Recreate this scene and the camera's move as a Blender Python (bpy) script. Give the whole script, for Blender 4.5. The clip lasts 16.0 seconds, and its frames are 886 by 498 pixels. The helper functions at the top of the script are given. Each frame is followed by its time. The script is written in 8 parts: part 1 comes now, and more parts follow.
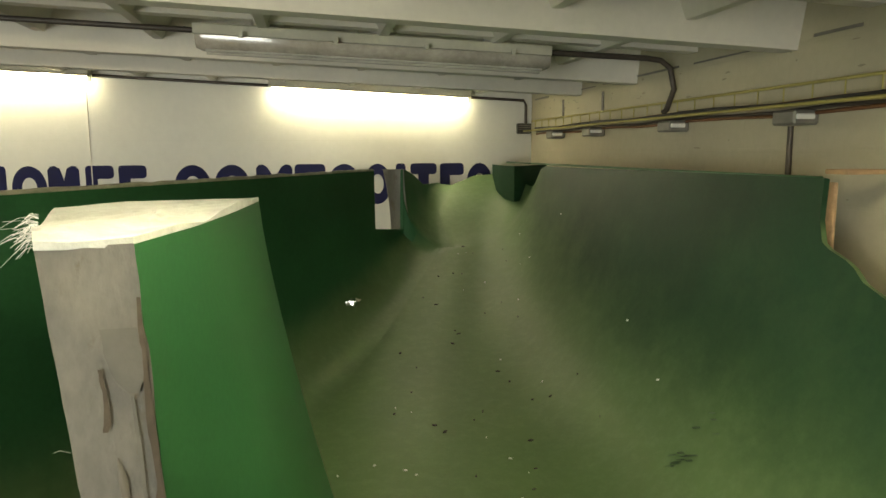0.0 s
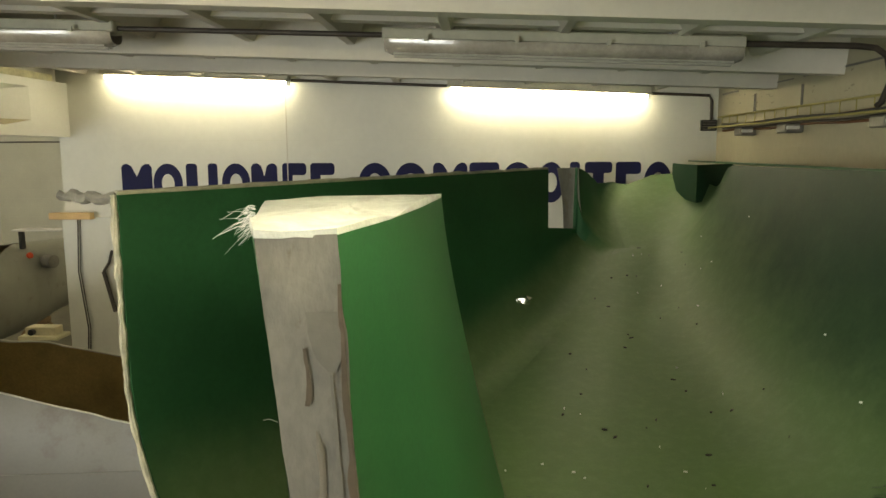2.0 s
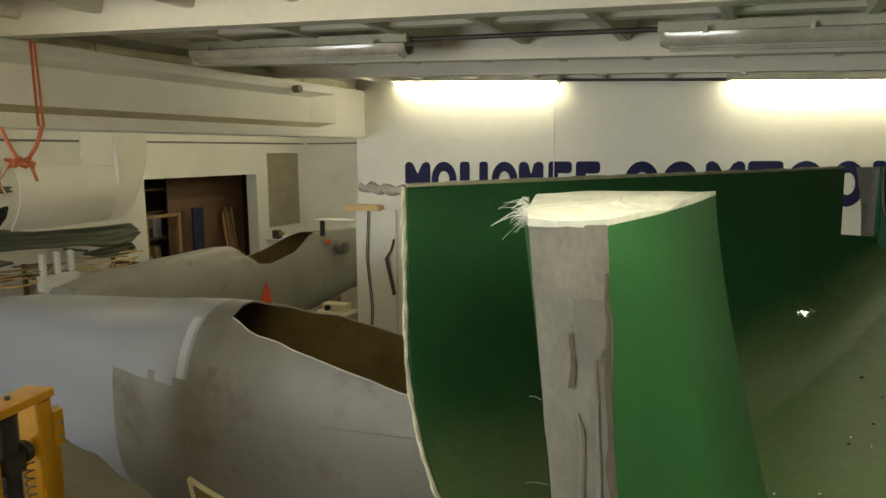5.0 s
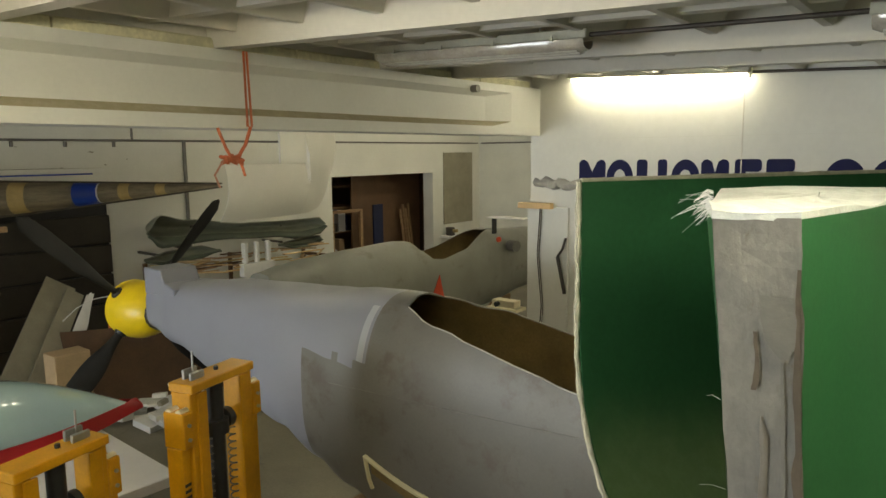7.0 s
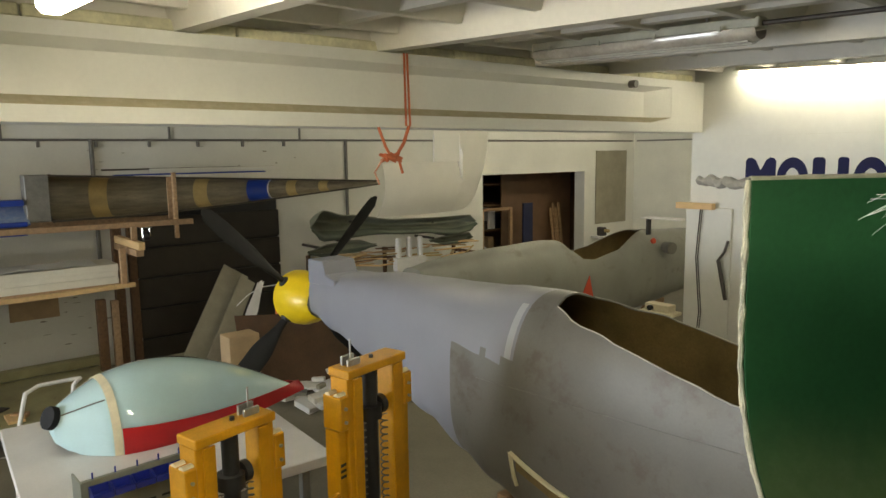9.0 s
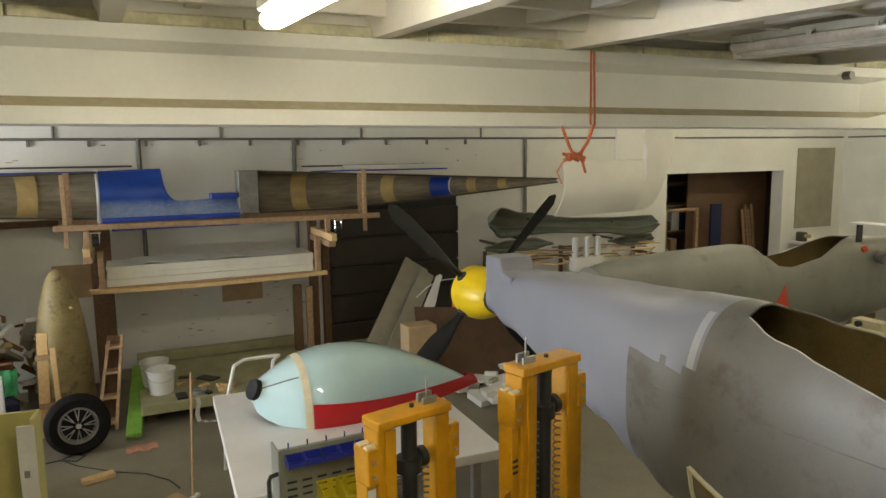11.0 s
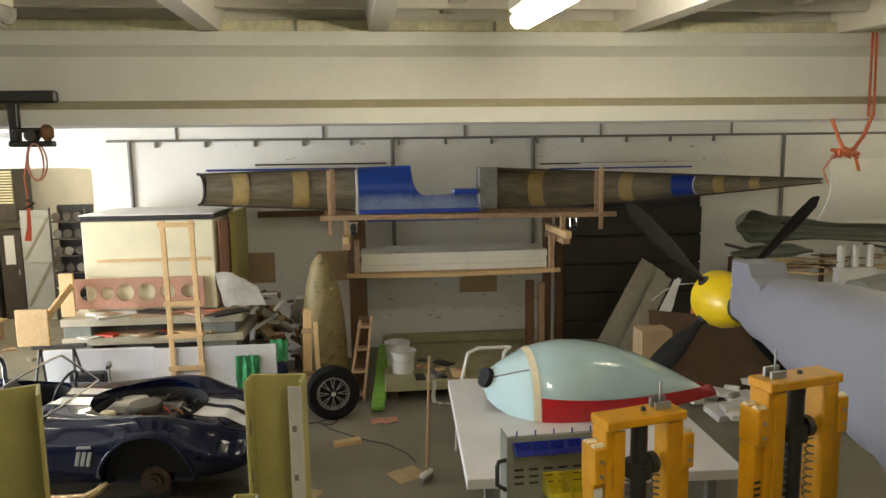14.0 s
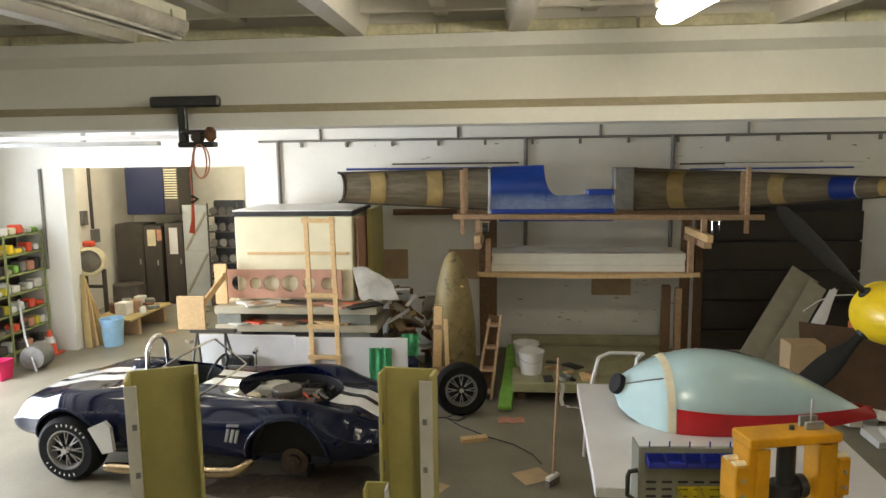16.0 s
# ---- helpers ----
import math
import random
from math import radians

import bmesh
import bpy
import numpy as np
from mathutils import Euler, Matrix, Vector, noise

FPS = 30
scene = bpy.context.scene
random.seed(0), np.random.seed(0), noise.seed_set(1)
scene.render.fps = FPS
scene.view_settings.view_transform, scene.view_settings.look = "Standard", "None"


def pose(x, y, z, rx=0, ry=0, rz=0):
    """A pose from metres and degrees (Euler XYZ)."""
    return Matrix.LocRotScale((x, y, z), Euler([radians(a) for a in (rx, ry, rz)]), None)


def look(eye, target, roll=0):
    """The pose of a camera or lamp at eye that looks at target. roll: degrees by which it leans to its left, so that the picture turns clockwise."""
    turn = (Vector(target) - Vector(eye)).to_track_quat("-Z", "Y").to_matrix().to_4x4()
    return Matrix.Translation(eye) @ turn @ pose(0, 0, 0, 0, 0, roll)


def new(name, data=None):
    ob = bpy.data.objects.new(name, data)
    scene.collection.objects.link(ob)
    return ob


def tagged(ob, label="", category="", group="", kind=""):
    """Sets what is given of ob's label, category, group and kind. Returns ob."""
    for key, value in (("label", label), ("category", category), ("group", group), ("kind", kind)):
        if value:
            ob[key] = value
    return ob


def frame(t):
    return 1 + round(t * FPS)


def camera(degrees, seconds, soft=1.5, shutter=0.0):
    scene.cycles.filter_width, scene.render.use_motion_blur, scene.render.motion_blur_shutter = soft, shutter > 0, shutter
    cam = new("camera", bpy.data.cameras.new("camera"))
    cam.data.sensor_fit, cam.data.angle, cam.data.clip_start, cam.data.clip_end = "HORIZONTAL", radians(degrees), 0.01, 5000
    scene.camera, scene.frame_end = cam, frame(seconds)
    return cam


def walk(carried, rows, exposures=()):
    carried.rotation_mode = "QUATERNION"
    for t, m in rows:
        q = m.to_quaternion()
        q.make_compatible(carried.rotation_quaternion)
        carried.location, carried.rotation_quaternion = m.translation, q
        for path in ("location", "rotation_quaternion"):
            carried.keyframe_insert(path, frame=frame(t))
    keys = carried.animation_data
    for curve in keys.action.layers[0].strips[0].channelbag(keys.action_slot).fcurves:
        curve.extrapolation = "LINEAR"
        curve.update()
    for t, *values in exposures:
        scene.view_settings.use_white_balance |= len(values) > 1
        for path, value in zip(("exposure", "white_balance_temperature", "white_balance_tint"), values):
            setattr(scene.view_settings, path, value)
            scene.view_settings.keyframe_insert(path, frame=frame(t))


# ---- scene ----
cam = camera(65.08, 16.0)
PATH = [
    (0.0, (0.000, 0.000, 3.200), (0.927, 4.864, 2.505), -0.24),
    (0.5, (-0.011, 0.001, 3.201), (0.628, 4.910, 2.504), -0.21),
    (1.0, (-0.020, -0.001, 3.193), (0.314, 4.938, 2.497), -0.46),
    (1.5, (-0.024, -0.002, 3.203), (0.019, 4.948, 2.501), -0.34),
    (2.0, (-0.029, -0.009, 3.199), (-0.296, 4.934, 2.499), -0.30),
    (2.5, (-0.030, -0.022, 3.190), (-0.588, 4.898, 2.494), -0.31),
    (3.0, (-0.036, -0.030, 3.181), (-0.901, 4.846, 2.490), -0.34),
    (3.5, (-0.040, -0.043, 3.185), (-1.194, 4.772, 2.491), -0.34),
    (4.0, (-0.040, -0.049, 3.193), (-1.505, 4.680, 2.497), -0.42),
    (6.5, (-0.019, -0.096, 3.178), (-2.859, 3.962, 2.497), -0.56),
    (7.0, (-0.025, -0.100, 3.174), (-3.112, 3.774, 2.494), -0.66),
    (7.5, (-0.025, -0.104, 3.168), (-3.326, 3.591, 2.495), -0.66),
    (8.0, (-0.028, -0.106, 3.165), (-3.517, 3.411, 2.492), -0.74),
    (10.5, (-0.030, -0.146, 3.183), (-4.376, 2.230, 2.501), -0.73),
    (11.0, (-0.030, -0.151, 3.184), (-4.530, 1.919, 2.502), -0.73),
    (11.5, (-0.028, -0.157, 3.184), (-4.649, 1.629, 2.504), -0.75),
    (12.0, (-0.028, -0.165, 3.181), (-4.747, 1.340, 2.502), -0.76),
    (12.5, (-0.020, -0.170, 3.176), (-4.812, 1.087, 2.501), -0.82),
    (13.0, (-0.009, -0.180, 3.175), (-4.862, 0.817, 2.502), -0.78),
    (13.5, (0.001, -0.183, 3.174), (-4.898, 0.563, 2.501), -0.80),
    (14.0, (0.004, -0.183, 3.172), (-4.928, 0.294, 2.501), -0.79),
    (14.5, (0.010, -0.192, 3.172), (-4.939, 0.049, 2.502), -0.76),
    (15.0, (0.011, -0.199, 3.174), (-4.944, -0.208, 2.507), -0.77),
    (15.5, (0.012, -0.198, 3.172), (-4.938, -0.431, 2.506), -0.76),
    (16.0, (0.009, -0.202, 3.175), (-4.926, -0.654, 2.512), -0.75),
]
EXPOSURES = [(0.0, 0.02, 7500, 5), (4.0, -0.27, 7300, 5), (7.0, -0.13, 6700, 8), (10.5, 0.19, 6550, 12), (13.5, 0.07, 6550, 14), (16.0, 0.09, 6350, 15)]
walk(cam, [(t, look(e, g, r)) for t, e, g, r in PATH], EXPOSURES)


# ---- world, light ----
world = bpy.data.worlds.new("world")
scene.world = world
world.use_nodes = True
wn = world.node_tree
sky = wn.nodes.new("ShaderNodeTexSky")
sky.sky_type, sky.sun_disc = "NISHITA", False
sky.sun_elevation, sky.sun_rotation = radians(38), radians(160)
wn.nodes["Background"].inputs["Strength"].default_value = 0.12
wn.links.new(sky.outputs["Color"], wn.nodes["Background"].inputs["Color"])


def area_lamp(name, m, sx, sy, watts, color):
    d = bpy.data.lights.new(name, "AREA")
    d.shape, d.size, d.size_y, d.energy, d.color = "RECTANGLE", sx, sy, watts, color
    ob = new(name, d)
    ob.matrix_basis = m
    return ob


# daylight through the open gate in the south wall
area_lamp("gate_daylight", look((-6.6, -8.75, 1.7), (-6.6, -2, 1.0)), 4.2, 3.0, 760, (0.87, 0.94, 1.0))


# ---- materials ----
def mat(name, base, rough=0.6, metal=0.0, var=0.18, scale=2.5, grain=45.0, bump=0.15, stain=None, stain_at=0.62, coat=0.0, emit=0.0, stretch=(1, 1, 1), piece=0.0, spec=0.5):
    m = bpy.data.materials.new(name)
    m.use_nodes = True
    nt = m.node_tree
    N, K = nt.nodes, nt.links
    b = N["Principled BSDF"]
    tc = N.new("ShaderNodeTexCoord")
    mp = N.new("ShaderNodeMapping")
    mp.inputs["Scale"].default_value = stretch
    K.new(tc.outputs["Object"], mp.inputs["Vector"])

    def noise_node(s, detail=4.0, r=0.6):
        n = N.new("ShaderNodeTexNoise")
        n.inputs["Scale"].default_value, n.inputs["Detail"].default_value, n.inputs["Roughness"].default_value = s, detail, r
        K.new(mp.outputs["Vector"], n.inputs["Vector"])
        return n

    big, fine = noise_node(scale, 5), noise_node(grain, 3)
    ramp = N.new("ShaderNodeValToRGB")
    lo = [max(0, c * (1 - var)) for c in base]
    hi = [min(1, c * (1 + var)) for c in base]
    ramp.color_ramp.elements[0].position, ramp.color_ramp.elements[1].position = 0.3, 0.7
    ramp.color_ramp.elements[0].color, ramp.color_ramp.elements[1].color = (*lo, 1), (*hi, 1)
    K.new(big.outputs["Fac"], ramp.inputs["Fac"])
    mix = N.new("ShaderNodeMix")
    mix.data_type, mix.blend_type = "RGBA", "MULTIPLY"
    mix.inputs["Factor"].default_value = min(1, var * 2)
    g = N.new("ShaderNodeValToRGB")
    g.color_ramp.elements[0].position, g.color_ramp.elements[1].position = 0.3, 0.65
    g.color_ramp.elements[0].color, g.color_ramp.elements[1].color = (0.72, 0.72, 0.72, 1), (1, 1, 1, 1)
    K.new(fine.outputs["Fac"], g.inputs["Fac"])
    K.new(ramp.outputs["Color"], mix.inputs["A"])
    K.new(g.outputs["Color"], mix.inputs["B"])
    col = mix.outputs["Result"]
    if stain:
        sn = noise_node(scale * 2.3, 8, 0.7)
        sr = N.new("ShaderNodeValToRGB")
        sr.color_ramp.elements[0].position, sr.color_ramp.elements[1].position = stain_at, stain_at + 0.1
        K.new(sn.outputs["Fac"], sr.inputs["Fac"])
        sm = N.new("ShaderNodeMix")
        sm.data_type = "RGBA"
        K.new(sr.outputs["Color"], sm.inputs["Factor"])
        K.new(col, sm.inputs["A"])
        sm.inputs["B"].default_value = (*stain, 1)
        col = sm.outputs["Result"]
    if piece:
        oi = N.new("ShaderNodeObjectInfo")
        mr = N.new("ShaderNodeMapRange")
        mr.inputs["To Min"].default_value, mr.inputs["To Max"].default_value = 1 - piece, 1 + piece
        K.new(oi.outputs["Random"], mr.inputs["Value"])
        pm = N.new("ShaderNodeMix")
        pm.data_type, pm.blend_type = "RGBA", "MULTIPLY"
        pm.inputs["Factor"].default_value = 1
        K.new(col, pm.inputs["A"])
        K.new(mr.outputs["Result"], pm.inputs["B"])
        col = pm.outputs["Result"]
    K.new(col, b.inputs["Base Color"])
    rr = N.new("ShaderNodeMapRange")
    rr.inputs["To Min"].default_value, rr.inputs["To Max"].default_value = max(0.02, rough - 0.08), min(1, rough + 0.08)
    K.new(big.outputs["Fac"], rr.inputs["Value"])
    K.new(rr.outputs["Result"], b.inputs["Roughness"])
    b.inputs["Metallic"].default_value = metal
    b.inputs["Coat Weight"].default_value = coat
    b.inputs["Coat Roughness"].default_value = 0.08
    b.inputs["Specular IOR Level"].default_value = spec
    if bump:
        bp = N.new("ShaderNodeBump")
        bp.inputs["Strength"].default_value, bp.inputs["Distance"].default_value = bump, 0.004
        K.new(fine.outputs["Fac"], bp.inputs["Height"])
        K.new(bp.outputs["Normal"], b.inputs["Normal"])
    if emit:
        b.inputs["Emission Color"].default_value = (1.0, 0.93, 0.70, 1)
        b.inputs["Emission Strength"].default_value = emit
    return m


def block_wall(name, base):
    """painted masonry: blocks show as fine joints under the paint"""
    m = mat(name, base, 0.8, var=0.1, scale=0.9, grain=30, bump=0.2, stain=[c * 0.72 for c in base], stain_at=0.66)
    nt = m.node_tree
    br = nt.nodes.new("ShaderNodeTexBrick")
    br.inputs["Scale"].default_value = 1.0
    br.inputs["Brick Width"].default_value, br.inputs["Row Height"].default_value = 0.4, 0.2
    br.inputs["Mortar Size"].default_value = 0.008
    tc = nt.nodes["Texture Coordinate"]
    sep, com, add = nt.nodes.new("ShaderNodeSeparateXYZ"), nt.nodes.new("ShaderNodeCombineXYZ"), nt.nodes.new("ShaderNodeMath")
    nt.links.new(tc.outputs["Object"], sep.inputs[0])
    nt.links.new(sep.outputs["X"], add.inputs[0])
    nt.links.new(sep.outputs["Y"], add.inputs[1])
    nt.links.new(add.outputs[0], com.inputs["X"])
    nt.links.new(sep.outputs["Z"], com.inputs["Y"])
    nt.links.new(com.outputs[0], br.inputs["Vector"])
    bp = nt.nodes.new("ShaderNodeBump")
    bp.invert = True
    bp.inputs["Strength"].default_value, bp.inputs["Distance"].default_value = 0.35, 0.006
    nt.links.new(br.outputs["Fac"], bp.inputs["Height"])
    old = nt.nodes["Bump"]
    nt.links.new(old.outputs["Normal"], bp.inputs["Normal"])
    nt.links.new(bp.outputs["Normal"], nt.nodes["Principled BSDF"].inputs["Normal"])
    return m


def dust_or_sheen(m, top_tone, top_tone2, both=True, lo=0.45, hi=0.95, rough=0.5):
    """a dusty second colour on the level faces of a lacquered thing; on the blue shell it paints in a sheen"""
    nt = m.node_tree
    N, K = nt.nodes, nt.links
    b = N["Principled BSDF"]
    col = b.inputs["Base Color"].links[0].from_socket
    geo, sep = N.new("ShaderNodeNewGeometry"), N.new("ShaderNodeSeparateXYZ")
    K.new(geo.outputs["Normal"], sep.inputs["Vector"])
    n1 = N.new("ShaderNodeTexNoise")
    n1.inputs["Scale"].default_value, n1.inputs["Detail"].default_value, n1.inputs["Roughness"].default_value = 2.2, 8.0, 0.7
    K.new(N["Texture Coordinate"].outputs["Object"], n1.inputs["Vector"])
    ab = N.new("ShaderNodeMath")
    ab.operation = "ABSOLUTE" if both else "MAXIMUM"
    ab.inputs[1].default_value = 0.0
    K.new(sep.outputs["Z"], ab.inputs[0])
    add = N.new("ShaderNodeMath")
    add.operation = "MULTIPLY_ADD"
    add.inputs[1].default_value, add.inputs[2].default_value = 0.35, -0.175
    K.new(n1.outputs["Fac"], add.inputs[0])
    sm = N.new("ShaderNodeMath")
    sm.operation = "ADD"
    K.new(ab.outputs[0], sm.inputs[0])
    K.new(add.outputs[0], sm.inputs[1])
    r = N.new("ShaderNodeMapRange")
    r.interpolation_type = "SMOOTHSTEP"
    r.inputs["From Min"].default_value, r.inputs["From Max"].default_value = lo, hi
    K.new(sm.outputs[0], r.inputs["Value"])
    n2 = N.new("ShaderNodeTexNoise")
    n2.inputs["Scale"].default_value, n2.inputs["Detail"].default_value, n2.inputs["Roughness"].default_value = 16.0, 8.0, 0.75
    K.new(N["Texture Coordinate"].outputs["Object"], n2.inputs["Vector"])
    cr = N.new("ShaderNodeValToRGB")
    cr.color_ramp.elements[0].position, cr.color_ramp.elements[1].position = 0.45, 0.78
    cr.color_ramp.elements[0].color, cr.color_ramp.elements[1].color = (*top_tone, 1), (*top_tone2, 1)
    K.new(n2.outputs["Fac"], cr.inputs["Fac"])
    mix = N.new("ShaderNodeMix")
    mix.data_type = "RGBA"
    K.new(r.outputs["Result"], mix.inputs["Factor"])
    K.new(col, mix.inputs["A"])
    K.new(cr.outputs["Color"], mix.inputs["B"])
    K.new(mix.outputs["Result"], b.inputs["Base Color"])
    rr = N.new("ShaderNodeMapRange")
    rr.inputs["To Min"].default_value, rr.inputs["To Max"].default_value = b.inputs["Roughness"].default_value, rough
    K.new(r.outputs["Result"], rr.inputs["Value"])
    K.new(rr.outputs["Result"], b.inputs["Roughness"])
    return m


M_WALL = mat("white_wall_paint", (0.74, 0.73, 0.67), 0.75, var=0.06, scale=1.1, grain=25, bump=0.12, stain=(0.60, 0.58, 0.51), stain_at=0.68)
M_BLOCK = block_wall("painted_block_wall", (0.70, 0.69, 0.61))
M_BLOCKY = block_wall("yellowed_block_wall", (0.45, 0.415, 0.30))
M_CEIL = mat("ceiling_paint", (0.69, 0.655, 0.585), 0.8, var=0.08, scale=1.5, grain=30, bump=0.2, stain=(0.58, 0.55, 0.48), stain_at=0.68)
M_BEAM = dust_or_sheen(mat("beam_paint", (0.77, 0.762, 0.715), 0.7, var=0.06, scale=1.2, grain=40, bump=0.15, stain=(0.62, 0.59, 0.50), stain_at=0.7), (0.42, 0.37, 0.24), (0.54, 0.49, 0.36), both=False, lo=0.3, hi=0.9, rough=0.9)
M_FOAM = mat("old_foam", (0.74, 0.70, 0.49), 0.9, var=0.25, scale=5, bump=0.4)
M_CONC = mat("concrete_floor", (0.228, 0.206, 0.153), 0.5, var=0.26, scale=0.9, grain=35, bump=0.15, stain=(0.135, 0.11, 0.08), stain_at=0.60)
M_DARK = mat("dark_void", (0.03, 0.028, 0.025), 0.8, var=0.3)
M_BLUE = mat("sign_blue", (0.006, 0.008, 0.06), 0.85, var=0.15, scale=6)
M_GREEN = mat("green_gelcoat", (0.029, 0.122, 0.047), 0.36, var=0.22, scale=1.6, grain=70, bump=0.05, coat=0.0, stain=(0.037, 0.138, 0.056), stain_at=0.60)
# darker copy of the wall green: the flank's shade is in its base colour
M_GREENF = dust_or_sheen(mat("shaded_worn_gelcoat", (0.015, 0.050, 0.025), 0.13, var=0.2, scale=1.3, grain=50, bump=0.03, spec=0.13), (0.104, 0.172, 0.074), (0.138, 0.212, 0.10), lo=0.18, hi=0.66, rough=0.42)
M_GREENW = dust_or_sheen(mat("green_gelcoat_wall", (0.026, 0.108, 0.044), 0.2, var=0.2, scale=1.3, grain=50, bump=0.03, spec=0.2), (0.104, 0.172, 0.074), (0.138, 0.212, 0.10), lo=0.18, hi=0.66, rough=0.42)
M_GELGREY = mat("raw_laminate", (0.215, 0.207, 0.19), 0.75, var=0.24, scale=7, grain=85, bump=0.5, stain=(0.165, 0.145, 0.115), stain_at=0.57, stretch=(1, 1, 0.45))
M_CUT = mat("cut_laminate_edge", (0.47, 0.45, 0.36), 0.85, var=0.25, scale=14, grain=90, bump=0.6)
M_FIBRE = mat("glass_fibre_edge", (0.72, 0.75, 0.73), 0.85, var=0.16, scale=12, grain=90, bump=0.6)
M_SILVER = mat("silver_primer", (0.165, 0.157, 0.14), 0.44, metal=0.1, var=0.13, scale=1.3, grain=60, bump=0.03, stain=(0.13, 0.112, 0.094), stain_at=0.54)
M_PRIMER = mat("grey_primer", (0.25, 0.255, 0.295), 0.42, var=0.06, scale=1.5, grain=80, bump=0.04)
M_SILVER2 = mat("dull_silver_primer", (0.27, 0.27, 0.235), 0.42, metal=0.1, var=0.12, scale=1.3, grain=60, bump=0.03, stain=(0.21, 0.20, 0.17), stain_at=0.56)
M_PRIMERL = mat("pale_primer_stripe", (0.40, 0.40, 0.44), 0.45, var=0.06, scale=3)
M_GRP = mat("brown_grp_inside", (0.22, 0.155, 0.06), 0.5, var=0.35, scale=2.5, grain=60, bump=0.3)
M_OLIVE = mat("olive_laminate", (0.22, 0.185, 0.122), 0.5, var=0.34, scale=3, grain=40, bump=0.3, stretch=(5, 0.8, 5), stain=(0.11, 0.09, 0.055), stain_at=0.60)
M_OLIVED = mat("dark_bonding", (0.06, 0.05, 0.035), 0.6, var=0.2)
M_TAN = mat("tan_tape", (0.46, 0.34, 0.14), 0.6, var=0.15, scale=6)
M_WOOD = mat("pale_wood", (0.68, 0.46, 0.22), 0.65, var=0.12, scale=4, grain=25, bump=0.2, stretch=(1, 6, 6), piece=0.12)
M_WOODD = mat("dark_wood", (0.14, 0.075, 0.035), 0.7, var=0.3, scale=4, grain=25, bump=0.3, stretch=(1, 6, 6), piece=0.15)
M_WOODM = mat("brown_wood", (0.40, 0.255, 0.14), 0.65, var=0.25, scale=4, grain=25, bump=0.3, stretch=(1, 6, 6), piece=0.12)
M_ORANGE = mat("orange_lacquer", (0.60, 0.285, 0.004), 0.42, var=0.18, scale=5, grain=60, bump=0.05, stain=(0.45, 0.20, 0.02), stain_at=0.7, coat=0.2)
M_STEEL = mat("grey_steel", (0.42, 0.42, 0.41), 0.4, metal=0.8, var=0.15, scale=8)
M_BLACK = mat("black_paint", (0.022, 0.022, 0.022), 0.42, var=0.3, scale=6)
M_RUBBER = mat("tyre_rubber", (0.011, 0.0105, 0.010), 0.8, var=0.25, scale=8, bump=0.4, spec=0.15)
M_YELLOW = mat("yellow_paint", (0.85, 0.60, 0.012), 0.4, var=0.08, scale=5, bump=0.05, coat=0.2)
M_SKYBLUE = mat("pale_blue_lacquer", (0.52, 0.72, 0.75), 0.05, var=0.05, scale=2, bump=0.0, coat=1.0)
M_RED = mat("red_film", (0.52, 0.010, 0.016), 0.32, var=0.08, scale=3, bump=0.03, coat=0.2)
M_SHELLW = mat("matt_white_shell", (0.84, 0.82, 0.76), 0.5, var=0.05, scale=1.2, bump=0.05)
M_TAPE = mat("masking_tape", (0.72, 0.64, 0.44), 0.7, var=0.1, scale=9)
M_WHITE = mat("white_laminate", (0.70, 0.68, 0.67), 0.42, var=0.07, scale=2, stain=(0.58, 0.55, 0.5), stain_at=0.66)
M_CREAM = mat("cream_panel", (0.74, 0.68, 0.46), 0.6, var=0.08, scale=1.6)
M_UPOST = mat("olive_cream_gelcoat", (0.41, 0.36, 0.115), 0.5, var=0.12, scale=2.5)
M_BLUEW = mat("blue_wing_paint", (0.012, 0.045, 0.30), 0.35, var=0.12, scale=2, coat=0.2)
# pale tone on the upturned faces paints in the reflected light of the curved skin
M_BLUESKIN = dust_or_sheen(mat("blue_shell_paint_with_sheen", (0.016, 0.066, 0.34), 0.3, var=0.16, scale=3, coat=0.2, stain=(0.03, 0.10, 0.40), stain_at=0.6), (0.30, 0.40, 0.58), (0.62, 0.64, 0.66), both=False, lo=0.6, hi=1.0, rough=0.5)
M_GELPALE = mat("pale_outer_gelcoat", (0.54, 0.52, 0.46), 0.5, var=0.1, scale=3, stain=(0.44, 0.41, 0.33), stain_at=0.62)
M_FOAMW = mat("cream_white_foam", (0.72, 0.69, 0.59), 0.75, var=0.1, scale=2.5, grain=60, bump=0.3, stain=(0.56, 0.50, 0.38), stain_at=0.66)
M_BLADE = mat("matt_black_blade", (0.014, 0.014, 0.014), 0.55, var=0.3, scale=6, spec=0.25)
M_PIPE = mat("conduit_grey", (0.20, 0.19, 0.17), 0.55, metal=0.3, var=0.2, scale=8)
M_CONDUIT = mat("brown_black_conduit", (0.075, 0.060, 0.048), 0.5, metal=0.2, var=0.3, scale=9)
M_STRAP = mat("orange_strap", (0.55, 0.145, 0.055), 0.7, var=0.2, scale=20)
M_CLEAR = mat("lamp_cover", (0.40, 0.37, 0.33), 0.14, var=0.3, scale=5, bump=0.02, coat=0.6)
M_COVRIB = mat("lamp_cover_rib", (0.46, 0.44, 0.40), 0.15, var=0.2, scale=5, bump=0.0)
M_TUBE = mat("lit_tube", (0.94, 0.96, 0.90), 0.4, var=0.0, bump=0, emit=45.0)
M_TUBE5 = mat("lit_tube_dim", (0.9, 0.9, 0.8), 0.4, var=0.0, bump=0, emit=26.0)
M_TUBE6 = mat("lit_tube_over_mould", (0.93, 0.95, 0.83), 0.4, var=0.0, bump=0, emit=80.0)
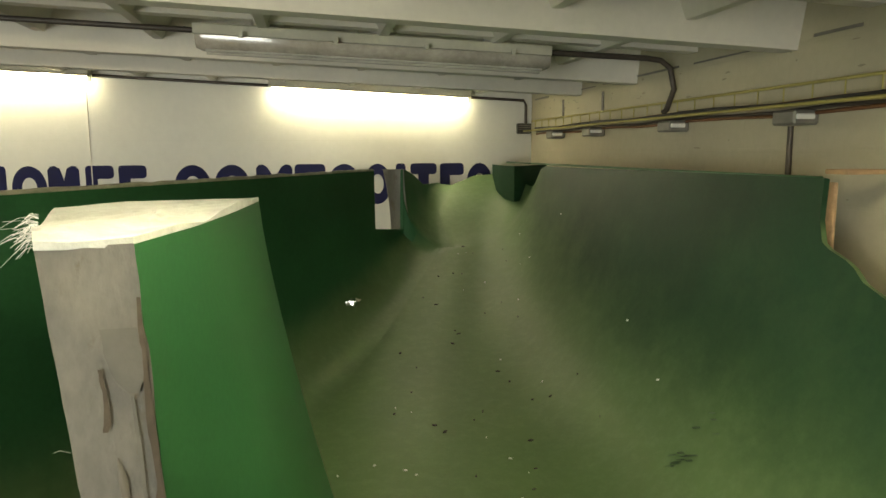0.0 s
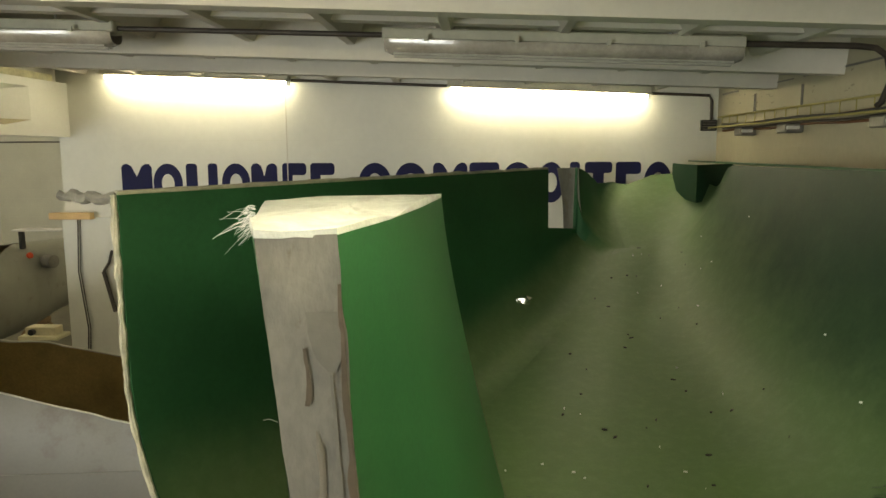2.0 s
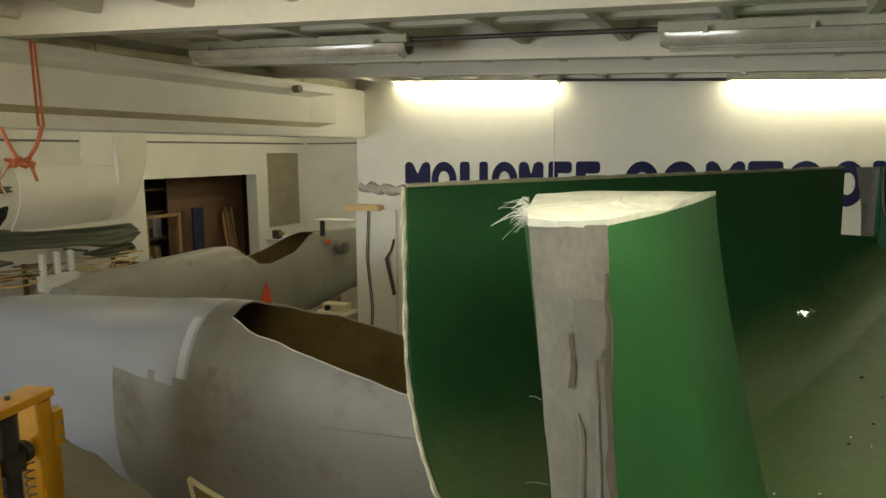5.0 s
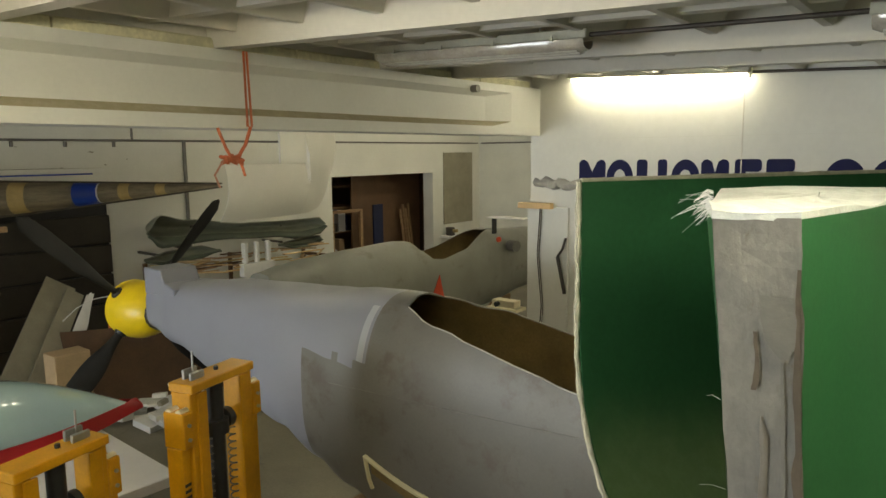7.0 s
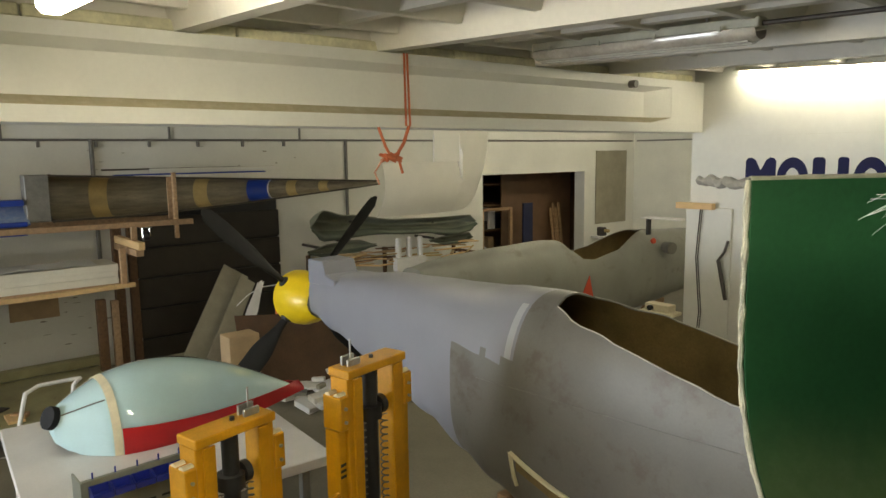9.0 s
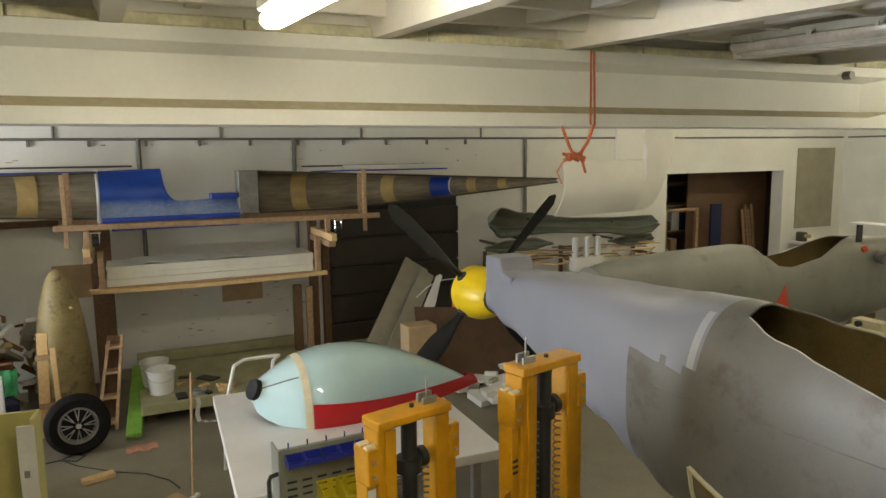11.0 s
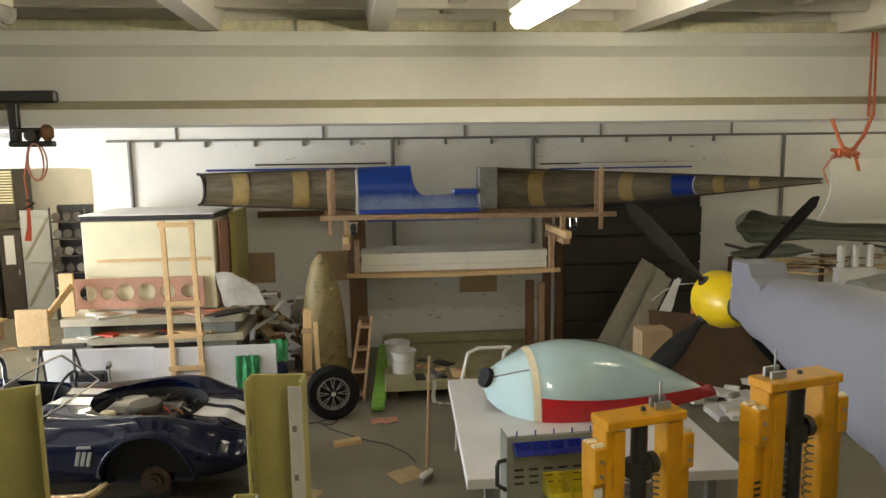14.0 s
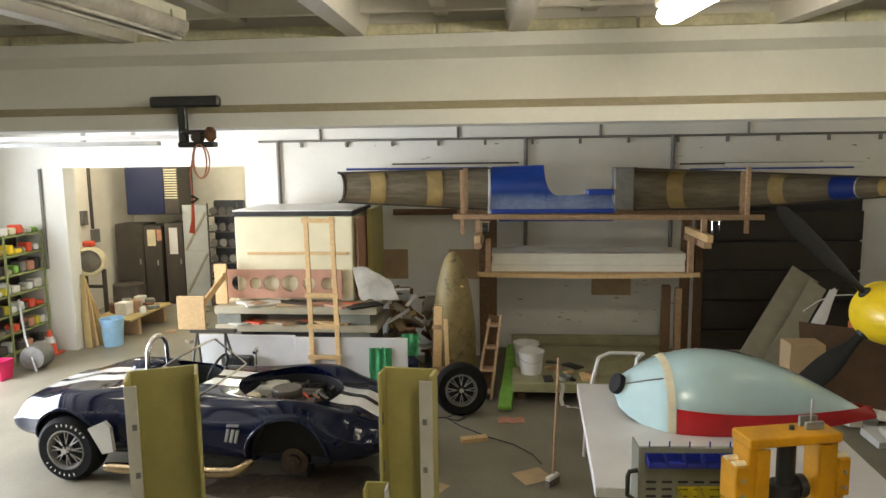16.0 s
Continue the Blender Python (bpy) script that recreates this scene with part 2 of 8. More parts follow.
M_SMEAR = mat("old_resin_smear", (0.074, 0.138, 0.060), 0.4, var=0.3, scale=9)
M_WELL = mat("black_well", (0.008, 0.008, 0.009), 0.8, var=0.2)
M_TUBE2 = mat("lit_tube_soft", (0.9, 0.9, 0.85), 0.4, var=0.0, bump=0, emit=66.0)
M_TUBE3 = mat("lit_tube_rear", (0.9, 0.9, 0.85), 0.4, var=0.0, bump=0, emit=60.0)
M_LAMPB = mat("lamp_body", (0.55, 0.53, 0.42), 0.5, var=0.12, scale=6)
M_NAVY = mat("navy_car_lacquer", (0.003, 0.005, 0.022), 0.06, var=0.1, scale=2, bump=0.0, spec=0.36)
M_STRIPE = mat("white_stripe", (0.75, 0.74, 0.72), 0.2, var=0.04, scale=4, bump=0.0, coat=0.8)
M_CHROME = mat("chrome", (0.75, 0.74, 0.72), 0.12, metal=1.0, var=0.05, bump=0.0)
M_BRASS = mat("golden_exhaust", (0.50, 0.37, 0.22), 0.2, metal=1.0, var=0.12, scale=8, bump=0.0)
M_CARD = mat("cardboard", (0.45, 0.32, 0.18), 0.8, var=0.12, scale=5)
M_NET = mat("green_net", (0.05, 0.34, 0.13), 0.7, var=0.3, scale=14, bump=0.5)
M_LIME = mat("lime_strap", (0.20, 0.42, 0.06), 0.6, var=0.2, scale=9)
M_DGREEN = mat("dark_green_shell", (0.085, 0.10, 0.07), 0.5, var=0.25, scale=2.5)
M_PLASTIC = mat("white_plastic", (0.72, 0.71, 0.68), 0.4, var=0.06, scale=5)
M_PLBLUE = mat("blue_plastic", (0.02, 0.035, 0.30), 0.4, var=0.1, scale=9)
M_PLYEL = mat("yellow_plastic", (0.62, 0.52, 0.03), 0.4, var=0.12, scale=9)
M_GREYCAB = mat("grey_green_cabinet", (0.24, 0.25, 0.21), 0.5, var=0.12, scale=5)
M_STEELDK = mat("dark_locker", (0.065, 0.054, 0.043), 0.5, var=0.25, scale=4)
M_PINK = mat("pink_brown_ply", (0.50, 0.27, 0.18), 0.65, var=0.12, scale=3, grain=30)
M_PAPER = mat("crumpled_paper", (0.66, 0.64, 0.58), 0.8, var=0.12, scale=7)
M_RUST = mat("rusty_brown", (0.17, 0.075, 0.03), 0.7, var=0.35, scale=3)
M_HARDB = mat("dark_hardboard", (0.095, 0.048, 0.022), 0.6, var=0.3, scale=3)
M_FOIL = mat("crumpled_foil", (0.75, 0.74, 0.70), 0.2, metal=1.0, var=0.1, scale=20, bump=0.5)
M_REDO = mat("signal_red", (0.68, 0.08, 0.03), 0.45, var=0.1, scale=7)
M_CLOTH = mat("pink_rag", (0.55, 0.26, 0.17), 0.9, var=0.2, scale=10)
M_BLUEC = mat("blue_steel", (0.011, 0.017, 0.065), 0.45, var=0.15, scale=4)
M_GREYD = mat("grey_door", (0.42, 0.43, 0.42), 0.5, var=0.1, scale=3)
M_BROWNP = mat("brown_panel", (0.038, 0.031, 0.022), 0.5, var=0.25, scale=2)
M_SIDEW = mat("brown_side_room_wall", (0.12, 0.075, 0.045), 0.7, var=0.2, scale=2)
M_SIDEP = mat("brown_board_wall", (0.20, 0.115, 0.065), 0.6, var=0.15, scale=2, grain=30)
M_GREENL = mat("pale_green_laminate", (0.21, 0.22, 0.165), 0.5, var=0.2, scale=3, grain=50, bump=0.2, stain=(0.22, 0.23, 0.17), stain_at=0.6)
M_FILM = mat("cloudy_plastic_film", (0.52, 0.51, 0.46), 0.35, var=0.2, scale=6)
M_BOARD = mat("grey_board", (0.29, 0.262, 0.19), 0.6, var=0.15, scale=3)
M_DECK = mat("olive_deck_paint", (0.33, 0.31, 0.17), 0.6, var=0.18, scale=3, stain=(0.2, 0.18, 0.1), stain_at=0.62)
M_OIL = mat("dried_oil", (0.085, 0.062, 0.042), 0.45, var=0.4, scale=6, grain=40, stain=(0.16, 0.13, 0.095), stain_at=0.55)
M_SLAB = mat("pale_grey_slab", (0.47, 0.425, 0.305), 0.55, var=0.15, scale=3, stain=(0.24, 0.22, 0.17), stain_at=0.64)
M_SHELF = mat("olive_shelf_paint", (0.22, 0.25, 0.09), 0.5, var=0.15, scale=6)
M_HUB = mat("rusty_hub", (0.09, 0.06, 0.045), 0.55, metal=0.5, var=0.3, scale=12)
M_STOREW = mat("store_wall_paint", (0.76, 0.72, 0.61), 0.8, var=0.1, scale=1.2, stain=(0.55, 0.51, 0.41), stain_at=0.66)
M_TUBE4 = mat("lit_tube_north", (0.9, 0.9, 0.8), 0.4, var=0.0, bump=0, emit=66.0)
M_TUBES = mat("lit_tube_store", (0.9, 0.9, 0.86), 0.4, var=0.0, bump=0, emit=175.0)


def glass(name):
    m = bpy.data.materials.new(name)
    m.use_nodes = True
    b = m.node_tree.nodes["Principled BSDF"]
    b.inputs["Base Color"].default_value = (0.95, 0.98, 0.96, 1)
    b.inputs["Roughness"].default_value = 0.02
    b.inputs["Transmission Weight"].default_value = 1.0
    b.inputs["IOR"].default_value = 1.02
    return m


M_GLASS = glass("windscreen_glass")


# ---- mesh helpers ----
def V(*a):
    return Vector(a)


def basis(ob):
    m = Matrix.Identity(4)
    while ob is not None:
        m = ob.matrix_basis @ m
        ob = ob.parent
    return m


def to_mesh(name, bm, mats, smooth=None):
    me = bpy.data.meshes.new(name)
    bmesh.ops.recalc_face_normals(bm, faces=bm.faces)
    if smooth:
        for f in bm.faces:
            f.smooth = True
    bm.to_mesh(me)
    bm.free()
    for m in mats if isinstance(mats, (list, tuple)) else [mats]:
        me.materials.append(m)
    if smooth:
        me.set_sharp_from_angle(angle=radians(smooth))
    return me


def part(name, bm, material, parent, label="", smooth=None):
    """one mesh, given in world metres, under a thing or a part"""
    bm.transform(basis(parent).inverted())
    ob = new(name, to_mesh(name, bm, material, smooth))
    ob.parent = parent
    return tagged(ob, label)


def thing(name, at, label, category, group="", kind=""):
    ob = new(name)
    ob.empty_display_size = 0.1
    ob.matrix_basis = Matrix.Translation(at) if not isinstance(at, Matrix) else at
    return tagged(ob, label, category, group, kind)


def solo(name, bm, material, label, category, group="", kind="", smooth=None, at=None):
    """a thing of one mesh, given in world metres"""
    vs = [v.co for v in bm.verts]
    if at is None:
        at = V((min(v.x for v in vs) + max(v.x for v in vs)) / 2, (min(v.y for v in vs) + max(v.y for v in vs)) / 2, min(v.z for v in vs))
    bm.transform(Matrix.Translation(-Vector(at)))
    ob = new(name, to_mesh(name, bm, material, smooth))
    ob.matrix_basis = Matrix.Translation(at)
    return tagged(ob, label, category, group, kind)


def box(bm, lo, hi, bevel=0.0, m=None, mi=0):
    """a box between two corners, with its edges broken"""
    lo, hi = Vector(lo), Vector(hi)
    r = bmesh.ops.create_cube(bm, size=1.0)
    vs = r["verts"]
    for v in vs:
        v.co = Vector([(lo[i] + hi[i]) / 2 + v.co[i] * (hi[i] - lo[i]) for i in range(3)])
    fs = {f for v in vs for f in v.link_faces}
    for f in fs:
        f.material_index = mi
    if bevel:
        es = list({e for v in vs for e in v.link_edges})
        out = bmesh.ops.bevel(bm, geom=es, offset=bevel, segments=1, affect="EDGES")
        vs = list(set(out["verts"]) | {v for v in vs if v.is_valid})
        for f in out["faces"]:
            f.material_index = mi
    if m is not None:
        bmesh.ops.transform(bm, matrix=m, verts=[v for v in vs if v.is_valid])
    return bm


def B(lo, hi, bevel=0.004, m=None):
    return box(bmesh.new(), lo, hi, bevel, m)


def beam_between(bm, a, b, w, h, bevel=0.003, up=(0, 0, 1), mi=0):
    """a squared bar from a to b, w wide and h high"""
    a, b = Vector(a), Vector(b)
    d = (b - a)
    x = d.normalized()
    u = Vector(up)
    if abs(x.dot(u)) > 0.98:
        u = V(0, 1, 0)
    y = u.cross(x).normalized()
    z = x.cross(y)
    m = Matrix((x, y, z)).transposed().to_4x4()
    m.translation = (a + b) / 2
    return box(bm, (-d.length / 2, -w / 2, -h / 2), (d.length / 2, w / 2, h / 2), bevel, m, mi)


def tube(bm, pts, r, n=10, cap=True, mi=0):
    """a round bar or hose along pts; r a number or one per point"""
    pts = [Vector(p) for p in pts]
    rs = r if isinstance(r, (list, tuple)) else [r] * len(pts)
    rings = []
    prev = None
    for i, p in enumerate(pts):
        d = (pts[min(i + 1, len(pts) - 1)] - pts[max(i - 1, 0)]).normalized()
        if prev is None:
            u = d.orthogonal().normalized()
        else:
            u = (prev - d * prev.dot(d)).normalized()
        prev = u
        w = d.cross(u)
        rings.append([bm.verts.new(p + (u * math.cos(k * 2 * math.pi / n) + w * math.sin(k * 2 * math.pi / n)) * rs[i]) for k in range(n)])
    for a, b in zip(rings, rings[1:]):
        for k in range(n):
            bm.faces.new((a[k], a[(k + 1) % n], b[(k + 1) % n], b[k])).material_index = mi
    if cap:
        bm.faces.new(rings[0][::-1]).material_index = mi
        bm.faces.new(rings[-1]).material_index = mi
    return bm


def grid(bm, rows, close=False, mi=0):
    """a skin over rows of points"""
    vs = [[bm.verts.new(p) for p in r] for r in rows]
    n = len(vs[0])
    for a, b in zip(vs, vs[1:]):
        for k in range(n if close else n - 1):
            j = (k + 1) % n
            try:
                f = bm.faces.new((a[k], a[j], b[j], b[k]))
                f.material_index = mi
            except ValueError:
                pass
    return vs


def lathe(bm, prof, n=28, m=None, mi=0, close=False, cap=True):
    """a turned body: prof of (radius, height) about z"""
    rows = []
    for r, z in prof:
        rows.append([Vector((r * math.cos(k * 2 * math.pi / n), r * math.sin(k * 2 * math.pi / n), z)) for k in range(n)])
    if close:
        rows.append(rows[0])
    if m is not None:
        rows = [[m @ p for p in r] for r in rows]
    vs = grid(bm, rows, True, mi)
    if not close and cap:
        for ring, rev in ((vs[0], True), (vs[-1], False)):
            f = bm.faces.new(ring[::-1] if rev else ring)
            f.material_index = mi
    elif close:
        bmesh.ops.remove_doubles(bm, verts=bm.verts, dist=1e-6)
    return bm


def solid(bm, t, mi=None):
    """give a skin its thickness"""
    bmesh.ops.recalc_face_normals(bm, faces=bm.faces)
    src = list(bm.faces)
    r = bmesh.ops.solidify(bm, geom=src, thickness=t)
    if mi is not None:
        for f in r["geom"]:
            if isinstance(f, bmesh.types.BMFace):
                f.material_index = mi
    return bm


def prism(bm, poly, axis, lo, hi, bevel=0.0, mi=0):
    """a flat outline pushed from lo to hi along an axis (0 x, 1 y, 2 z)"""
    def P(a, b, c):
        return {0: V(c, a, b), 1: V(a, c, b), 2: V(a, b, c)}[axis]
    f1 = bm.faces.new([bm.verts.new(P(a, b, lo)) for a, b in poly])
    r = bmesh.ops.extrude_face_region(bm, geom=[f1])
    vs = [g for g in r["geom"] if isinstance(g, bmesh.types.BMVert)]
    d = P(0, 0, hi - lo)
    for v in vs:
        v.co += d
    if mi:
        for v in vs:
            for f in v.link_faces:
                f.material_index = mi
    if bevel:
        fs = [f for f in bm.faces if f.is_valid]
        es = [e for e in bm.edges if len(e.link_faces) == 2 and e.calc_face_angle(0) > 0.7]
        bmesh.ops.bevel(bm, geom=es, offset=bevel, segments=1, affect="EDGES")
    return bm


def carve(bm, cutters):
    """the solid bm less the solids in cutters"""
    me = bpy.data.meshes.new("tmp")
    bmesh.ops.recalc_face_normals(bm, faces=bm.faces)
    bm.to_mesh(me)
    bm.free()
    ob = new("tmp", me)
    tools = []
    for c in cutters:
        cm = bpy.data.meshes.new("tmpc")
        bmesh.ops.recalc_face_normals(c, faces=c.faces)
        c.to_mesh(cm)
        c.free()
        co = new("tmpc", cm)
        tools.append(co)
        mod = ob.modifiers.new("cut", "BOOLEAN")
        mod.operation, mod.solver, mod.object = "DIFFERENCE", "EXACT", co
    dg = bpy.context.evaluated_depsgraph_get()
    dg.update()
    res = bpy.data.meshes.new_from_object(ob.evaluated_get(dg))
    out = bmesh.new()
    out.from_mesh(res)
    for o in [ob, *tools]:
        d = o.data
        bpy.data.objects.remove(o)
        bpy.data.meshes.remove(d)
    bpy.data.meshes.remove(res)
    return out


def lerp(a, b, t):
    return a + (b - a) * t


def curve_at(knots, x):
    """a smooth value through (x, value) knots"""
    if x <= knots[0][0]:
        return knots[0][1]
    for (x0, y0), (x1, y1) in zip(knots, knots[1:]):
        if x <= x1:
            t = (x - x0) / (x1 - x0)
            return lerp(y0, y1, t * t * (3 - 2 * t))
    return knots[-1][1]


def bumpy(bm, amount, scale, seed=0.0):
    for v in bm.verts:
        v.co += Vector(noise.noise_vector(v.co * scale + Vector((seed, seed, seed)))) * amount
    return bm


# ---- the setting ----
XB, XR, YS, YG, YN, XP = -10.8, 1.85, 5.7, -8.6, 15.0, -3.55   # back wall, right wall, sign wall, gate wall, far wall, partition
ZW = 4.25


def rib_z(x):
    return 3.77 - (x + 3.45) * 0.036


def wall_with_holes(name, axis, at, thick, a0, a1, z0, z1, holes, material, label):
    """a wall across an axis, built round its openings (a, b, bottom, top)"""
    bm = bmesh.new()
    cuts = sorted({a0, a1, *[h[0] for h in holes], *[h[1] for h in holes]})
    for p, q in zip(cuts, cuts[1:]):
        spans = [(z0, z1)]
        for a, b, lo, hi in holes:
            if a <= p and q <= b:
                spans = [s for s in ((z0, lo), (hi, z1)) if s[1] - s[0] > 0.001]
        for lo, hi in spans:
            A, C = (at, p, lo), (at + thick, q, hi)
            if axis == 1:
                A, C = (p, at, lo), (q, at + thick, hi)
            box(bm, A, C)
    bmesh.ops.remove_doubles(bm, verts=bm.verts, dist=1e-5)
    bad = [f for f in bm.faces if sum(1 for g in bm.faces if g is not f and (g.calc_center_median() - f.calc_center_median()).length < 1e-5)]
    bmesh.ops.delete(bm, geom=bad, context="FACES")
    return solo(name, bm, material, label, "wall", kind="structure", at=(0, 0, 0))


solo("floor", B((-20, YG - 6, -0.2), (XR + 0.3, YN + 0.4, 0), 0), M_CONC, "worn grey concrete workshop floor with stains", "floor", kind="structure", at=(0, 0, 0))
wall_with_holes("wall_sign", 1, YS, 0.25, XP, XR + 0.3, 0, ZW, [], M_WALL, "white painted wall with blue lettering and lamps")
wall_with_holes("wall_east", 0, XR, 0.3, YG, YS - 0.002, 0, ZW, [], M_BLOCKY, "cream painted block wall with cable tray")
wall_with_holes("wall_west", 0, XB - 0.3, 0.3, YG, YN, 0, ZW, [(9.75, 13.05, 0, 2.72), (-7.42, -4.35, 0, 3.06)], M_WALL, "white painted back wall with two openings")
wall_with_holes("wall_north", 1, YN, 0.3, XB - 0.3, XP + 0.25, 0, ZW, [], M_BLOCK, "white painted block wall at the far end")
wall_with_holes("wall_partition", 0, XP, 0.25, YS + 0.252, YN - 0.002, 0, ZW, [], M_WALL, "white painted partition wall")
wall_with_holes("wall_south", 1, YG - 0.3, 0.298, XB - 0.3, XR + 0.3, 0, ZW, [(-8.7, -4.4, 0, 3.3)], M_WALL, "white painted wall with a wide open gate")

# sign wall pier beside the partition, white boards with a timber strip
solo("trim", B((XP - 0.02, YS - 0.03, 0), (XP + 0.42, YS - 0.003, 2.66), 0.004), M_WALL, "white boarded pier at the end of the wall", "trim", kind="structure")

# rooms beyond the openings
bm = bmesh.new()
box(bm, (-15.8, -12.2, 0), (-15.6, -3.6, 3.6))
box(bm, (-18.0, -9.15, 0), (XB - 0.31, -8.95, 3.6))
box(bm, (-18.0, -3.8, 0), (XB - 0.31, -3.6, 3.6))
solo("wall_store", bm, M_STOREW, "yellowish white walls of the store room", "wall", kind="structure", at=(0, 0, 0))
solo("ceiling_store", B((-18.2, -12.4, 3.6), (XB - 0.31, -3.6, 3.8), 0), M_CEIL, "white store room ceiling", "ceiling", kind="structure", at=(0, 0, 0))
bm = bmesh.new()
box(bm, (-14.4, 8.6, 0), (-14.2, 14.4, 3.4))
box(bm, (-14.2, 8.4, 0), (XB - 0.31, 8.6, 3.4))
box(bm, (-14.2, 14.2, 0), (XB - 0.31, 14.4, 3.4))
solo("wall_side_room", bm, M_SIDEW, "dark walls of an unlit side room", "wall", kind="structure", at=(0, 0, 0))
solo("ceiling_side_room", B((-14.4, 8.4, 3.4), (XB - 0.31, 14.4, 3.6), 0), M_CEIL, "dark side room ceiling", "ceiling", kind="structure", at=(0, 0, 0))


# ceiling: sloping slab with deep ribs and shallow cross ribs, one mesh
def build_ceiling():
    bm = bmesh.new()
    x0, x1 = XP, XR
    top = 0.27

    def sloped(y0, y1, h0, h1, w0, w1):
        """a tapered rib along x; bottom half width w0, top half width w1"""
        for yb0, yb1 in ((y0, y1),):
            rows = []
            for x, y in ((x0, yb0), (x1, yb1)):
                z = rib_z(x)
                rows.append([V(x, y - w1, z + h1), V(x, y - w0, z + h0), V(x, y + w0, z + h0), V(x, y + w1, z + h1)])
            grid(bm, rows)
    for y in (-7.2, -5.95, -4.7, -3.4, -2.14, -0.945, -0.148, 1.11, 2.28, 3.62, 4.45):
        sloped(y, y + 0.2, 0.0, top, 0.045, 0.10)
    for y in (-6.6, -5.3, -4.05, -2.75, -1.55, -0.52, 0.2, 1.86, 2.98, 5.1):
        sloped(y, y + 0.2, 0.09, top, 0.035, 0.07)
    x = x0 + 0.25
    while x < x1:
        z = rib_z(x)
        rows = []
        for y in (YG, YS - 0.004):
            rows.append([V(x - 0.13, y, z + top), V(x - 0.02, y, z + 0.075), V(x + 0.02, y, z + 0.075), V(x + 0.13, y, z + top)])
        grid(bm, rows)
        x += 0.52
    rows = [[V(x, y, rib_z(x) + top) for x in (x0, x1)] for y in (YG, YS - 0.004)]
    grid(bm, rows)
    rows = [[V(x, y, rib_z(x) + top + 0.2) for x in (x0, x1)] for y in (YG, YS - 0.004)]
    grid(bm, rows)
    # slab of the back bay
    box(bm, (XB - 0.3, YG, 3.98), (XP - 0.15, YN, 4.15))
    box(bm, (XP - 0.03, YG, 3.7655), (XP + 0.006, YS, 4.15))
    box(bm, (XP - 0.12, YG, 4.0), (XP + 0.002, YS, 4.15))
    for y in range(-8, 15):
        box(bm, (XB, y + 0.1, 3.84), (XP - 0.15, y + 0.22, 3.985))
    return solo("ceiling", bm, M_CEIL, "white painted concrete ribbed ceiling", "ceiling", kind="structure", at=(0, 0, 0))


build_ceiling()


def build_main_beam():
    """long white concrete I beam with sloped flanges"""
    bm = bmesh.new()
    x = -3.45
    prof = [(0.0, 3.33), (0.0, 3.405), (-0.075, 3.45), (-0.075, 3.655), (-0.01, 3.70), (-0.01, 3.765), (-0.28, 3.765), (-0.28, 3.70), (-0.21, 3.655), (-0.21, 3.45), (-0.28, 3.405), (-0.28, 3.33)]
    rows = [[V(x + a, y, z) for a, z in prof] for y in (YG, -2, 2, 4.9)]
    grid(bm, rows, True)
    # solid end block at the wall
    end = [(0.0, 3.33), (0.0, 3.405), (-0.002, 3.45), (-0.002, 3.655), (-0.001, 3.70), (-0.001, 3.765), (-0.28, 3.765), (-0.28, 3.70), (-0.28, 3.655), (-0.28, 3.45), (-0.28, 3.405), (-0.28, 3.33)]
    rows = [[V(x + a, 4.9, z) for a, z in prof], [V(x + a, 5.2, z) for a, z in end], [V(x + a, YS - 0.003, z) for a, z in end]]
    grid(bm, rows, True)
    bmesh.ops.remove_doubles(bm, verts=bm.verts, dist=1e-4)
    solo("ceiling_beam", bm, M_BEAM, "long white painted concrete I-beam under the ceiling", "beam", kind="structure", at=(0, 0, 0))
    bm = bmesh.new()
    y = YG + 0.1
    k = 0
    while y < 5.5:
        w = 1.1 + 0.35 * math.sin(k * 2.3)
        box(bm, (x - 0.098, y, 3.768), (x - 0.055, min(y + w, 5.6), 3.828), 0.008)
        y += w + 0.006
        k += 1
    solo("trim", bumpy(bm, 0.006, 6), M_FOAM, "yellowed foam filler strip above the beam", "trim", kind="structure", at=(0, 0, 0))


build_main_beam()

# baseboard strip of the back wall
solo("baseboard", B((XB + 0.003, -0.45, 0), (XB + 0.05, 6.4, 0.16), 0.004), M_BOARD, "olive grey skirting along the back wall", "baseboard", kind="structure")


# ---- sign on the wall: plain blue shapes ----
def ring_shape(bm, x, w, z, h, y, gap):
    n = 28
    rows = []
    for k in range(n + 1):
        a = k * 2 * math.pi / n
        c, s = math.cos(a), math.sin(a)
        o = V(x + w / 2 * c, y, z + h / 2 * s)
        i = V(x + w * 0.22 * c, y, z + h * 0.24 * s)
        rows.append([o, V(o.x, y - 0.004, o.z), V(i.x, y - 0.004, i.z), i])
    grid(bm, rows)
    return bm


def block_shape(bm, x, w, z, h, y, depth=0.004):
    prof = []
    r = min(w, h) * 0.3
    for cx, cz, a0 in ((x + w / 2 - r, z + h / 2 - r, 0), (x - w / 2 + r, z + h / 2 - r, 90), (x - w / 2 + r, z - h / 2 + r, 180), (x + w / 2 - r, z - h / 2 + r, 270)):
        for k in range(4):
            a = radians(a0 + k * 30)
            prof.append((cx + r * math.cos(a), cz + r * math.sin(a)))
    return prism(bm, prof, 1, y - depth, y - 0.0005)


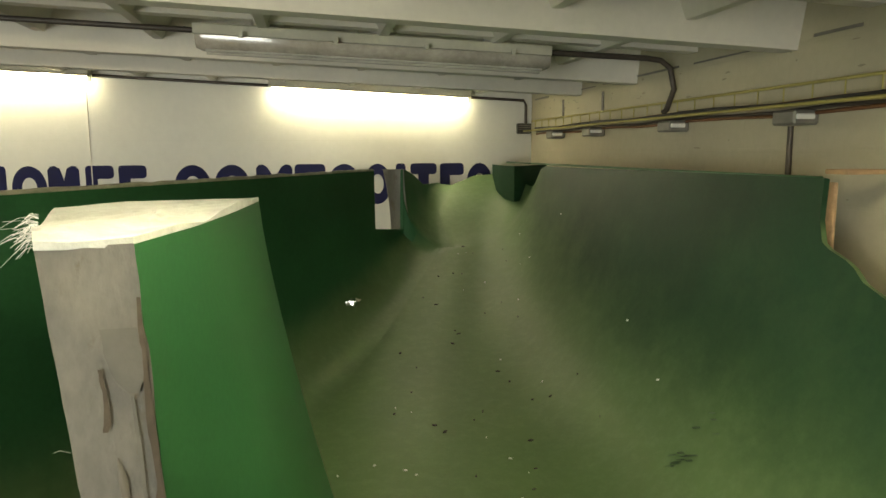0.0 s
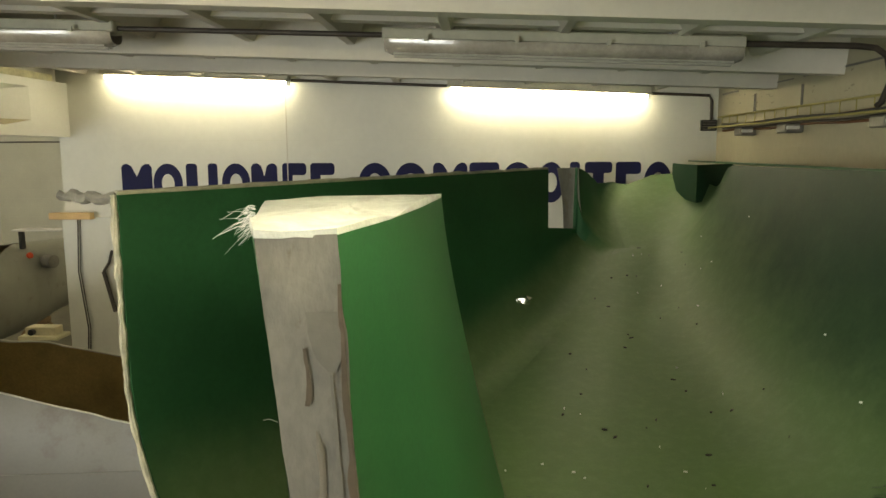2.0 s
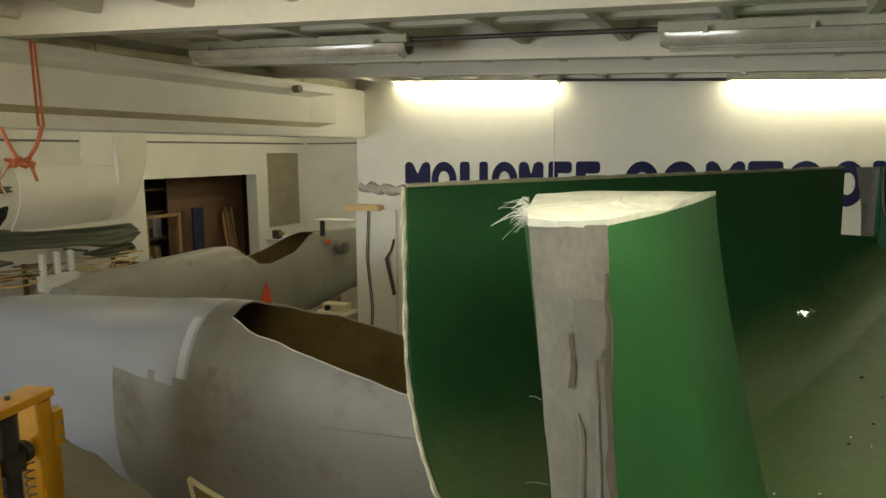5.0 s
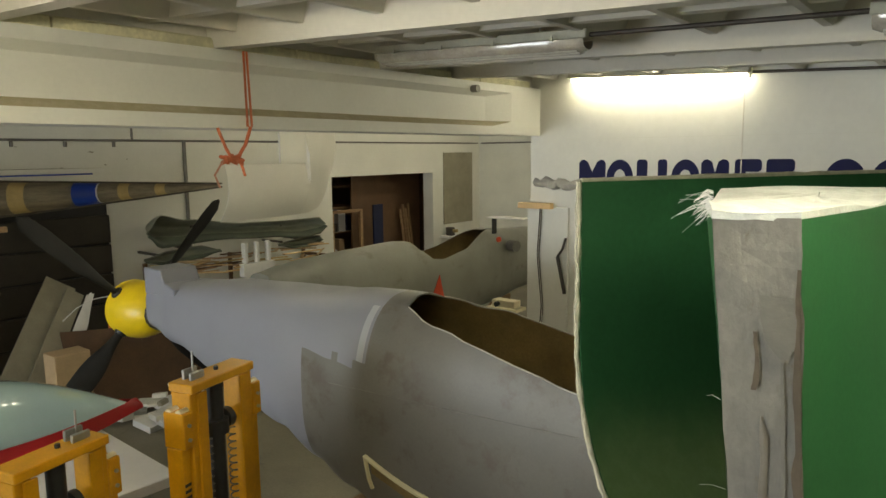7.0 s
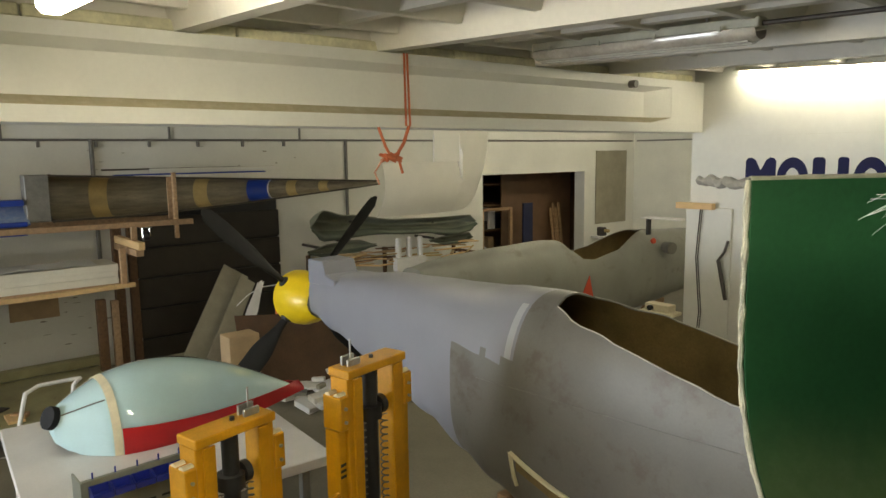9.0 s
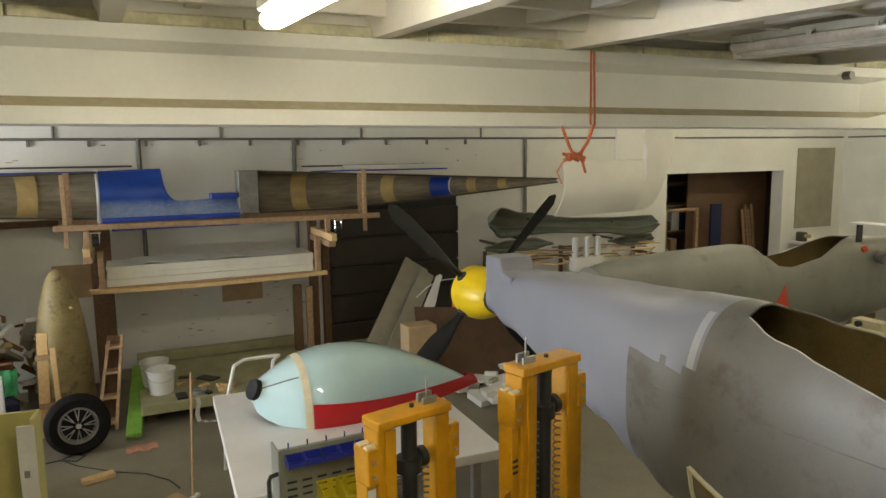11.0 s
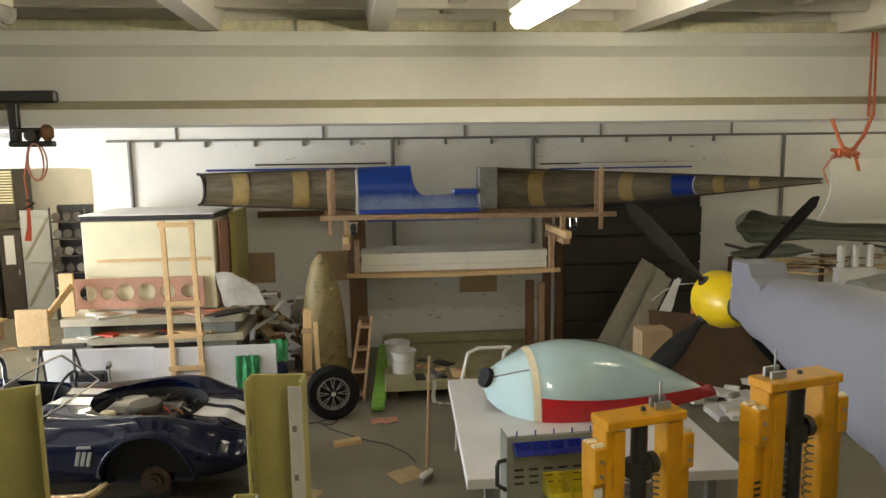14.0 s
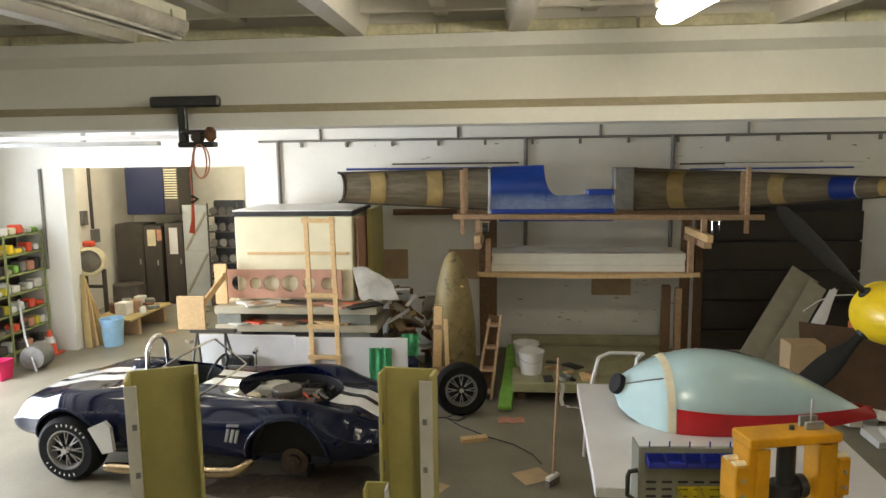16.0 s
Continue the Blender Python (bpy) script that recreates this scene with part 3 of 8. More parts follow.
def build_sign():
    s = thing("wall_sign_lettering", (-0.8, YS, 2.8), "row of dark blue painted shapes on the white wall", "sign")
    top = 3.105
    pitch = 0.247

    def glyph(kind, x, w, h=0.33):
        bm = bmesh.new()
        z = top - h / 2
        if kind == "o":
            ring_shape(bm, x, w, z, h, YS, 0)
        elif kind == "i":
            block_shape(bm, x, w * 0.4, z, h, YS)
        elif kind == "v":
            lo, e = top - h, w / 2
            out = [(-e, lo), (-e, top - 0.03), (-e + 0.02, top - 0.005), (-e + 0.05, top), (-e + 0.085, top - 0.02), (0.0, top - 0.11), (e - 0.085, top - 0.02), (e - 0.05, top), (e - 0.02, top - 0.005), (e, top - 0.03), (e, lo)]
            prism(bm, [(x + p, q) for p, q in out], 1, YS - 0.004, YS - 0.0005)
        elif kind == "t":
            block_shape(bm, x, w, top - 0.045, 0.09, YS)
            block_shape(bm, x, w * 0.4, z, h, YS, 0.0046)
        else:
            block_shape(bm, x, w, top - 0.05, 0.10, YS)
            block_shape(bm, x - w * 0.3, w * 0.42, z, h, YS, 0.0046)
            block_shape(bm, x, w, top - h + 0.05, 0.10, YS, 0.0052)
        part("shape", bm, M_BLUE, s)
    first = ((-2.905, "v", 0.26), (-2.64, "o", 0.25), (-2.435, "i", 0.24), (-2.255, "i", 0.2), (-2.06, "o", 0.24), (-1.82, "v", 0.22), (-1.565, "e", 0.2), (-1.33, "e", 0.2))
    second = ((-0.895, "o", 0.27), (-0.60, "o", 0.27), (-0.275, "v", 0.28), (0.005, "e", 0.24), (0.275, "o", 0.26), (0.545, "o", 0.22), (0.735, "i", 0.2), (0.925, "t", 0.22), (1.165, "e", 0.2), (1.40, "o", 0.22))
    for x, k, w in (*first, *second):
        glyph(k, x, w)


build_sign()


# ---- lamps ----
def batten(name, a, b, lit, label, z_off=0.0, cover=False, tube_mat=None, hang=0.0, shade=False, trough=False, wrap=False):
    """a fluorescent fitting from a to b"""
    a, b = Vector(a), Vector(b)
    t = thing(name, (a + b) / 2, label, "lamp", group="fluorescent lamps")
    d = (b - a).normalized()
    bm = bmesh.new()
    beam_between(bm, a, b, 0.09, 0.05, 0.006)
    part("housing", bm, M_LAMPB, t)
    off = V(0, 0, -0.05)
    if cover:
        bm = bmesh.new()
        side = V(0, 0, 1).cross(d).normalized()
        n = 12
        rows = []
        for p, s in ((a + d * 0.01, 0.8), (a + d * 0.04, 1), (b - d * 0.04, 1), (b - d * 0.01, 0.8)):
            rows.append([p + side * 0.070 * s * math.cos(math.pi * k / n) + V(0, 0, -0.028 - 0.062 * s * math.sin(math.pi * k / n) ** 0.7) for k in range(n + 1)])
        grid(bm, rows)
        part("cover", solid(bm, 0.003), M_CLEAR, t, "dusty clear plastic cover", smooth=40)
        for s, r in ((-0.036, 0.006), (0.0, 0.009), (0.036, 0.006)):
            z = -0.031 - 0.062 * (1 - (s / 0.07) ** 2) ** 0.35
            part("cover_rib", tube(bmesh.new(), [a + d * 0.05 + side * s + V(0, 0, z), b - d * 0.05 + side * s + V(0, 0, z)], r, 8), M_COVRIB, t, "moulded rib of the cover", smooth=40)
        for k in range(4):
            q = a.lerp(b, (k + 0.5) / 4)
            for s in (-1, 1):
                bm = bmesh.new()
                beam_between(bm, q + side * 0.079 * s + V(0, 0, -0.035), q + side * 0.079 * s + V(0, 0, -0.01), 0.02, 0.008, 0.001)
                part("clip", bm, M_LAMPB, t)
    elif wrap:
        bm = bmesh.new()
        beam_between(bm, a + d * 0.012 + V(0, 0, -0.056), b - d * 0.012 + V(0, 0, -0.056), 0.085, 0.058, 0.018)
        part("diffuser", bm, tube_mat, t, "glowing plastic diffuser", smooth=40)
    else:
        bm = tube(bmesh.new(), [a + d * 0.03 + off, b - d * 0.03 + off], 0.019, 12)
        part("tube", bm, tube_mat or (M_TUBE if lit else M_CLEAR), t, "glowing fluorescent tube" if lit else "", smooth=40)
        for q in (a + d * 0.012, b - d * 0.012):
            bm = bmesh.new()
            beam_between(bm, q + V(0, 0, -0.070), q + V(0, 0, -0.02), 0.034, 0.018, 0.003)
            part("end_cap", bm, M_PLASTIC, t)
    if shade:
        bm = bmesh.new()
        beam_between(bm, a + V(0, 0.003, -0.031), b + V(0, 0.003, -0.031), 0.155, 0.008, 0.002)
        part("reflector", bm, M_LAMPB, t, "flat metal reflector")
    # added side plates that block light towards ceiling and upper wall
    if trough:
        for s in (-1, 1):
            off = V(0, 0, 1).cross(d).normalized() * 0.082 * s
            bm = bmesh.new()
            beam_between(bm, a + off + V(0, 0, -0.056), b + off + V(0, 0, -0.056), 0.006, 0.044, 0.001)
            part("reflector_side", bm, M_LAMPB, t, "added side that keeps light off the ceiling")
    if hang:
        for f in (0.2, 0.8):
            q = a.lerp(b, f)
            bm = tube(bmesh.new(), [q + V(0, 0, 0.02), q + V(0, 0, hang)], 0.006, 6)
            part("hanger", bm, M_STEEL, t)
    return t


def tz(x):
    return 3.712 - (x + 0.278) * 0.0455


for x0, x1 in ((-3.10, -1.56), (-0.29, 1.30)):
    batten("fluorescent_lamp", (x0, YS - 0.085, tz(x0) + 0.02), (x1, YS - 0.085, tz(x1) + 0.02), True, "lit fluorescent tube lamp along the top of the wall", hang=0.3, shade=True)
for x0, x1 in ((-0.47, 1.13), (-3.16, -1.70)):
    batten("fluorescent_lamp", (x0, 3.22, 3.72 - (x0 + 0.4) * 0.038), (x1, 3.22, 3.72 - (x1 + 0.4) * 0.038), False, "unlit fluorescent fitting with dusty clear cover", cover=True, hang=0.36)
batten("fluorescent_lamp", (-2.62, 0.37, 3.715), (-1.1, 0.43, 3.66), True, "lit fluorescent lamp with a glowing diffuser below the ribbed ceiling", tube_mat=M_TUBE2, hang=0.36, wrap=True)
# out of view: lights the mould floor, side plates added to keep the ceiling dim
batten("fluorescent_lamp", (-0.35, 0.98, 3.60), (1.15, 1.03, 3.55), True, "unseen fluorescent lamp over the mould with added light-blocking sides", tube_mat=M_TUBE6, hang=0.30, shade=True, trough=True)
batten("fluorescent_lamp", (-0.9, -3.2, 3.62), (0.6, -3.15, 3.57), True, "lit fluorescent lamp below the ribbed ceiling", tube_mat=M_TUBE5, hang=0.36)
batten("fluorescent_lamp", (-2.55, -1.42, 3.70), (-1.0, -1.38, 3.65), False, "unlit fluorescent fitting with clear cover", cover=True, hang=0.36)
for y in (-5.2, -1.0, 3.0, 6.2, 9.2, 12.2):
    for x in ((-5.6, -8.6) if abs(y - 1) > 3 else (-5.6,)):
        batten("fluorescent_lamp", (x, y, 3.80), (x, y + 1.5, 3.80), True, "lit fluorescent lamp in the rear bay", tube_mat=M_TUBE5 if (x, y) == (-8.6, 6.2) else M_TUBE if y == 3.0 else M_TUBE4 if y > 5 else M_TUBE3, hang=0.2)
# added lamps, hidden above the opening, to brighten the store room walls
for y in (-8.6, -6.2):
    batten("fluorescent_lamp", (-12.8, y, 3.48), (-12.8, y + 1.5, 3.48), True, "unseen fluorescent lamp added to light the store room", tube_mat=M_TUBES, hang=0.12)


def run_of_pipe(name, pts, r, label, material=None):
    return solo(name, tube(bmesh.new(), pts, r, 8), material or M_PIPE, label, "pipe", smooth=50)


run_of_pipe("conduit", [(-1.56, YS - 0.03, tz(-1.56)), (-0.29, YS - 0.03, tz(-0.29))], 0.011, "dark conduit between the wall lamps", M_CONDUIT)
run_of_pipe("conduit", [(1.30, YS - 0.03, tz(1.3)), (1.77, YS - 0.03, tz(1.77)), (1.79, YS - 0.03, 3.58), (1.79, YS - 0.03, 3.41)], 0.011, "dark conduit turning down to a vent box", M_CONDUIT)
run_of_pipe("conduit", [(-1.70, 3.22, 3.765), (-0.47, 3.22, 3.72)], 0.012, "dark conduit between the ceiling lamps", M_CONDUIT)
run_of_pipe("conduit", [(1.13, 3.22, 3.66), (1.62, 3.22, 3.645), (1.70, 3.22, 3.635), (1.75, 3.22, 3.60), (1.775, 3.22, 3.5), (1.74, 3.22, 3.40), (1.72, 3.22, 3.385)], 0.014, "thick dark conduit bending down to the cable tray", M_CONDUIT)

# open joint along the head of the block wall
rnd = random.Random(17)
bm = bmesh.new()
y = -2.0
while y < 5.4:
    w = rnd.uniform(0.15, 0.7)
    box(bm, (XR - 0.004, y, 3.614), (XR + 0.002, min(y + w, 5.6), 3.614 + rnd.uniform(0.006, 0.014)), 0.0)
    y += w + rnd.uniform(0.02, 0.25)
solo("trim", bm, M_PIPE, "dark open joint along the head of the wall", "trim", kind="structure", at=(0, 0, 0))


# ---- the green mould ----
ML0, ML1 = V(-1.05, 1.90, 0), V(0.40, 4.42, 0)      # the left rim in plan
RIM = 3.08
TUB = []      # points of the tub's inner surface


def tub_floor_z(y):
    return 1.95 + 1.02 * (max(0.0, y) / 5.46) ** 4.2


def trim_z(y):
    """height to which the flank is cut at its near end"""
    if y > 1.905:
        return 3.2
    return lerp(2.935, 3.12, (y - 1.87) / 0.035) if y > 1.87 else curve_at([(0.5, 2.15), (1.0, 2.50), (1.53, 2.79), (1.64, 2.829), (1.757, 2.898), (1.87, 2.935)], y)


def build_mould():
    t = thing("mould", (0.3, 3.2, 0), "large green gelcoat boat-shaped mould raised on timber stands", "mould")
    ax = (ML1 - ML0).normalized()
    inn = V(ax.y, -ax.x, 0)
    near_edge, sheet, wall = [], [], []
    breaks = sorted([j / 31 for j in range(32)] + [0.308, 0.335, 0.3659, 0.3777, 0.3872]) + [1.003 + 0.157 * j / 6 for j in range(7)] + [1.163 + 0.137 * j / 8 for j in range(9)] + [1.32, 1.36, 1.42]
    for s in breaks:
        p = ML0 + (ML1 - ML0) * s
        q = V(1.57, lerp(0.55, 5.52, s / 1.42), 0)
        far = min(1.0, s)
        h, v = lerp(0.43, 0.26, far), lerp(0.65, 0.34, far)
        g = (q - p).normalized()
        fp = p + g * h
        foot = tub_floor_z(fp.y)
        if s <= 1.0:
            top = RIM
        elif s < 1.161:
            top = lerp(2.71, 2.66, (s - 1) / 0.16)
            foot = min(foot, top - 0.04)
        else:
            e = min(1, (s - 1.163) / 0.137)
            top = lerp(3.078, 2.955, e ** 1.5)
            h = lerp(0.34, 0.12, e)
            fp = p + g * h
            foot = min(tub_floor_z(fp.y), top - 0.02)
            v = min(0.40, top - foot)
        v = min(v, top - foot)
        row = [p + V(0, 0, lerp(top, foot + v, k / 6)) for k in range(6)]
        for k in range(11):
            a = radians(90 * k / 10)
            row.append(p + g * (h * (1 - math.cos(a))) + V(0, 0, foot + v - v * math.sin(a)))
        if s == 0:
            near_edge = list(row)
        rim = curve_at([(0.5, 3.12), (4.55, 3.10), (4.8, 2.95), (5.1, 2.97), (5.5, 3.02)], q.y)
        n = 30

        def flank(u):
            m = fp.lerp(q, u)
            z = lerp(foot, tub_floor_z(m.y), min(1, u * 2.5))
            d = max(0.0, (m.x - 0.25) / 1.32)
            z += max(0.0, rim - z) * d ** lerp(6.2, 7.0, min(1, max(0, (m.y - 3.9) / 0.8)))
            return V(m.x, m.y, z)
        end = 1.0
        while end > 0.5 and flank(end).z > trim_z(flank(end).y):
            end -= 0.002
        r2 = [row[-1]] + [flank(end * (1 - (1 - k / n) ** 1.6)) for k in range(1, n + 1)]
        TUB.append(r2)
        sheet.append(r2)
        wall.append(row)
    bm = bmesh.new()
    grid(bm, wall)
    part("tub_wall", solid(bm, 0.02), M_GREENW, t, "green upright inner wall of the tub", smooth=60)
    bm = bmesh.new()
    grid(bm, sheet)
    # olive floor is wear; the steep flank's dark tone is painted shade
    part("tub", solid(bm, 0.02), M_GREENF, t, "green inner surface, worn olive on its floor, flank darkened for shade", smooth=60)
    # ragged pale edges: rim, near end
    bm = bmesh.new()
    rim = []
    for j in range(61):
        p = ML0.lerp(ML1, j / 60)
        rim.append(p - inn * 0.012 + V(0, 0, RIM + 0.004 + 0.004 * noise.noise(p * 9)))
    tube(bm, rim, [0.010 + 0.004 * noise.noise(q * 14) for q in rim], 7)
    part("rim", bm, M_CUT, t, "rough pale laminate rim")
    bm = bmesh.new()
    edge = near_edge
    fine = []
    for a, b in zip(edge, edge[1:]):
        for k in range(6):
            fine.append(a.lerp(b, k / 6))
    fine = [q - ax * 0.008 - inn * 0.011 for q in fine]
    tube(bm, fine, [0.009 + 0.005 * noise.noise(q * 16) for q in fine], 7)
    part("cut_edge", bumpy(bm, 0.004, 40), M_CUT, t, "rough pale cut edge of the laminate")
    # ragged flange sticking out beyond the rim corner
    bm = bmesh.new()
    strip = [ML0 - inn * (0.01 + 0.032 * j) + V(0, 0, RIM - 0.012 + 0.006 * math.sin(j * 2.1)) for j in range(10)]
    tube(bm, strip, [0.016 + 0.006 * math.sin(j * 3.1) for j in range(10)], 9)
    bmesh.ops.subdivide_edges(bm, edges=list(bm.edges), cuts=1)
    part("flange", bumpy(bm, 0.008, 30), M_GELGREY, t, "ragged glass-fibre flange")
    # far flank rim lip and outer timber post of the right wall
    bm = bmesh.new()
    box(bm, (1.577, 1.95, 3.105), (1.604, 5.5, 3.117), 0.002)
    part("rim_flange", bm, M_GREEN, t)
    bm = bmesh.new()
    box(bm, (1.594, 1.885, 2.3), (1.606, 1.92, 3.10), 0.003)
    part("edge_batten", bm, M_WOODM, t, "timber batten behind the rim")
    bm = bmesh.new()
    box(bm, (1.56, 1.80, 3.127), (1.70, 1.895, 3.142), 0.003)
    part("edge_board", bm, M_WOODM, t)
    # cheek where the far end meets the right wall; its dark green paints in the shade of the hollow
    bm = bmesh.new()
    rows = []
    plan = [(1.475, 5.50), (1.435, 5.20), (1.435, 5.0), (1.462, 4.88), (1.50, 4.90), (1.56, 4.96), (1.66, 5.06), (1.80, 5.20)]
    for (x, y), foot in zip(plan, (2.94, 2.89, 2.85, 2.835, 2.84, 2.86, 2.90, 2.94)):
        rows.append([V(x, y, lerp(foot, 3.095, k / 4)) for k in range(5)])
    grid(bm, rows)
    part("cheek", solid(bm, 0.015), M_GREENF, t, "upright green cheek at the far end, coloured dark for shade", smooth=50)
    # the near fin: a thick wedge standing in the tub
    tops = [(-0.388, 1.062), (-0.256, 1.072), (-0.205, 1.32), (-0.168, 1.62), (-0.140, 1.965), (-0.30, 1.80), (-0.53, 1.58), (-0.475, 1.30)]

    def fin_at(z):
        u = (RIM - z) / (RIM - 2.29)
        out = []
        for i, (x, y) in enumerate(tops):
            dx = (0.075, 0.045)[i] * u if i in (0, 1) else 0.16 * u ** 1.3 if i in (2, 3, 4) else (0.14, 0.13, 0.10)[i - 5] * u
            out.append(V(x + dx, y - 0.05 * u * (i == 4), z))
        return out
    levels = [fin_at(lerp(RIM - 0.012, 1.99, k / 14)) for k in range(15)]
    # green right face
    bm = bmesh.new()
    grid(bm, [[lv[i] for i in (1, 2, 3, 4)] for lv in levels])
    bmesh.ops.subdivide_edges(bm, edges=[e for e in bm.edges], cuts=1, use_grid_fill=True)
    fin = part("fin", solid(bm, 0.012), M_GREEN, t, "green face of the upright fin", smooth=50)
    bm = bmesh.new()
    grid(bm, [[lv[i] for i in (0, 1)] for lv in levels])
    bmesh.ops.subdivide_edges(bm, edges=[e for e in bm.edges], cuts=2, use_grid_fill=True)
    bumpy(bm, 0.003, 18)
    part("end_face", bm, M_GELGREY, fin, "unpainted grey laminate end of the fin")
    resin = mat("dried_resin", (0.185, 0.165, 0.135), 0.45, var=0.2)
    for u0, u1, f, w in ((0.30, 0.62, 0.50, 0.007), (0.42, 0.80, 0.74, 0.012), (0.10, 0.55, 0.975, 0.004), (0.5, 0.98, 0.98, 0.006)):
        bm = bmesh.new()
        pts = [levels[0][0].lerp(levels[14][0], lerp(u0, u1, k / 10)).lerp(levels[0][1].lerp(levels[14][1], lerp(u0, u1, k / 10)), f + 0.03 * math.sin(k)) + V(0, -0.002, 0) for k in range(11)]
        tube(bm, pts, [w * (0.6 + 0.5 * abs(math.sin(k * 1.3))) * (0.3 if k in (0, 10) else 1) for k in range(11)], 6)
        for v in bm.verts:
            v.co.y = lerp(pts[0].y, v.co.y, 0.35)
        part("resin_run", bm, resin, fin, "dried resin run", smooth=60)
    def face_pt(f, z, off=0.004):
        lv = fin_at(z)
        return lv[0].lerp(lv[1], f) + V(0, -off, 0)
    scrape = mat("scraped_laminate", (0.175, 0.168, 0.15), 0.7, var=0.15, scale=9, bump=0.3)
    grime = mat("brown_grime", (0.12, 0.095, 0.07), 0.8, var=0.3, scale=12)
    for kind, rows, mt, lab in (("scraped_patch", ((0.52, 0.93, 2.945), (0.54, 0.95, 2.90), (0.60, 0.93, 2.868), (0.74, 0.86, 2.845)), scrape, "darker scraped patch"),
                                ("crack", ((0.44, 0.49, 2.885), (0.45, 0.50, 2.85), (0.42, 0.50, 2.80), (0.40, 0.46, 2.788)), grime, "dark crack in the laminate"),
                                ("crack", ((0.76, 0.79, 2.84), (0.75, 0.80, 2.75), (0.74, 0.79, 2.62), (0.72, 0.79, 2.40)), scrape, "fine crack in the laminate"),
                                ("grimy_edge", ((0.955, 1.0, 2.99), (0.93, 1.0, 2.90), (0.90, 1.0, 2.78), (0.93, 1.0, 2.70), (0.86, 1.0, 2.66), (0.92, 1.0, 2.58), (0.90, 1.0, 2.40)), grime, "grimy brown edge")):
        bm = bmesh.new()
        grid(bm, [[face_pt(a, z, 0.0045 + 0.0006 * len(kind) / 10), face_pt(b, z, 0.0045 + 0.0006 * len(kind) / 10)] for a, b, z in rows])
        bmesh.ops.subdivide_edges(bm, edges=list(bm.edges), cuts=3, use_grid_fill=True)
        for v in bm.verts:
            v.co.x += 0.0025 * noise.noise(v.co * 60)
        part(kind, bm, mt, fin, lab)
    bm = bmesh.new()
    grid(bm, [[lv[i] for i in (4, 5, 6, 7, 0)] for lv in levels])
    part("back_face", bm, M_GREEN, fin, smooth=50)
    bm = bmesh.new()
    cen = [sum((q for q in levels[0]), V(0, 0, 0)) / 8]
    outer = []
    L0 = levels[0]
    for i in range(8):
        for k in range(6):
            outer.append(L0[i].lerp(L0[(i + 1) % 8], k / 6))
    rows = [[cen[0].lerp(q, f) + V(0, 0, 0.012 + 0.016 * noise.noise(q * 6 + V(f, 0, 0))) for q in outer] for f in (0.02, 0.3, 0.6, 0.85, 1.0)]
    rows.append([q + V(0, 0, -0.004 + 0.005 * noise.noise(q * 30)) for q in outer])
    grid(bm, rows, True)
    part("top_face", bm, M_FIBRE, fin, "fluffy white glass-fibre top", smooth=70)
    bm = bmesh.new()
    rnd = random.Random(5)
    for k in range(64):
        p = V(-0.40, 1.085, RIM - 0.004).lerp(V(-0.47, 1.30, RIM + 0.012), rnd.random() ** 1.6) + V(0.01, 0, rnd.uniform(-0.012, 0.006))
        long = rnd.uniform(0.05, 0.085) if k % 8 == 0 else rnd.uniform(0.012, 0.036)
        d = V(-1, -rnd.uniform(-0.3, 0.5), rnd.uniform(-0.55, 0.3) - (0.5 if k % 16 == 0 else 0)).normalized() * long
        q = p + d * 0.5 + V(0, 0, 0.004)
        tube(bm, [p, q, p + d + V(0, 0, -0.006)], 0.0007 if k % 5 == 0 else 0.0004, 4)
    for k in range(5):
        p = levels[4 + 2 * k][0] + V(-0.002, 0, 0)
        d = V(-rnd.uniform(0.5, 1), -0.3, rnd.uniform(-0.8, 0.4)).normalized() * rnd.uniform(0.02, 0.07)
        tube(bm, [p, p + d * 0.6 + V(0, 0, 0.004), p + d], 0.0004, 4)
    tagged(part("loose_strand", bm, M_FIBRE, fin, "loose glass-fibre strands"), kind="stuff")
    # the far fin
    bm = bmesh.new()
    rows = []
    for k in range(10):
        u = k / 9
        z = lerp(3.079, 2.655, u)
        rows.append([V(0.50 + 0.05 * u + 0.012 * math.sin(u * 3), 4.85, z), V(0.645 + 0.05 * u ** 2, 4.86, z)])
    grid(bm, rows)
    part("far_fin", solid(bm, 0.02), M_GELGREY, t, "grey laminate end of the far fin", smooth=50)
    # timber stands under the tub
    for x, y in ((-0.25, 2.1), (0.35, 3.0), (0.85, 1.7), (1.15, 3.8)):
        for sx in (-0.3, 0.3):
            bm = bmesh.new()
            beam_between(bm, (x + sx, y, 0), (x + sx * 0.7, y, 1.72), 0.09, 0.09)
            part("stand_leg", bm, M_WOODM, t)
        bm = bmesh.new()
        beam_between(bm, (x - 0.38, y, 1.765), (x + 0.38, y, 1.765), 0.09, 0.09)
        part("stand_rail", bm, M_WOODM, t)
        bm = bmesh.new()
        box(bm, (x - 0.12, y - 0.05, 1.81), (x + 0.12, y + 0.05, tub_floor_z(y) - 0.012), 0.003)
        part("stand_pad", bm, M_WOODM, t)
    return t


build_mould()


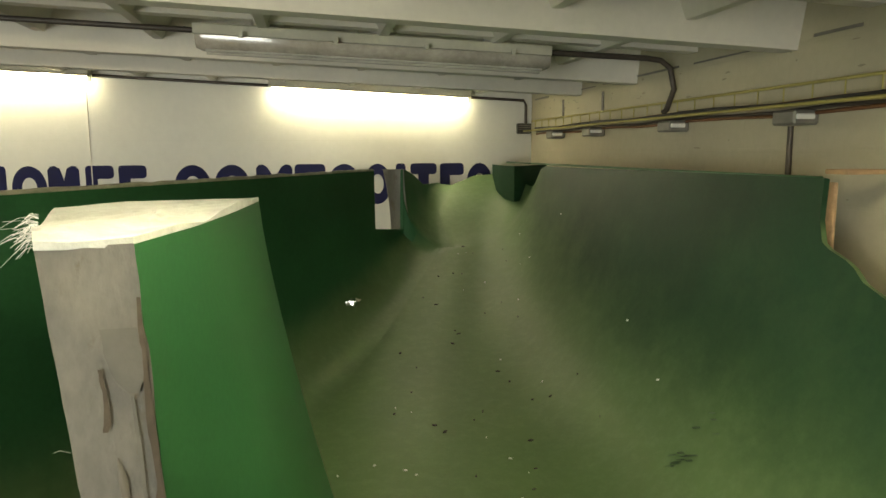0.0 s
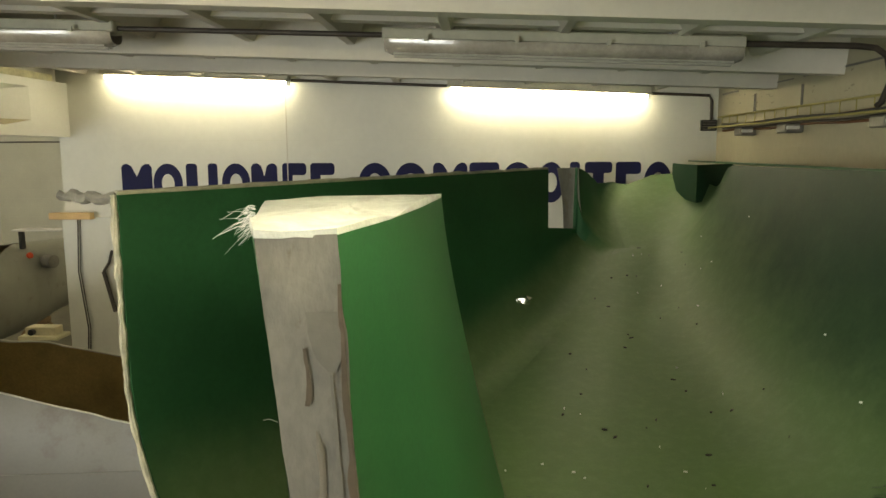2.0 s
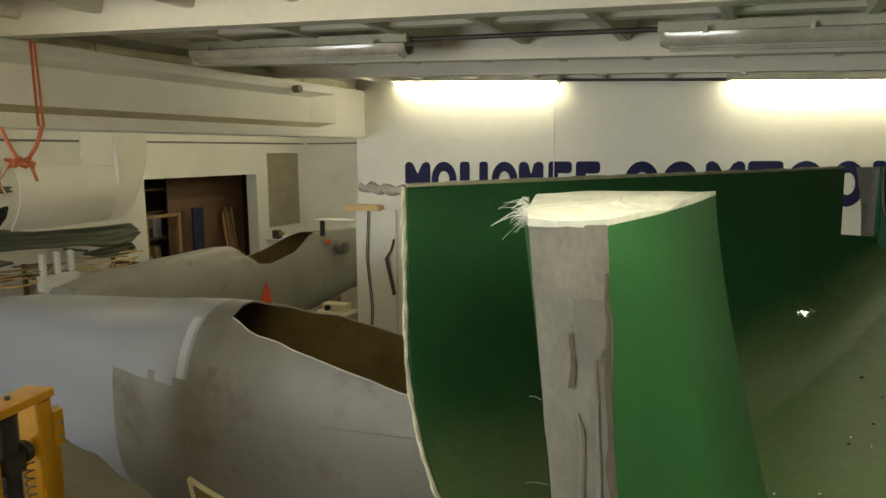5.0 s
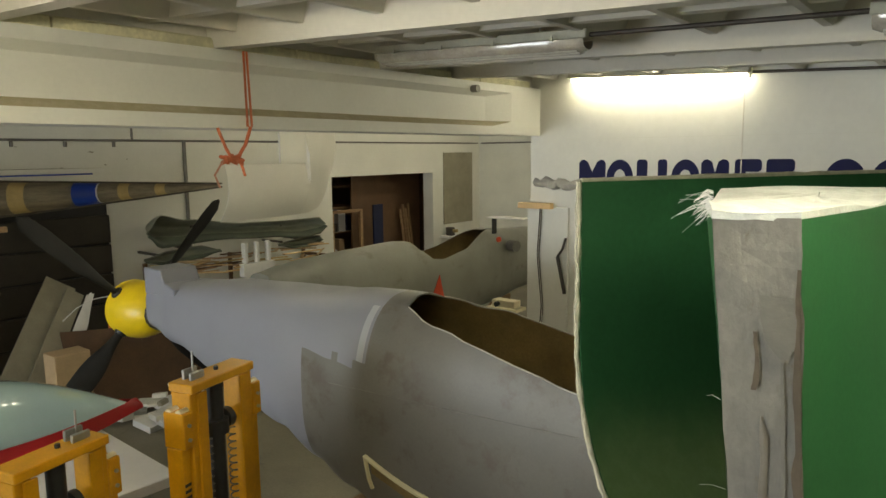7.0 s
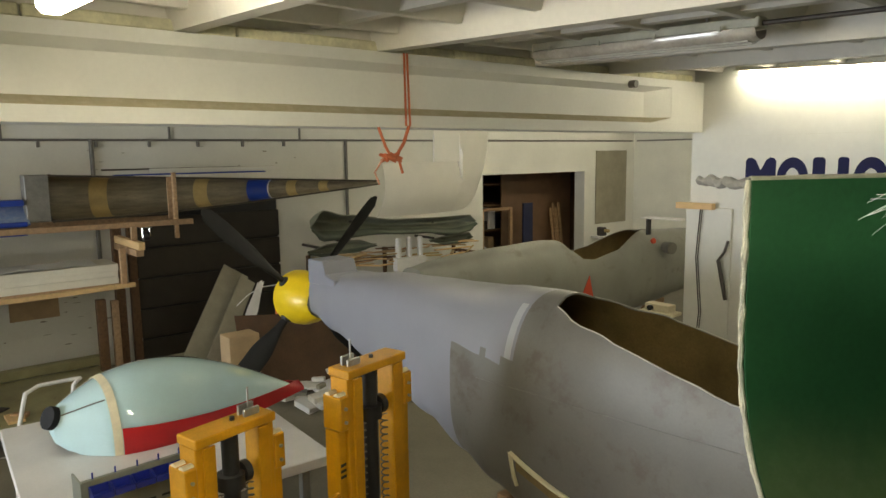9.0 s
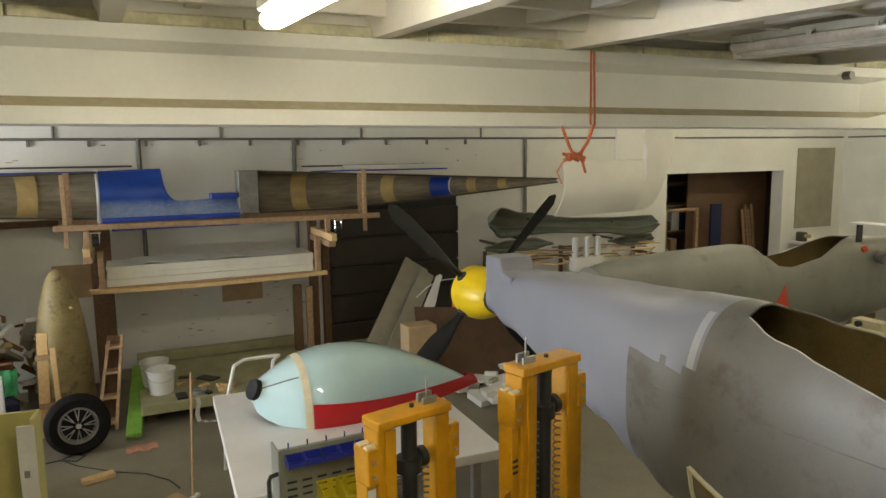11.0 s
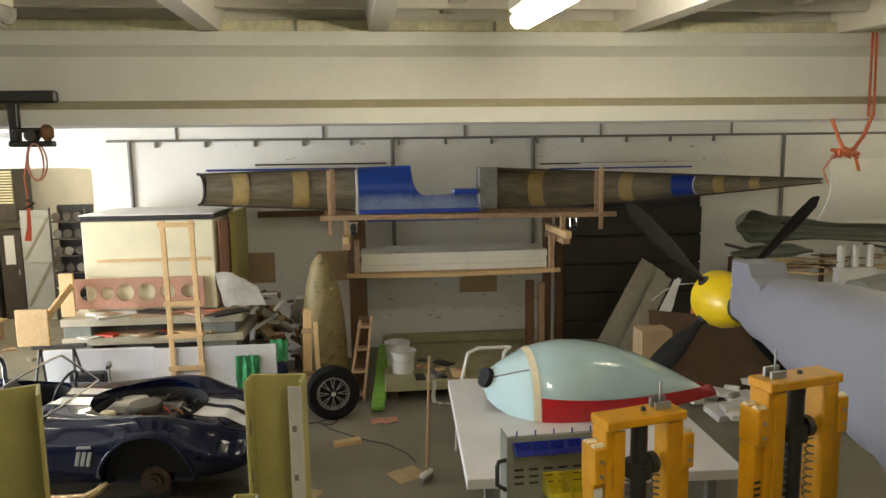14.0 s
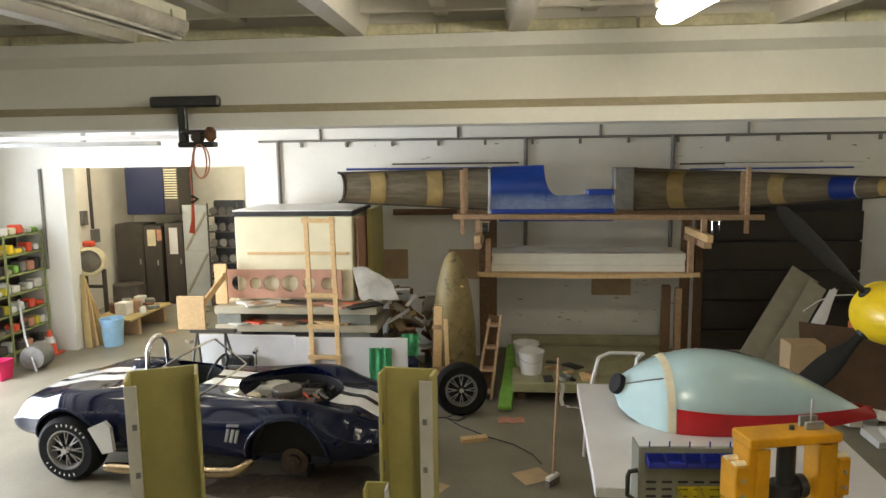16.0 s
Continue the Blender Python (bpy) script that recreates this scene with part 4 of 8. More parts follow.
# ---- aircraft fuselages ----
def fuselage_skin(knots, n=40, stations=60):
    """a skin along local x from section knots: (x, half width, top, bottom, squareness, open half angle)"""
    cols = list(zip(*knots))
    xs = cols[0]
    rows = []
    at = sorted({round(lerp(xs[0], xs[-1], j / stations), 3) for j in range(stations + 1)} | set(xs))
    for x in at:
        w, zt, zb, sq = [curve_at(list(zip(xs, c)), x) for c in cols[1:5]]
        op = 0.0
        for (xa, oa), (xb, ob_) in zip(list(zip(xs, cols[5])), list(zip(xs, cols[5]))[1:]):
            if xa <= x <= xb:
                op = lerp(oa, ob_, (x - xa) / (xb - xa))
        cz, h = (zt + zb) / 2, (zt - zb) / 2
        row = []
        for k in range(n + 1):
            a = lerp(op, 360 - op, k / n)
            c, s = math.sin(radians(a)), math.cos(radians(a))
            e = 2 / sq
            row.append(V(x, -w * math.copysign(abs(c) ** e, c), cz + h * math.copysign(abs(s) ** e, s)))
        rows.append(row)
    return rows


def build_fuselage(m, knots, label, skin, primer_to):
    t = thing("aircraft_fuselage", m, label, "aircraft")
    rows = [[m @ p for p in r] for r in fuselage_skin(knots, 72, 190)]
    bm = bmesh.new()
    grid(bm, rows)
    split = primer_to
    bmesh.ops.recalc_face_normals(bm, faces=bm.faces)
    inv = m.inverted()
    for f in bm.faces:
        c = inv @ f.calc_center_median()
        if split is None:
            continue
        tooth = 0.02 * math.sin(c.x * 21) if c.x < split + 0.36 else -0.02
        low = c.z < 1.80 + tooth
        if c.x < (split if low else split + 0.60):
            f.material_index = 3 if not low and split + 0.50 < c.x < split + 0.565 and c.z < 2.14 else 1
    src = list(bm.faces)
    bmesh.ops.solidify(bm, geom=src, thickness=0.012)
    # the skin that lies inside carries raw laminate
    for f in bm.faces:
        c = inv @ f.calc_center_median()
        nrm = inv.to_3x3() @ f.normal
        k = min(range(len(knots) - 1), key=lambda i: abs(knots[i][0] - c.x))
        mid = V(c.x, 0, (knots[k][2] + knots[k][3]) / 2)
        if (c - mid).dot(nrm) < 0:
            f.material_index = 2
    part("shell", bm, [skin, M_PRIMER, M_GRP, M_PRIMERL], t, smooth=50)
    return t


F1 = pose(-6.55, 3.30, 0, 0, 0, 3.4)
F1K = [
    # x from the cowl front, half width, top, bottom, squareness, open half angle
    (0.55, 0.28, 2.03, 1.60, 3.6, 0),
    (0.90, 0.32, 2.06, 1.50, 3.6, 0),
    (1.60, 0.37, 2.12, 1.31, 3.4, 0),
    (2.30, 0.42, 2.15, 1.04, 3.0, 0),
    (2.70, 0.45, 2.17, 0.86, 2.8, 0),
    (3.00, 0.47, 2.20, 0.71, 2.6, 0),
    (3.34, 0.475, 2.215, 0.58, 2.4, 0),
    (3.47, 0.475, 2.215, 0.54, 2.35, 0),
    (3.50, 0.475, 2.22, 0.53, 2.3, 22),
    (3.70, 0.475, 2.27, 0.48, 2.3, 37),
    (4.05, 0.475, 2.37, 0.44, 2.3, 51),
    (4.50, 0.475, 2.36, 0.42, 2.3, 58),
    (4.80, 0.47, 2.285, 0.42, 2.3, 59),
    (5.30, 0.455, 2.24, 0.43, 2.3, 60),
    (5.75, 0.44, 2.18, 0.45, 2.3, 60),
]
fus1 = build_fuselage(F1, F1K, "silver-grey primed fighter fuselage with open cockpit and yellow spinner", M_SILVER, 2.72)
F2 = pose(-7.72, 5.6, 0, 0, 0, 90)
F2K = [
    (0.00, 0.30, 1.60, 0.72, 3.0, 0),
    (0.40, 0.34, 1.66, 0.64, 2.8, 0),
    (0.80, 0.36, 1.70, 0.58, 2.7, 0),
    (1.70, 0.42, 1.73, 0.42, 2.5, 0),
    (2.60, 0.45, 1.755, 0.29, 2.3, 0),
    (2.92, 0.46, 1.73, 0.25, 2.3, 0),
    (2.95, 0.46, 1.73, 0.25, 2.3, 34),
    (3.20, 0.46, 1.72, 0.24, 2.3, 56),
    (3.50, 0.46, 1.70, 0.24, 2.3, 58),
    (4.20, 0.45, 1.70, 0.24, 2.3, 48),
    (5.00, 0.42, 1.76, 0.26, 2.3, 20),
    (5.30, 0.41, 1.72, 0.28, 2.3, 3),
    (6.40, 0.36, 1.66, 0.40, 2.3, 0),
    (8.60, 0.20, 1.40, 0.82, 2.2, 0),
]
fus2 = build_fuselage(F2, F2K, "second grey primed fighter fuselage with open cockpit", M_SILVER2, None)


def build_propeller(t, hub, axis_deg, r_blade, spin):
    """spinner and four blades under the fuselage"""
    m = pose(hub[0], hub[1], hub[2], 0, 0, axis_deg) @ pose(0, 0, 0, 0, -90, 0)    # local z looks ahead
    prof = [(0.285, -0.10), (0.288, 0.0), (0.275, 0.12), (0.235, 0.25), (0.17, 0.36), (0.09, 0.43), (0.02, 0.455)]
    sp = part("spinner", lathe(bmesh.new(), prof, 36, m), M_YELLOW, t, "rounded yellow spinner", smooth=50)
    for k in range(4):
        b = m @ Matrix.Rotation(radians(spin + 90 * k), 4, "Z")
        rows = []
        for j in range(17):
            u = j / 16
            r = lerp(0.18, r_blade, u)
            chord = curve_at([(0, 0.035), (0.12, 0.045), (0.45, 0.115), (0.75, 0.11), (0.93, 0.085), (1.0, 0.02)], u)
            th = lerp(0.035, 0.006, u ** 0.6)
            tw = radians(lerp(58, 22, u))
            row = []
            for a in range(12):
                q = 2 * math.pi * a / 12
                x, z = chord * math.cos(q), th * math.sin(q)
                row.append(b @ V(r, x * math.cos(tw) - z * math.sin(tw), x * math.sin(tw) + z * math.cos(tw)))
            rows.append(row)
        bm = bmesh.new()
        vs = grid(bm, rows, True)
        bm.faces.new(vs[-1])
        bl = part("blade", bm, M_BLADE, t, "matt black propeller blade", smooth=40)
        bm = bmesh.new()
        lathe(bm, [(0.05, 0.0), (0.062, 0.02), (0.062, 0.06), (0.045, 0.08)], 16, b @ Matrix.Translation((0.225, 0, 0)) @ pose(0, 0, 0, 0, 90, 0))
        part("root_cuff", bm, M_BLACK, bl, smooth=40)
    return sp


build_propeller(fus1, (-6.62, 3.30, 1.68), 180, 1.42, 46)
for fus, pl, kn in ((fus1, F1, F1K[0]), (fus2, F2, F2K[0])):
    mid, half = (kn[2] + kn[3]) / 2, (kn[2] - kn[3]) / 2
    ring = []
    for k in range(40):
        a = 2 * math.pi * k / 40
        ring.append((kn[1] * math.copysign(abs(math.cos(a)) ** (2 / kn[4]), math.cos(a)), mid + half * math.copysign(abs(math.sin(a)) ** (2 / kn[4]), math.sin(a))))
    bm = bmesh.new()
    prism(bm, ring, 0, kn[0] - 0.012, kn[0] + 0.004)
    bm.transform(pl)
    part("nose_plate", bm, M_PRIMER if fus is fus1 else M_SILVER2, fus, "flat grey nose plate")
bm = bmesh.new()
tube(bm, [(-6.62, 3.30, 1.68), (-5.6, 3.34, 1.69)], 0.16, 16)
part("engine_stub", bm, M_BLACK, fus1, "dark engine stub behind the propeller")
bm = bmesh.new()
prism(bm, [(-6.01, 1.95), (-6.01, 2.185), (-5.74, 2.185), (-5.68, 2.07), (-5.52, 2.03), (-5.52, 1.95)], 1, 3.06, 3.42, 0.010)
part("intake_box", bm, M_PRIMER, fus1, "pale grey square intake box on the cowl")


def trestle(at, w, h, parent):
    """two splayed legs and a padded rail, under a fuselage"""
    x, y = at
    for sx in (-1, 1):
        for sy in (-1, 1):
            bm = bmesh.new()
            beam_between(bm, (x + sx * 0.16, y + sy * (w / 2 + 0.06), 0), (x, y + sy * w / 2 * 0.8, h - 0.05), 0.07, 0.045)
            part("trestle_leg", bm, M_WOODM, parent)
    bm = bmesh.new()
    box(bm, (x - 0.05, y - w / 2, h - 0.09), (x + 0.05, y + w / 2, h), 0.004)
    part("trestle_rail", bm, M_WOODM, parent)


def stand(at, w, h, label):
    t = thing("trestle", (at[0], at[1], 0), label, "trestle", group="fuselage trestles")
    trestle(at, w, h, t)


stand((-3.5, 3.48), 0.5, 0.685, "wooden trestle under the silver fuselage")
stand((-2.0, 3.57), 0.6, 0.42, "wooden trestle under the silver fuselage")
stand((-7.72, 7.2), 0.6, 0.47, "wooden trestle under the second fuselage")
stand((-7.72, 11.4), 0.6, 0.32, "wooden trestle under the second fuselage")


# ---- right wall: tray, boxes, pipes ----
def build_cable_tray():
    t = thing("cable_tray", (XR - 0.03, 2.8, 3.36), "cream wire cable tray along the block wall", "cable tray")
    for z in (3.445, 3.37):
        part("rail", tube(bmesh.new(), [(XR - 0.03, 0.6, z), (XR - 0.03, 5.6, z)], 0.006, 6), M_UPOST, t)
    part("rail", tube(bmesh.new(), [(XR - 0.10, 0.6, 3.365), (XR - 0.10, 5.6, 3.365)], 0.006, 6), M_UPOST, t)
    y = 0.7
    while y < 5.6:
        part("rung", tube(bmesh.new(), [(XR - 0.03, y, 3.445), (XR - 0.03, y, 3.365), (XR - 0.10, y, 3.362)], 0.003, 5), M_UPOST, t)
        y += 0.16
    for k in range(3):
        pts = [(XR - 0.05 - 0.015 * k, 0.6 + j * 0.25, 3.375 + 0.006 * math.sin(j * 1.3 + k)) for j in range(20)]
        part("cable", tube(bmesh.new(), pts, 0.008, 6), M_BLACK if k else M_RUST, t)


build_cable_tray()
for k, z in enumerate((3.352, 3.338)):
    run_of_pipe("wall_cable", [(XR - 0.02, 0.7 + 0.3 * j, z + 0.006 * math.sin(j * 1.7 + k)) for j in range(17)], 0.007, "dark cable clipped under the tray", M_RUST if k else M_STEELDK)
rnd = random.Random(43)
bm = bmesh.new()
for k in range(70):
    y, z = rnd.uniform(0.8, 5.6), rnd.choice([rnd.uniform(3.46, 3.6), rnd.uniform(2.3, 3.3)])
    a, b = rnd.uniform(0.006, 0.035), rnd.uniform(0.002, 0.007)
    bm.faces.new([bm.verts.new(V(XR - 0.0015, y + u * a * rnd.uniform(0.7, 1.2), z + w * b * rnd.uniform(0.6, 1.3))) for u, w in ((-1, 0), (-0.4, 1), (0.5, 0.8), (1, 0), (0.4, -1), (-0.5, -0.7))])
solo("paint_chip", bm, M_BOARD, "chipped paint marks on the block wall", "paint chips", kind="stuff")


def wall_box(y, z, w, h):
    t = thing("socket_box", (XR - 0.05, y, z), "grey socket box below the cable tray", "socket", group="wall sockets")
    part("housing", B((XR - 0.11, y - w / 2, z), (XR - 0.003, y + w / 2, z + h), 0.008), M_PIPE, t)
    part("switch", B((XR - 0.105, y - w / 2 - 0.012, z + 0.02), (XR - 0.03, y - w / 2 + 0.001, z + h - 0.015), 0.004), M_PLASTIC, t)


for y in (2.35, 3.25, 4.25, 4.95):
    wall_box(y, 3.292, 0.13, 0.055)
run_of_pipe("conduit", [(XR - 0.035, 2.40, 3.29), (XR - 0.035, 2.40, 2.2)], 0.011, "brown pipe running down the block wall", M_CONDUIT)
for y in (4.2, 4.9):
    run_of_pipe("conduit", [(XR - 0.02, y, 3.44), (XR - 0.02, y, 3.57)], 0.008, "short conduit above the cable tray")
t = thing("vent_box", (1.76, YS - 0.03, 3.34), "small dark louvred vent on the wall", "vent")
part("housing", B((1.715, YS - 0.04, 3.345), (1.835, YS - 0.003, 3.43), 0.004), M_BLACK, t)
for k in range(4):
    part("slat", B((1.725, YS - 0.048, 3.355 + 0.019 * k), (1.825, YS - 0.0405, 3.362 + 0.019 * k), 0.001), M_PIPE, t)
# seams between the boards of the sign wall
for x in (-1.62,):
    solo("trim", B((x - 0.004, YS - 0.006, 2.4), (x + 0.004, YS - 0.001, 3.72), 0.001), M_CEIL, "thin joint cover between wall boards", "trim", kind="structure")
solo("trim", B((-3.3, YS - 0.002, 3.290), (1.8, YS - 0.0005, 3.292), 0.0), M_BLOCK, "thin painted joint across the wall boards", "trim", kind="structure")

# ---- beam fittings ----
solo("knot_plug", tube(bmesh.new(), [(-3.46, 4.62, 3.70), (-3.40, 4.62, 3.70)], 0.03, 14), M_PIPE, "dark round pipe stub on the beam", "pipe stub", smooth=40)


def build_strap():
    t = thing("lifting_strap", (-3.42, 2.3, 3.1), "faded orange lashing strap looped over the beam", "strap")
    for dy in (0.0, 0.021):
        bm = bmesh.new()
        beam_between(bm, (-3.437, 2.38 + dy, 3.765), (-3.43, 2.38 + dy * 1.4, 3.34), 0.015, 0.004, 0.001, up=(1, 0, 0))
        part("strap_band", bm, M_STRAP, t)
    part("strap_tail", tube(bmesh.new(), [(-3.43, 2.40, 3.34), (-3.43, 2.36, 3.24), (-3.42, 2.30, 3.17)], 0.010, 6), M_STRAP, t)
    part("strap_tail", tube(bmesh.new(), [(-3.43, 2.18, 3.33), (-3.42, 2.22, 3.22), (-3.42, 2.25, 3.17)], 0.009, 6), M_STRAP, t)
    bm = bmesh.new()
    rnd = random.Random(3)
    pts = [(-3.42 + rnd.uniform(-0.02, 0.02), 2.26 + 0.07 * math.sin(k * 1.9), 3.155 + 0.025 * math.cos(k * 2.7)) for k in range(14)]
    part("knot", tube(bm, pts, 0.011, 6), M_STRAP, t, "tangled knot")
    part("strap_tail", tube(bmesh.new(), [(-3.42, 2.31, 3.15), (-3.42, 2.34, 3.06)], 0.008, 6), M_STRAP, t)
    part("rope_end", tube(bmesh.new(), [(-3.42, 2.2, 3.15), (-3.42, 2.14, 3.07), (-3.42, 2.17, 3.0)], 0.006, 6), M_CLOTH, t)


build_strap()


def build_beam_hoist():
    t = thing("beam_trolley", (-3.4, -1.8, 3.2), "dark beam clamp with an orange hoist and hanging chain", "hoist")
    part("clamp_bar", B((-3.448, -1.99, 3.435), (-3.40, -1.63, 3.49), 0.01), M_BLACK, t)
    part("clamp_arm", B((-3.44, -1.85, 3.24), (-3.405, -1.805, 3.44), 0.006), M_BLACK, t)
    part("clamp_foot", B((-3.45, -1.85, 3.235), (-3.39, -1.66, 3.262), 0.006), M_BLACK, t)
    part("clamp_foot", B((-3.45, -1.83, 3.30), (-3.39, -1.67, 3.322), 0.006), M_BLACK, t)
    part("pulley", tube(bmesh.new(), [(-3.43, -1.745, 3.285), (-3.375, -1.745, 3.285)], 0.026, 14), M_STEELDK, t, smooth=40)
    part("hoist_body", B((-3.43, -1.70, 3.262), (-3.36, -1.652, 3.335), 0.018), M_RUST, t, "grimy red hoist body")
    for k in range(2):
        a = [(-3.40 + 0.01 * k, -1.735 + 0.045 * math.cos(u) * (1 - 0.25 * k), 3.165 + 0.085 * math.sin(u)) for u in [i * 2 * math.pi / 20 for i in range(21)]]
        part("rope_loop", tube(bmesh.new(), a, 0.0042, 6), M_CLOTH, t)
    part("pull_rope", tube(bmesh.new(), [(-3.41, -1.77, 3.24), (-3.41, -1.80, 3.1), (-3.41, -1.795, 2.97)], 0.004, 6), M_STRAP, t)
    part("hook", tube(bmesh.new(), [(-3.41, -1.80, 2.99), (-3.41, -1.77, 2.975), (-3.41, -1.80, 2.955)], 0.009, 6), M_BLACK, t)
    part("handle", tube(bmesh.new(), [(-3.41, -1.795, 2.97), (-3.41, -1.80, 2.86), (-3.41, -1.81, 2.80)], [0.006, 0.010, 0.016], 8), M_REDO, t, "red hand grip")


build_beam_hoist()

# long fittings hanging in the gate bay
for z, y, lab in ((3.43, -4.6, "white track rail below the ceiling of the gate bay"), (3.36, -5.2, "grey track rail below the ceiling of the gate bay")):
    t = thing("door_track", (-7.4, y, z), lab, "track", group="door tracks")
    bm = bmesh.new()
    beam_between(bm, (-7.6, YG + 0.05, z), (-7.6, y + 1.1, z), 0.09, 0.05)
    part("rail", bm, M_WHITE if z > 3.4 else M_STEEL, t)
    for yy in (-7.6, -4.4 if z > 3.4 else -5.0):
        part("hanger", B((-7.62, yy - 0.02, z + 0.02), (-7.58, yy + 0.02, 3.99), 0.003), M_STEEL, t)

# ---- back wall: conduits and pipes ----
cz = 3.435
run_of_pipe("conduit", [(XB + 0.02, -4.1, cz), (XB + 0.02, 14.9, cz)], 0.018, "grey conduit along the back wall")
for y in (-3.78, 0.10, 2.29, 6.43):
    run_of_pipe("drop_pipe", [(XB + 0.03, y, cz), (XB + 0.03, y, 0.3 if y < -3 else 1.46)], 0.03, "grey pipe running down the back wall")
for k in range(13):
    y = -3.4 + 0.72 * k
    solo("pipe_clip", B((XB + 0.002, y - 0.02, cz - 0.10), (XB + 0.05, y + 0.02, cz - 0.02), 0.006), M_PIPE, "small pipe clip on the wall", "clip", group="wall clips")
    if k % 3 == 0:
        run_of_pipe("conduit", [(XB + 0.02, y + 0.3, cz), (XB + 0.02, y + 0.3, cz + 0.35)], 0.018, "short riser above the wall conduit")
run_of_pipe("drop_pipe", [(-6.9, YN - 0.03, 3.45), (-6.9, YN - 0.03, 1.0)], 0.035, "grey pipe on the far block wall")
run_of_pipe("conduit", [(XB + 0.1, YN - 0.03, cz), (XP, YN - 0.03, cz)], 0.018, "grey conduit along the far wall")

rnd = random.Random(91)
bm = bmesh.new()
for k in range(46):
    y, z = rnd.uniform(-0.2, 2.4), rnd.uniform(0.5, 1.45)
    if k > 30:
        y, z = rnd.uniform(-3.5, 6.0), rnd.uniform(3.0, 3.4)
    a, b = rnd.uniform(0.01, 0.06), rnd.uniform(0.003, 0.012)
    bm.faces.new([bm.verts.new(V(XB + 0.0015, y + u * a * rnd.uniform(0.7, 1.2), z + w * b * rnd.uniform(0.6, 1.3))) for u, w in ((-1, 0), (-0.4, 1), (0.5, 0.8), (1, 0), (0.4, -1), (-0.5, -0.7))])
solo("paint_chip", bm, M_BOARD, "dark chips and scuffs on the white back wall", "paint chips", kind="stuff")
solo("wall_shelf", B((XB + 0.002, -1.96, 2.27), (XB + 0.10, -0.85, 2.36), 0.004), M_WOODD, "narrow dark wooden shelf strip on the back wall", "shelf")
for y0, y1, z in ((-1.97, 0.0, 3.06), (2.40, 4.38, 3.012)):
    solo("wall_strip", B((XB + 0.003, y0, z - 0.012), (XB + 0.03, y1, z + 0.012), 0.003), M_CONDUIT, "thin dark strip on the wall above the wing shells", "strip", group="wall strips")

# dark sectional panel door behind the rack
t = thing("roller_door", (XB + 0.04, 3.95, 0), "dark brown sectional door on the back wall", "door")
part("backing", B((XB + 0.002, 2.80, 0.02), (XB + 0.012, 5.06, 2.74), 0.001), M_BLACK, t)
for k in range(5):
    part("door_panel", B((XB + 0.005, 2.78, 0.02 + 0.46 * k), (XB + 0.045, 5.08, 0.455 + 0.46 * k), 0.012), M_BROWNP, t)
part("door_post", B((XB + 0.002, 2.66, 0), (XB + 0.09, 2.775, 2.4), 0.006), M_WOODD, t)

# grey board and white frames by the side door
solo("notice_board", B((XB + 0.003, 13.45, 1.42), (XB + 0.03, 14.65, 3.2), 0.004), M_BOARD, "plain grey board fixed to the white wall", "board")
for y0, y1 in ((-2.2, -1.75), (-1.1, -0.6), (1.12, 1.72)):
    solo("cardboard_sheet", B((XB + 0.003, y0, 1.25 if y0 < 0 else 1.0), (XB + 0.012, y1, 1.72 if y0 < 0 else 1.35), 0.002), M_CARD, "brown cardboard sheet taped to the wall", "cardboard", group="wall sheets")
for y0, y1 in ((-2.1, 0.35), (3.05, 5.05)):
    solo("wall_strip", B((XB + 0.003, y0, 2.95), (XB + 0.05, y1, 3.02), 0.004), M_BEAM, "pale timber strip on the back wall", "strip", group="wall strips")


# ---- wing shells on the timber rack ----
def shell_skin(y0, y1, top, bot, back, front, n=14, m=16, lift=0.0):
    """a hollow half shell, open to the room; lift brings a lining proud of it"""
    rows = []
    for j in range(n + 1):
        y = lerp(y0, y1, j / n)
        zt, zb = top(y) - lift, bot(y) + lift
        deep = min(front(y) - back, (zt - zb) * 0.8)
        row = []
        for k in range(m + 1):
            a = math.pi * k / m
            row.append(V(front(y) - deep * math.sin(a) ** 0.7 + lift * math.sin(a), y, (zt + zb) / 2 + (zt - zb) / 2 * math.cos(a)))
        rows.append(row)
    return rows


def wing_shell(label, y0, y1, top, bot, front, skin, bands, ribs):
    t = thing("wing_shell", (-9.9, (y0 + y1) / 2, bot((y0 + y1) / 2)), label, "aircraft wing", group="wing shells")
    bm = bmesh.new()
    grid(bm, shell_skin(y0, y1, top, bot, -10.05, front, 24))
    part("skin", solid(bm, -0.014), skin, t, smooth=50)
    for a, b, mt, lab in bands:
        bm = bmesh.new()
        grid(bm, shell_skin(a, b, top, bot, -10.05, front, 3, lift=0.007))
        part("band", solid(bm, -0.003), mt, t, lab, smooth=50)
    for y in ribs:
        bm = bmesh.new()
        box(bm, (front(y) + 0.004, y - 0.035, bot(y) - 0.09), (front(y) + 0.03, y + 0.035, top(y) + 0.01), 0.002)
        part("rib", bm, M_WOODM, t, "plywood batten")
    pts = [shell_skin(y0, y0 + 0.01, top, bot, -10.05, front, 1)[0][k] for k in range(17)]
    part("end_rib", tube(bmesh.new(), pts, 0.022, 6), M_OLIVED, t, "dark end rib")
    # dark bonding flanges along both edges
    for f in (top, bot):
        pts = [V(front(lerp(y0, y1, k / 20)) + 0.004, lerp(y0, y1, k / 20), f(lerp(y0, y1, k / 20))) for k in range(21)]
        part("flange", tube(bmesh.new(), pts, 0.012, 6), M_OLIVED, t, "dark bonding edge")
    return t


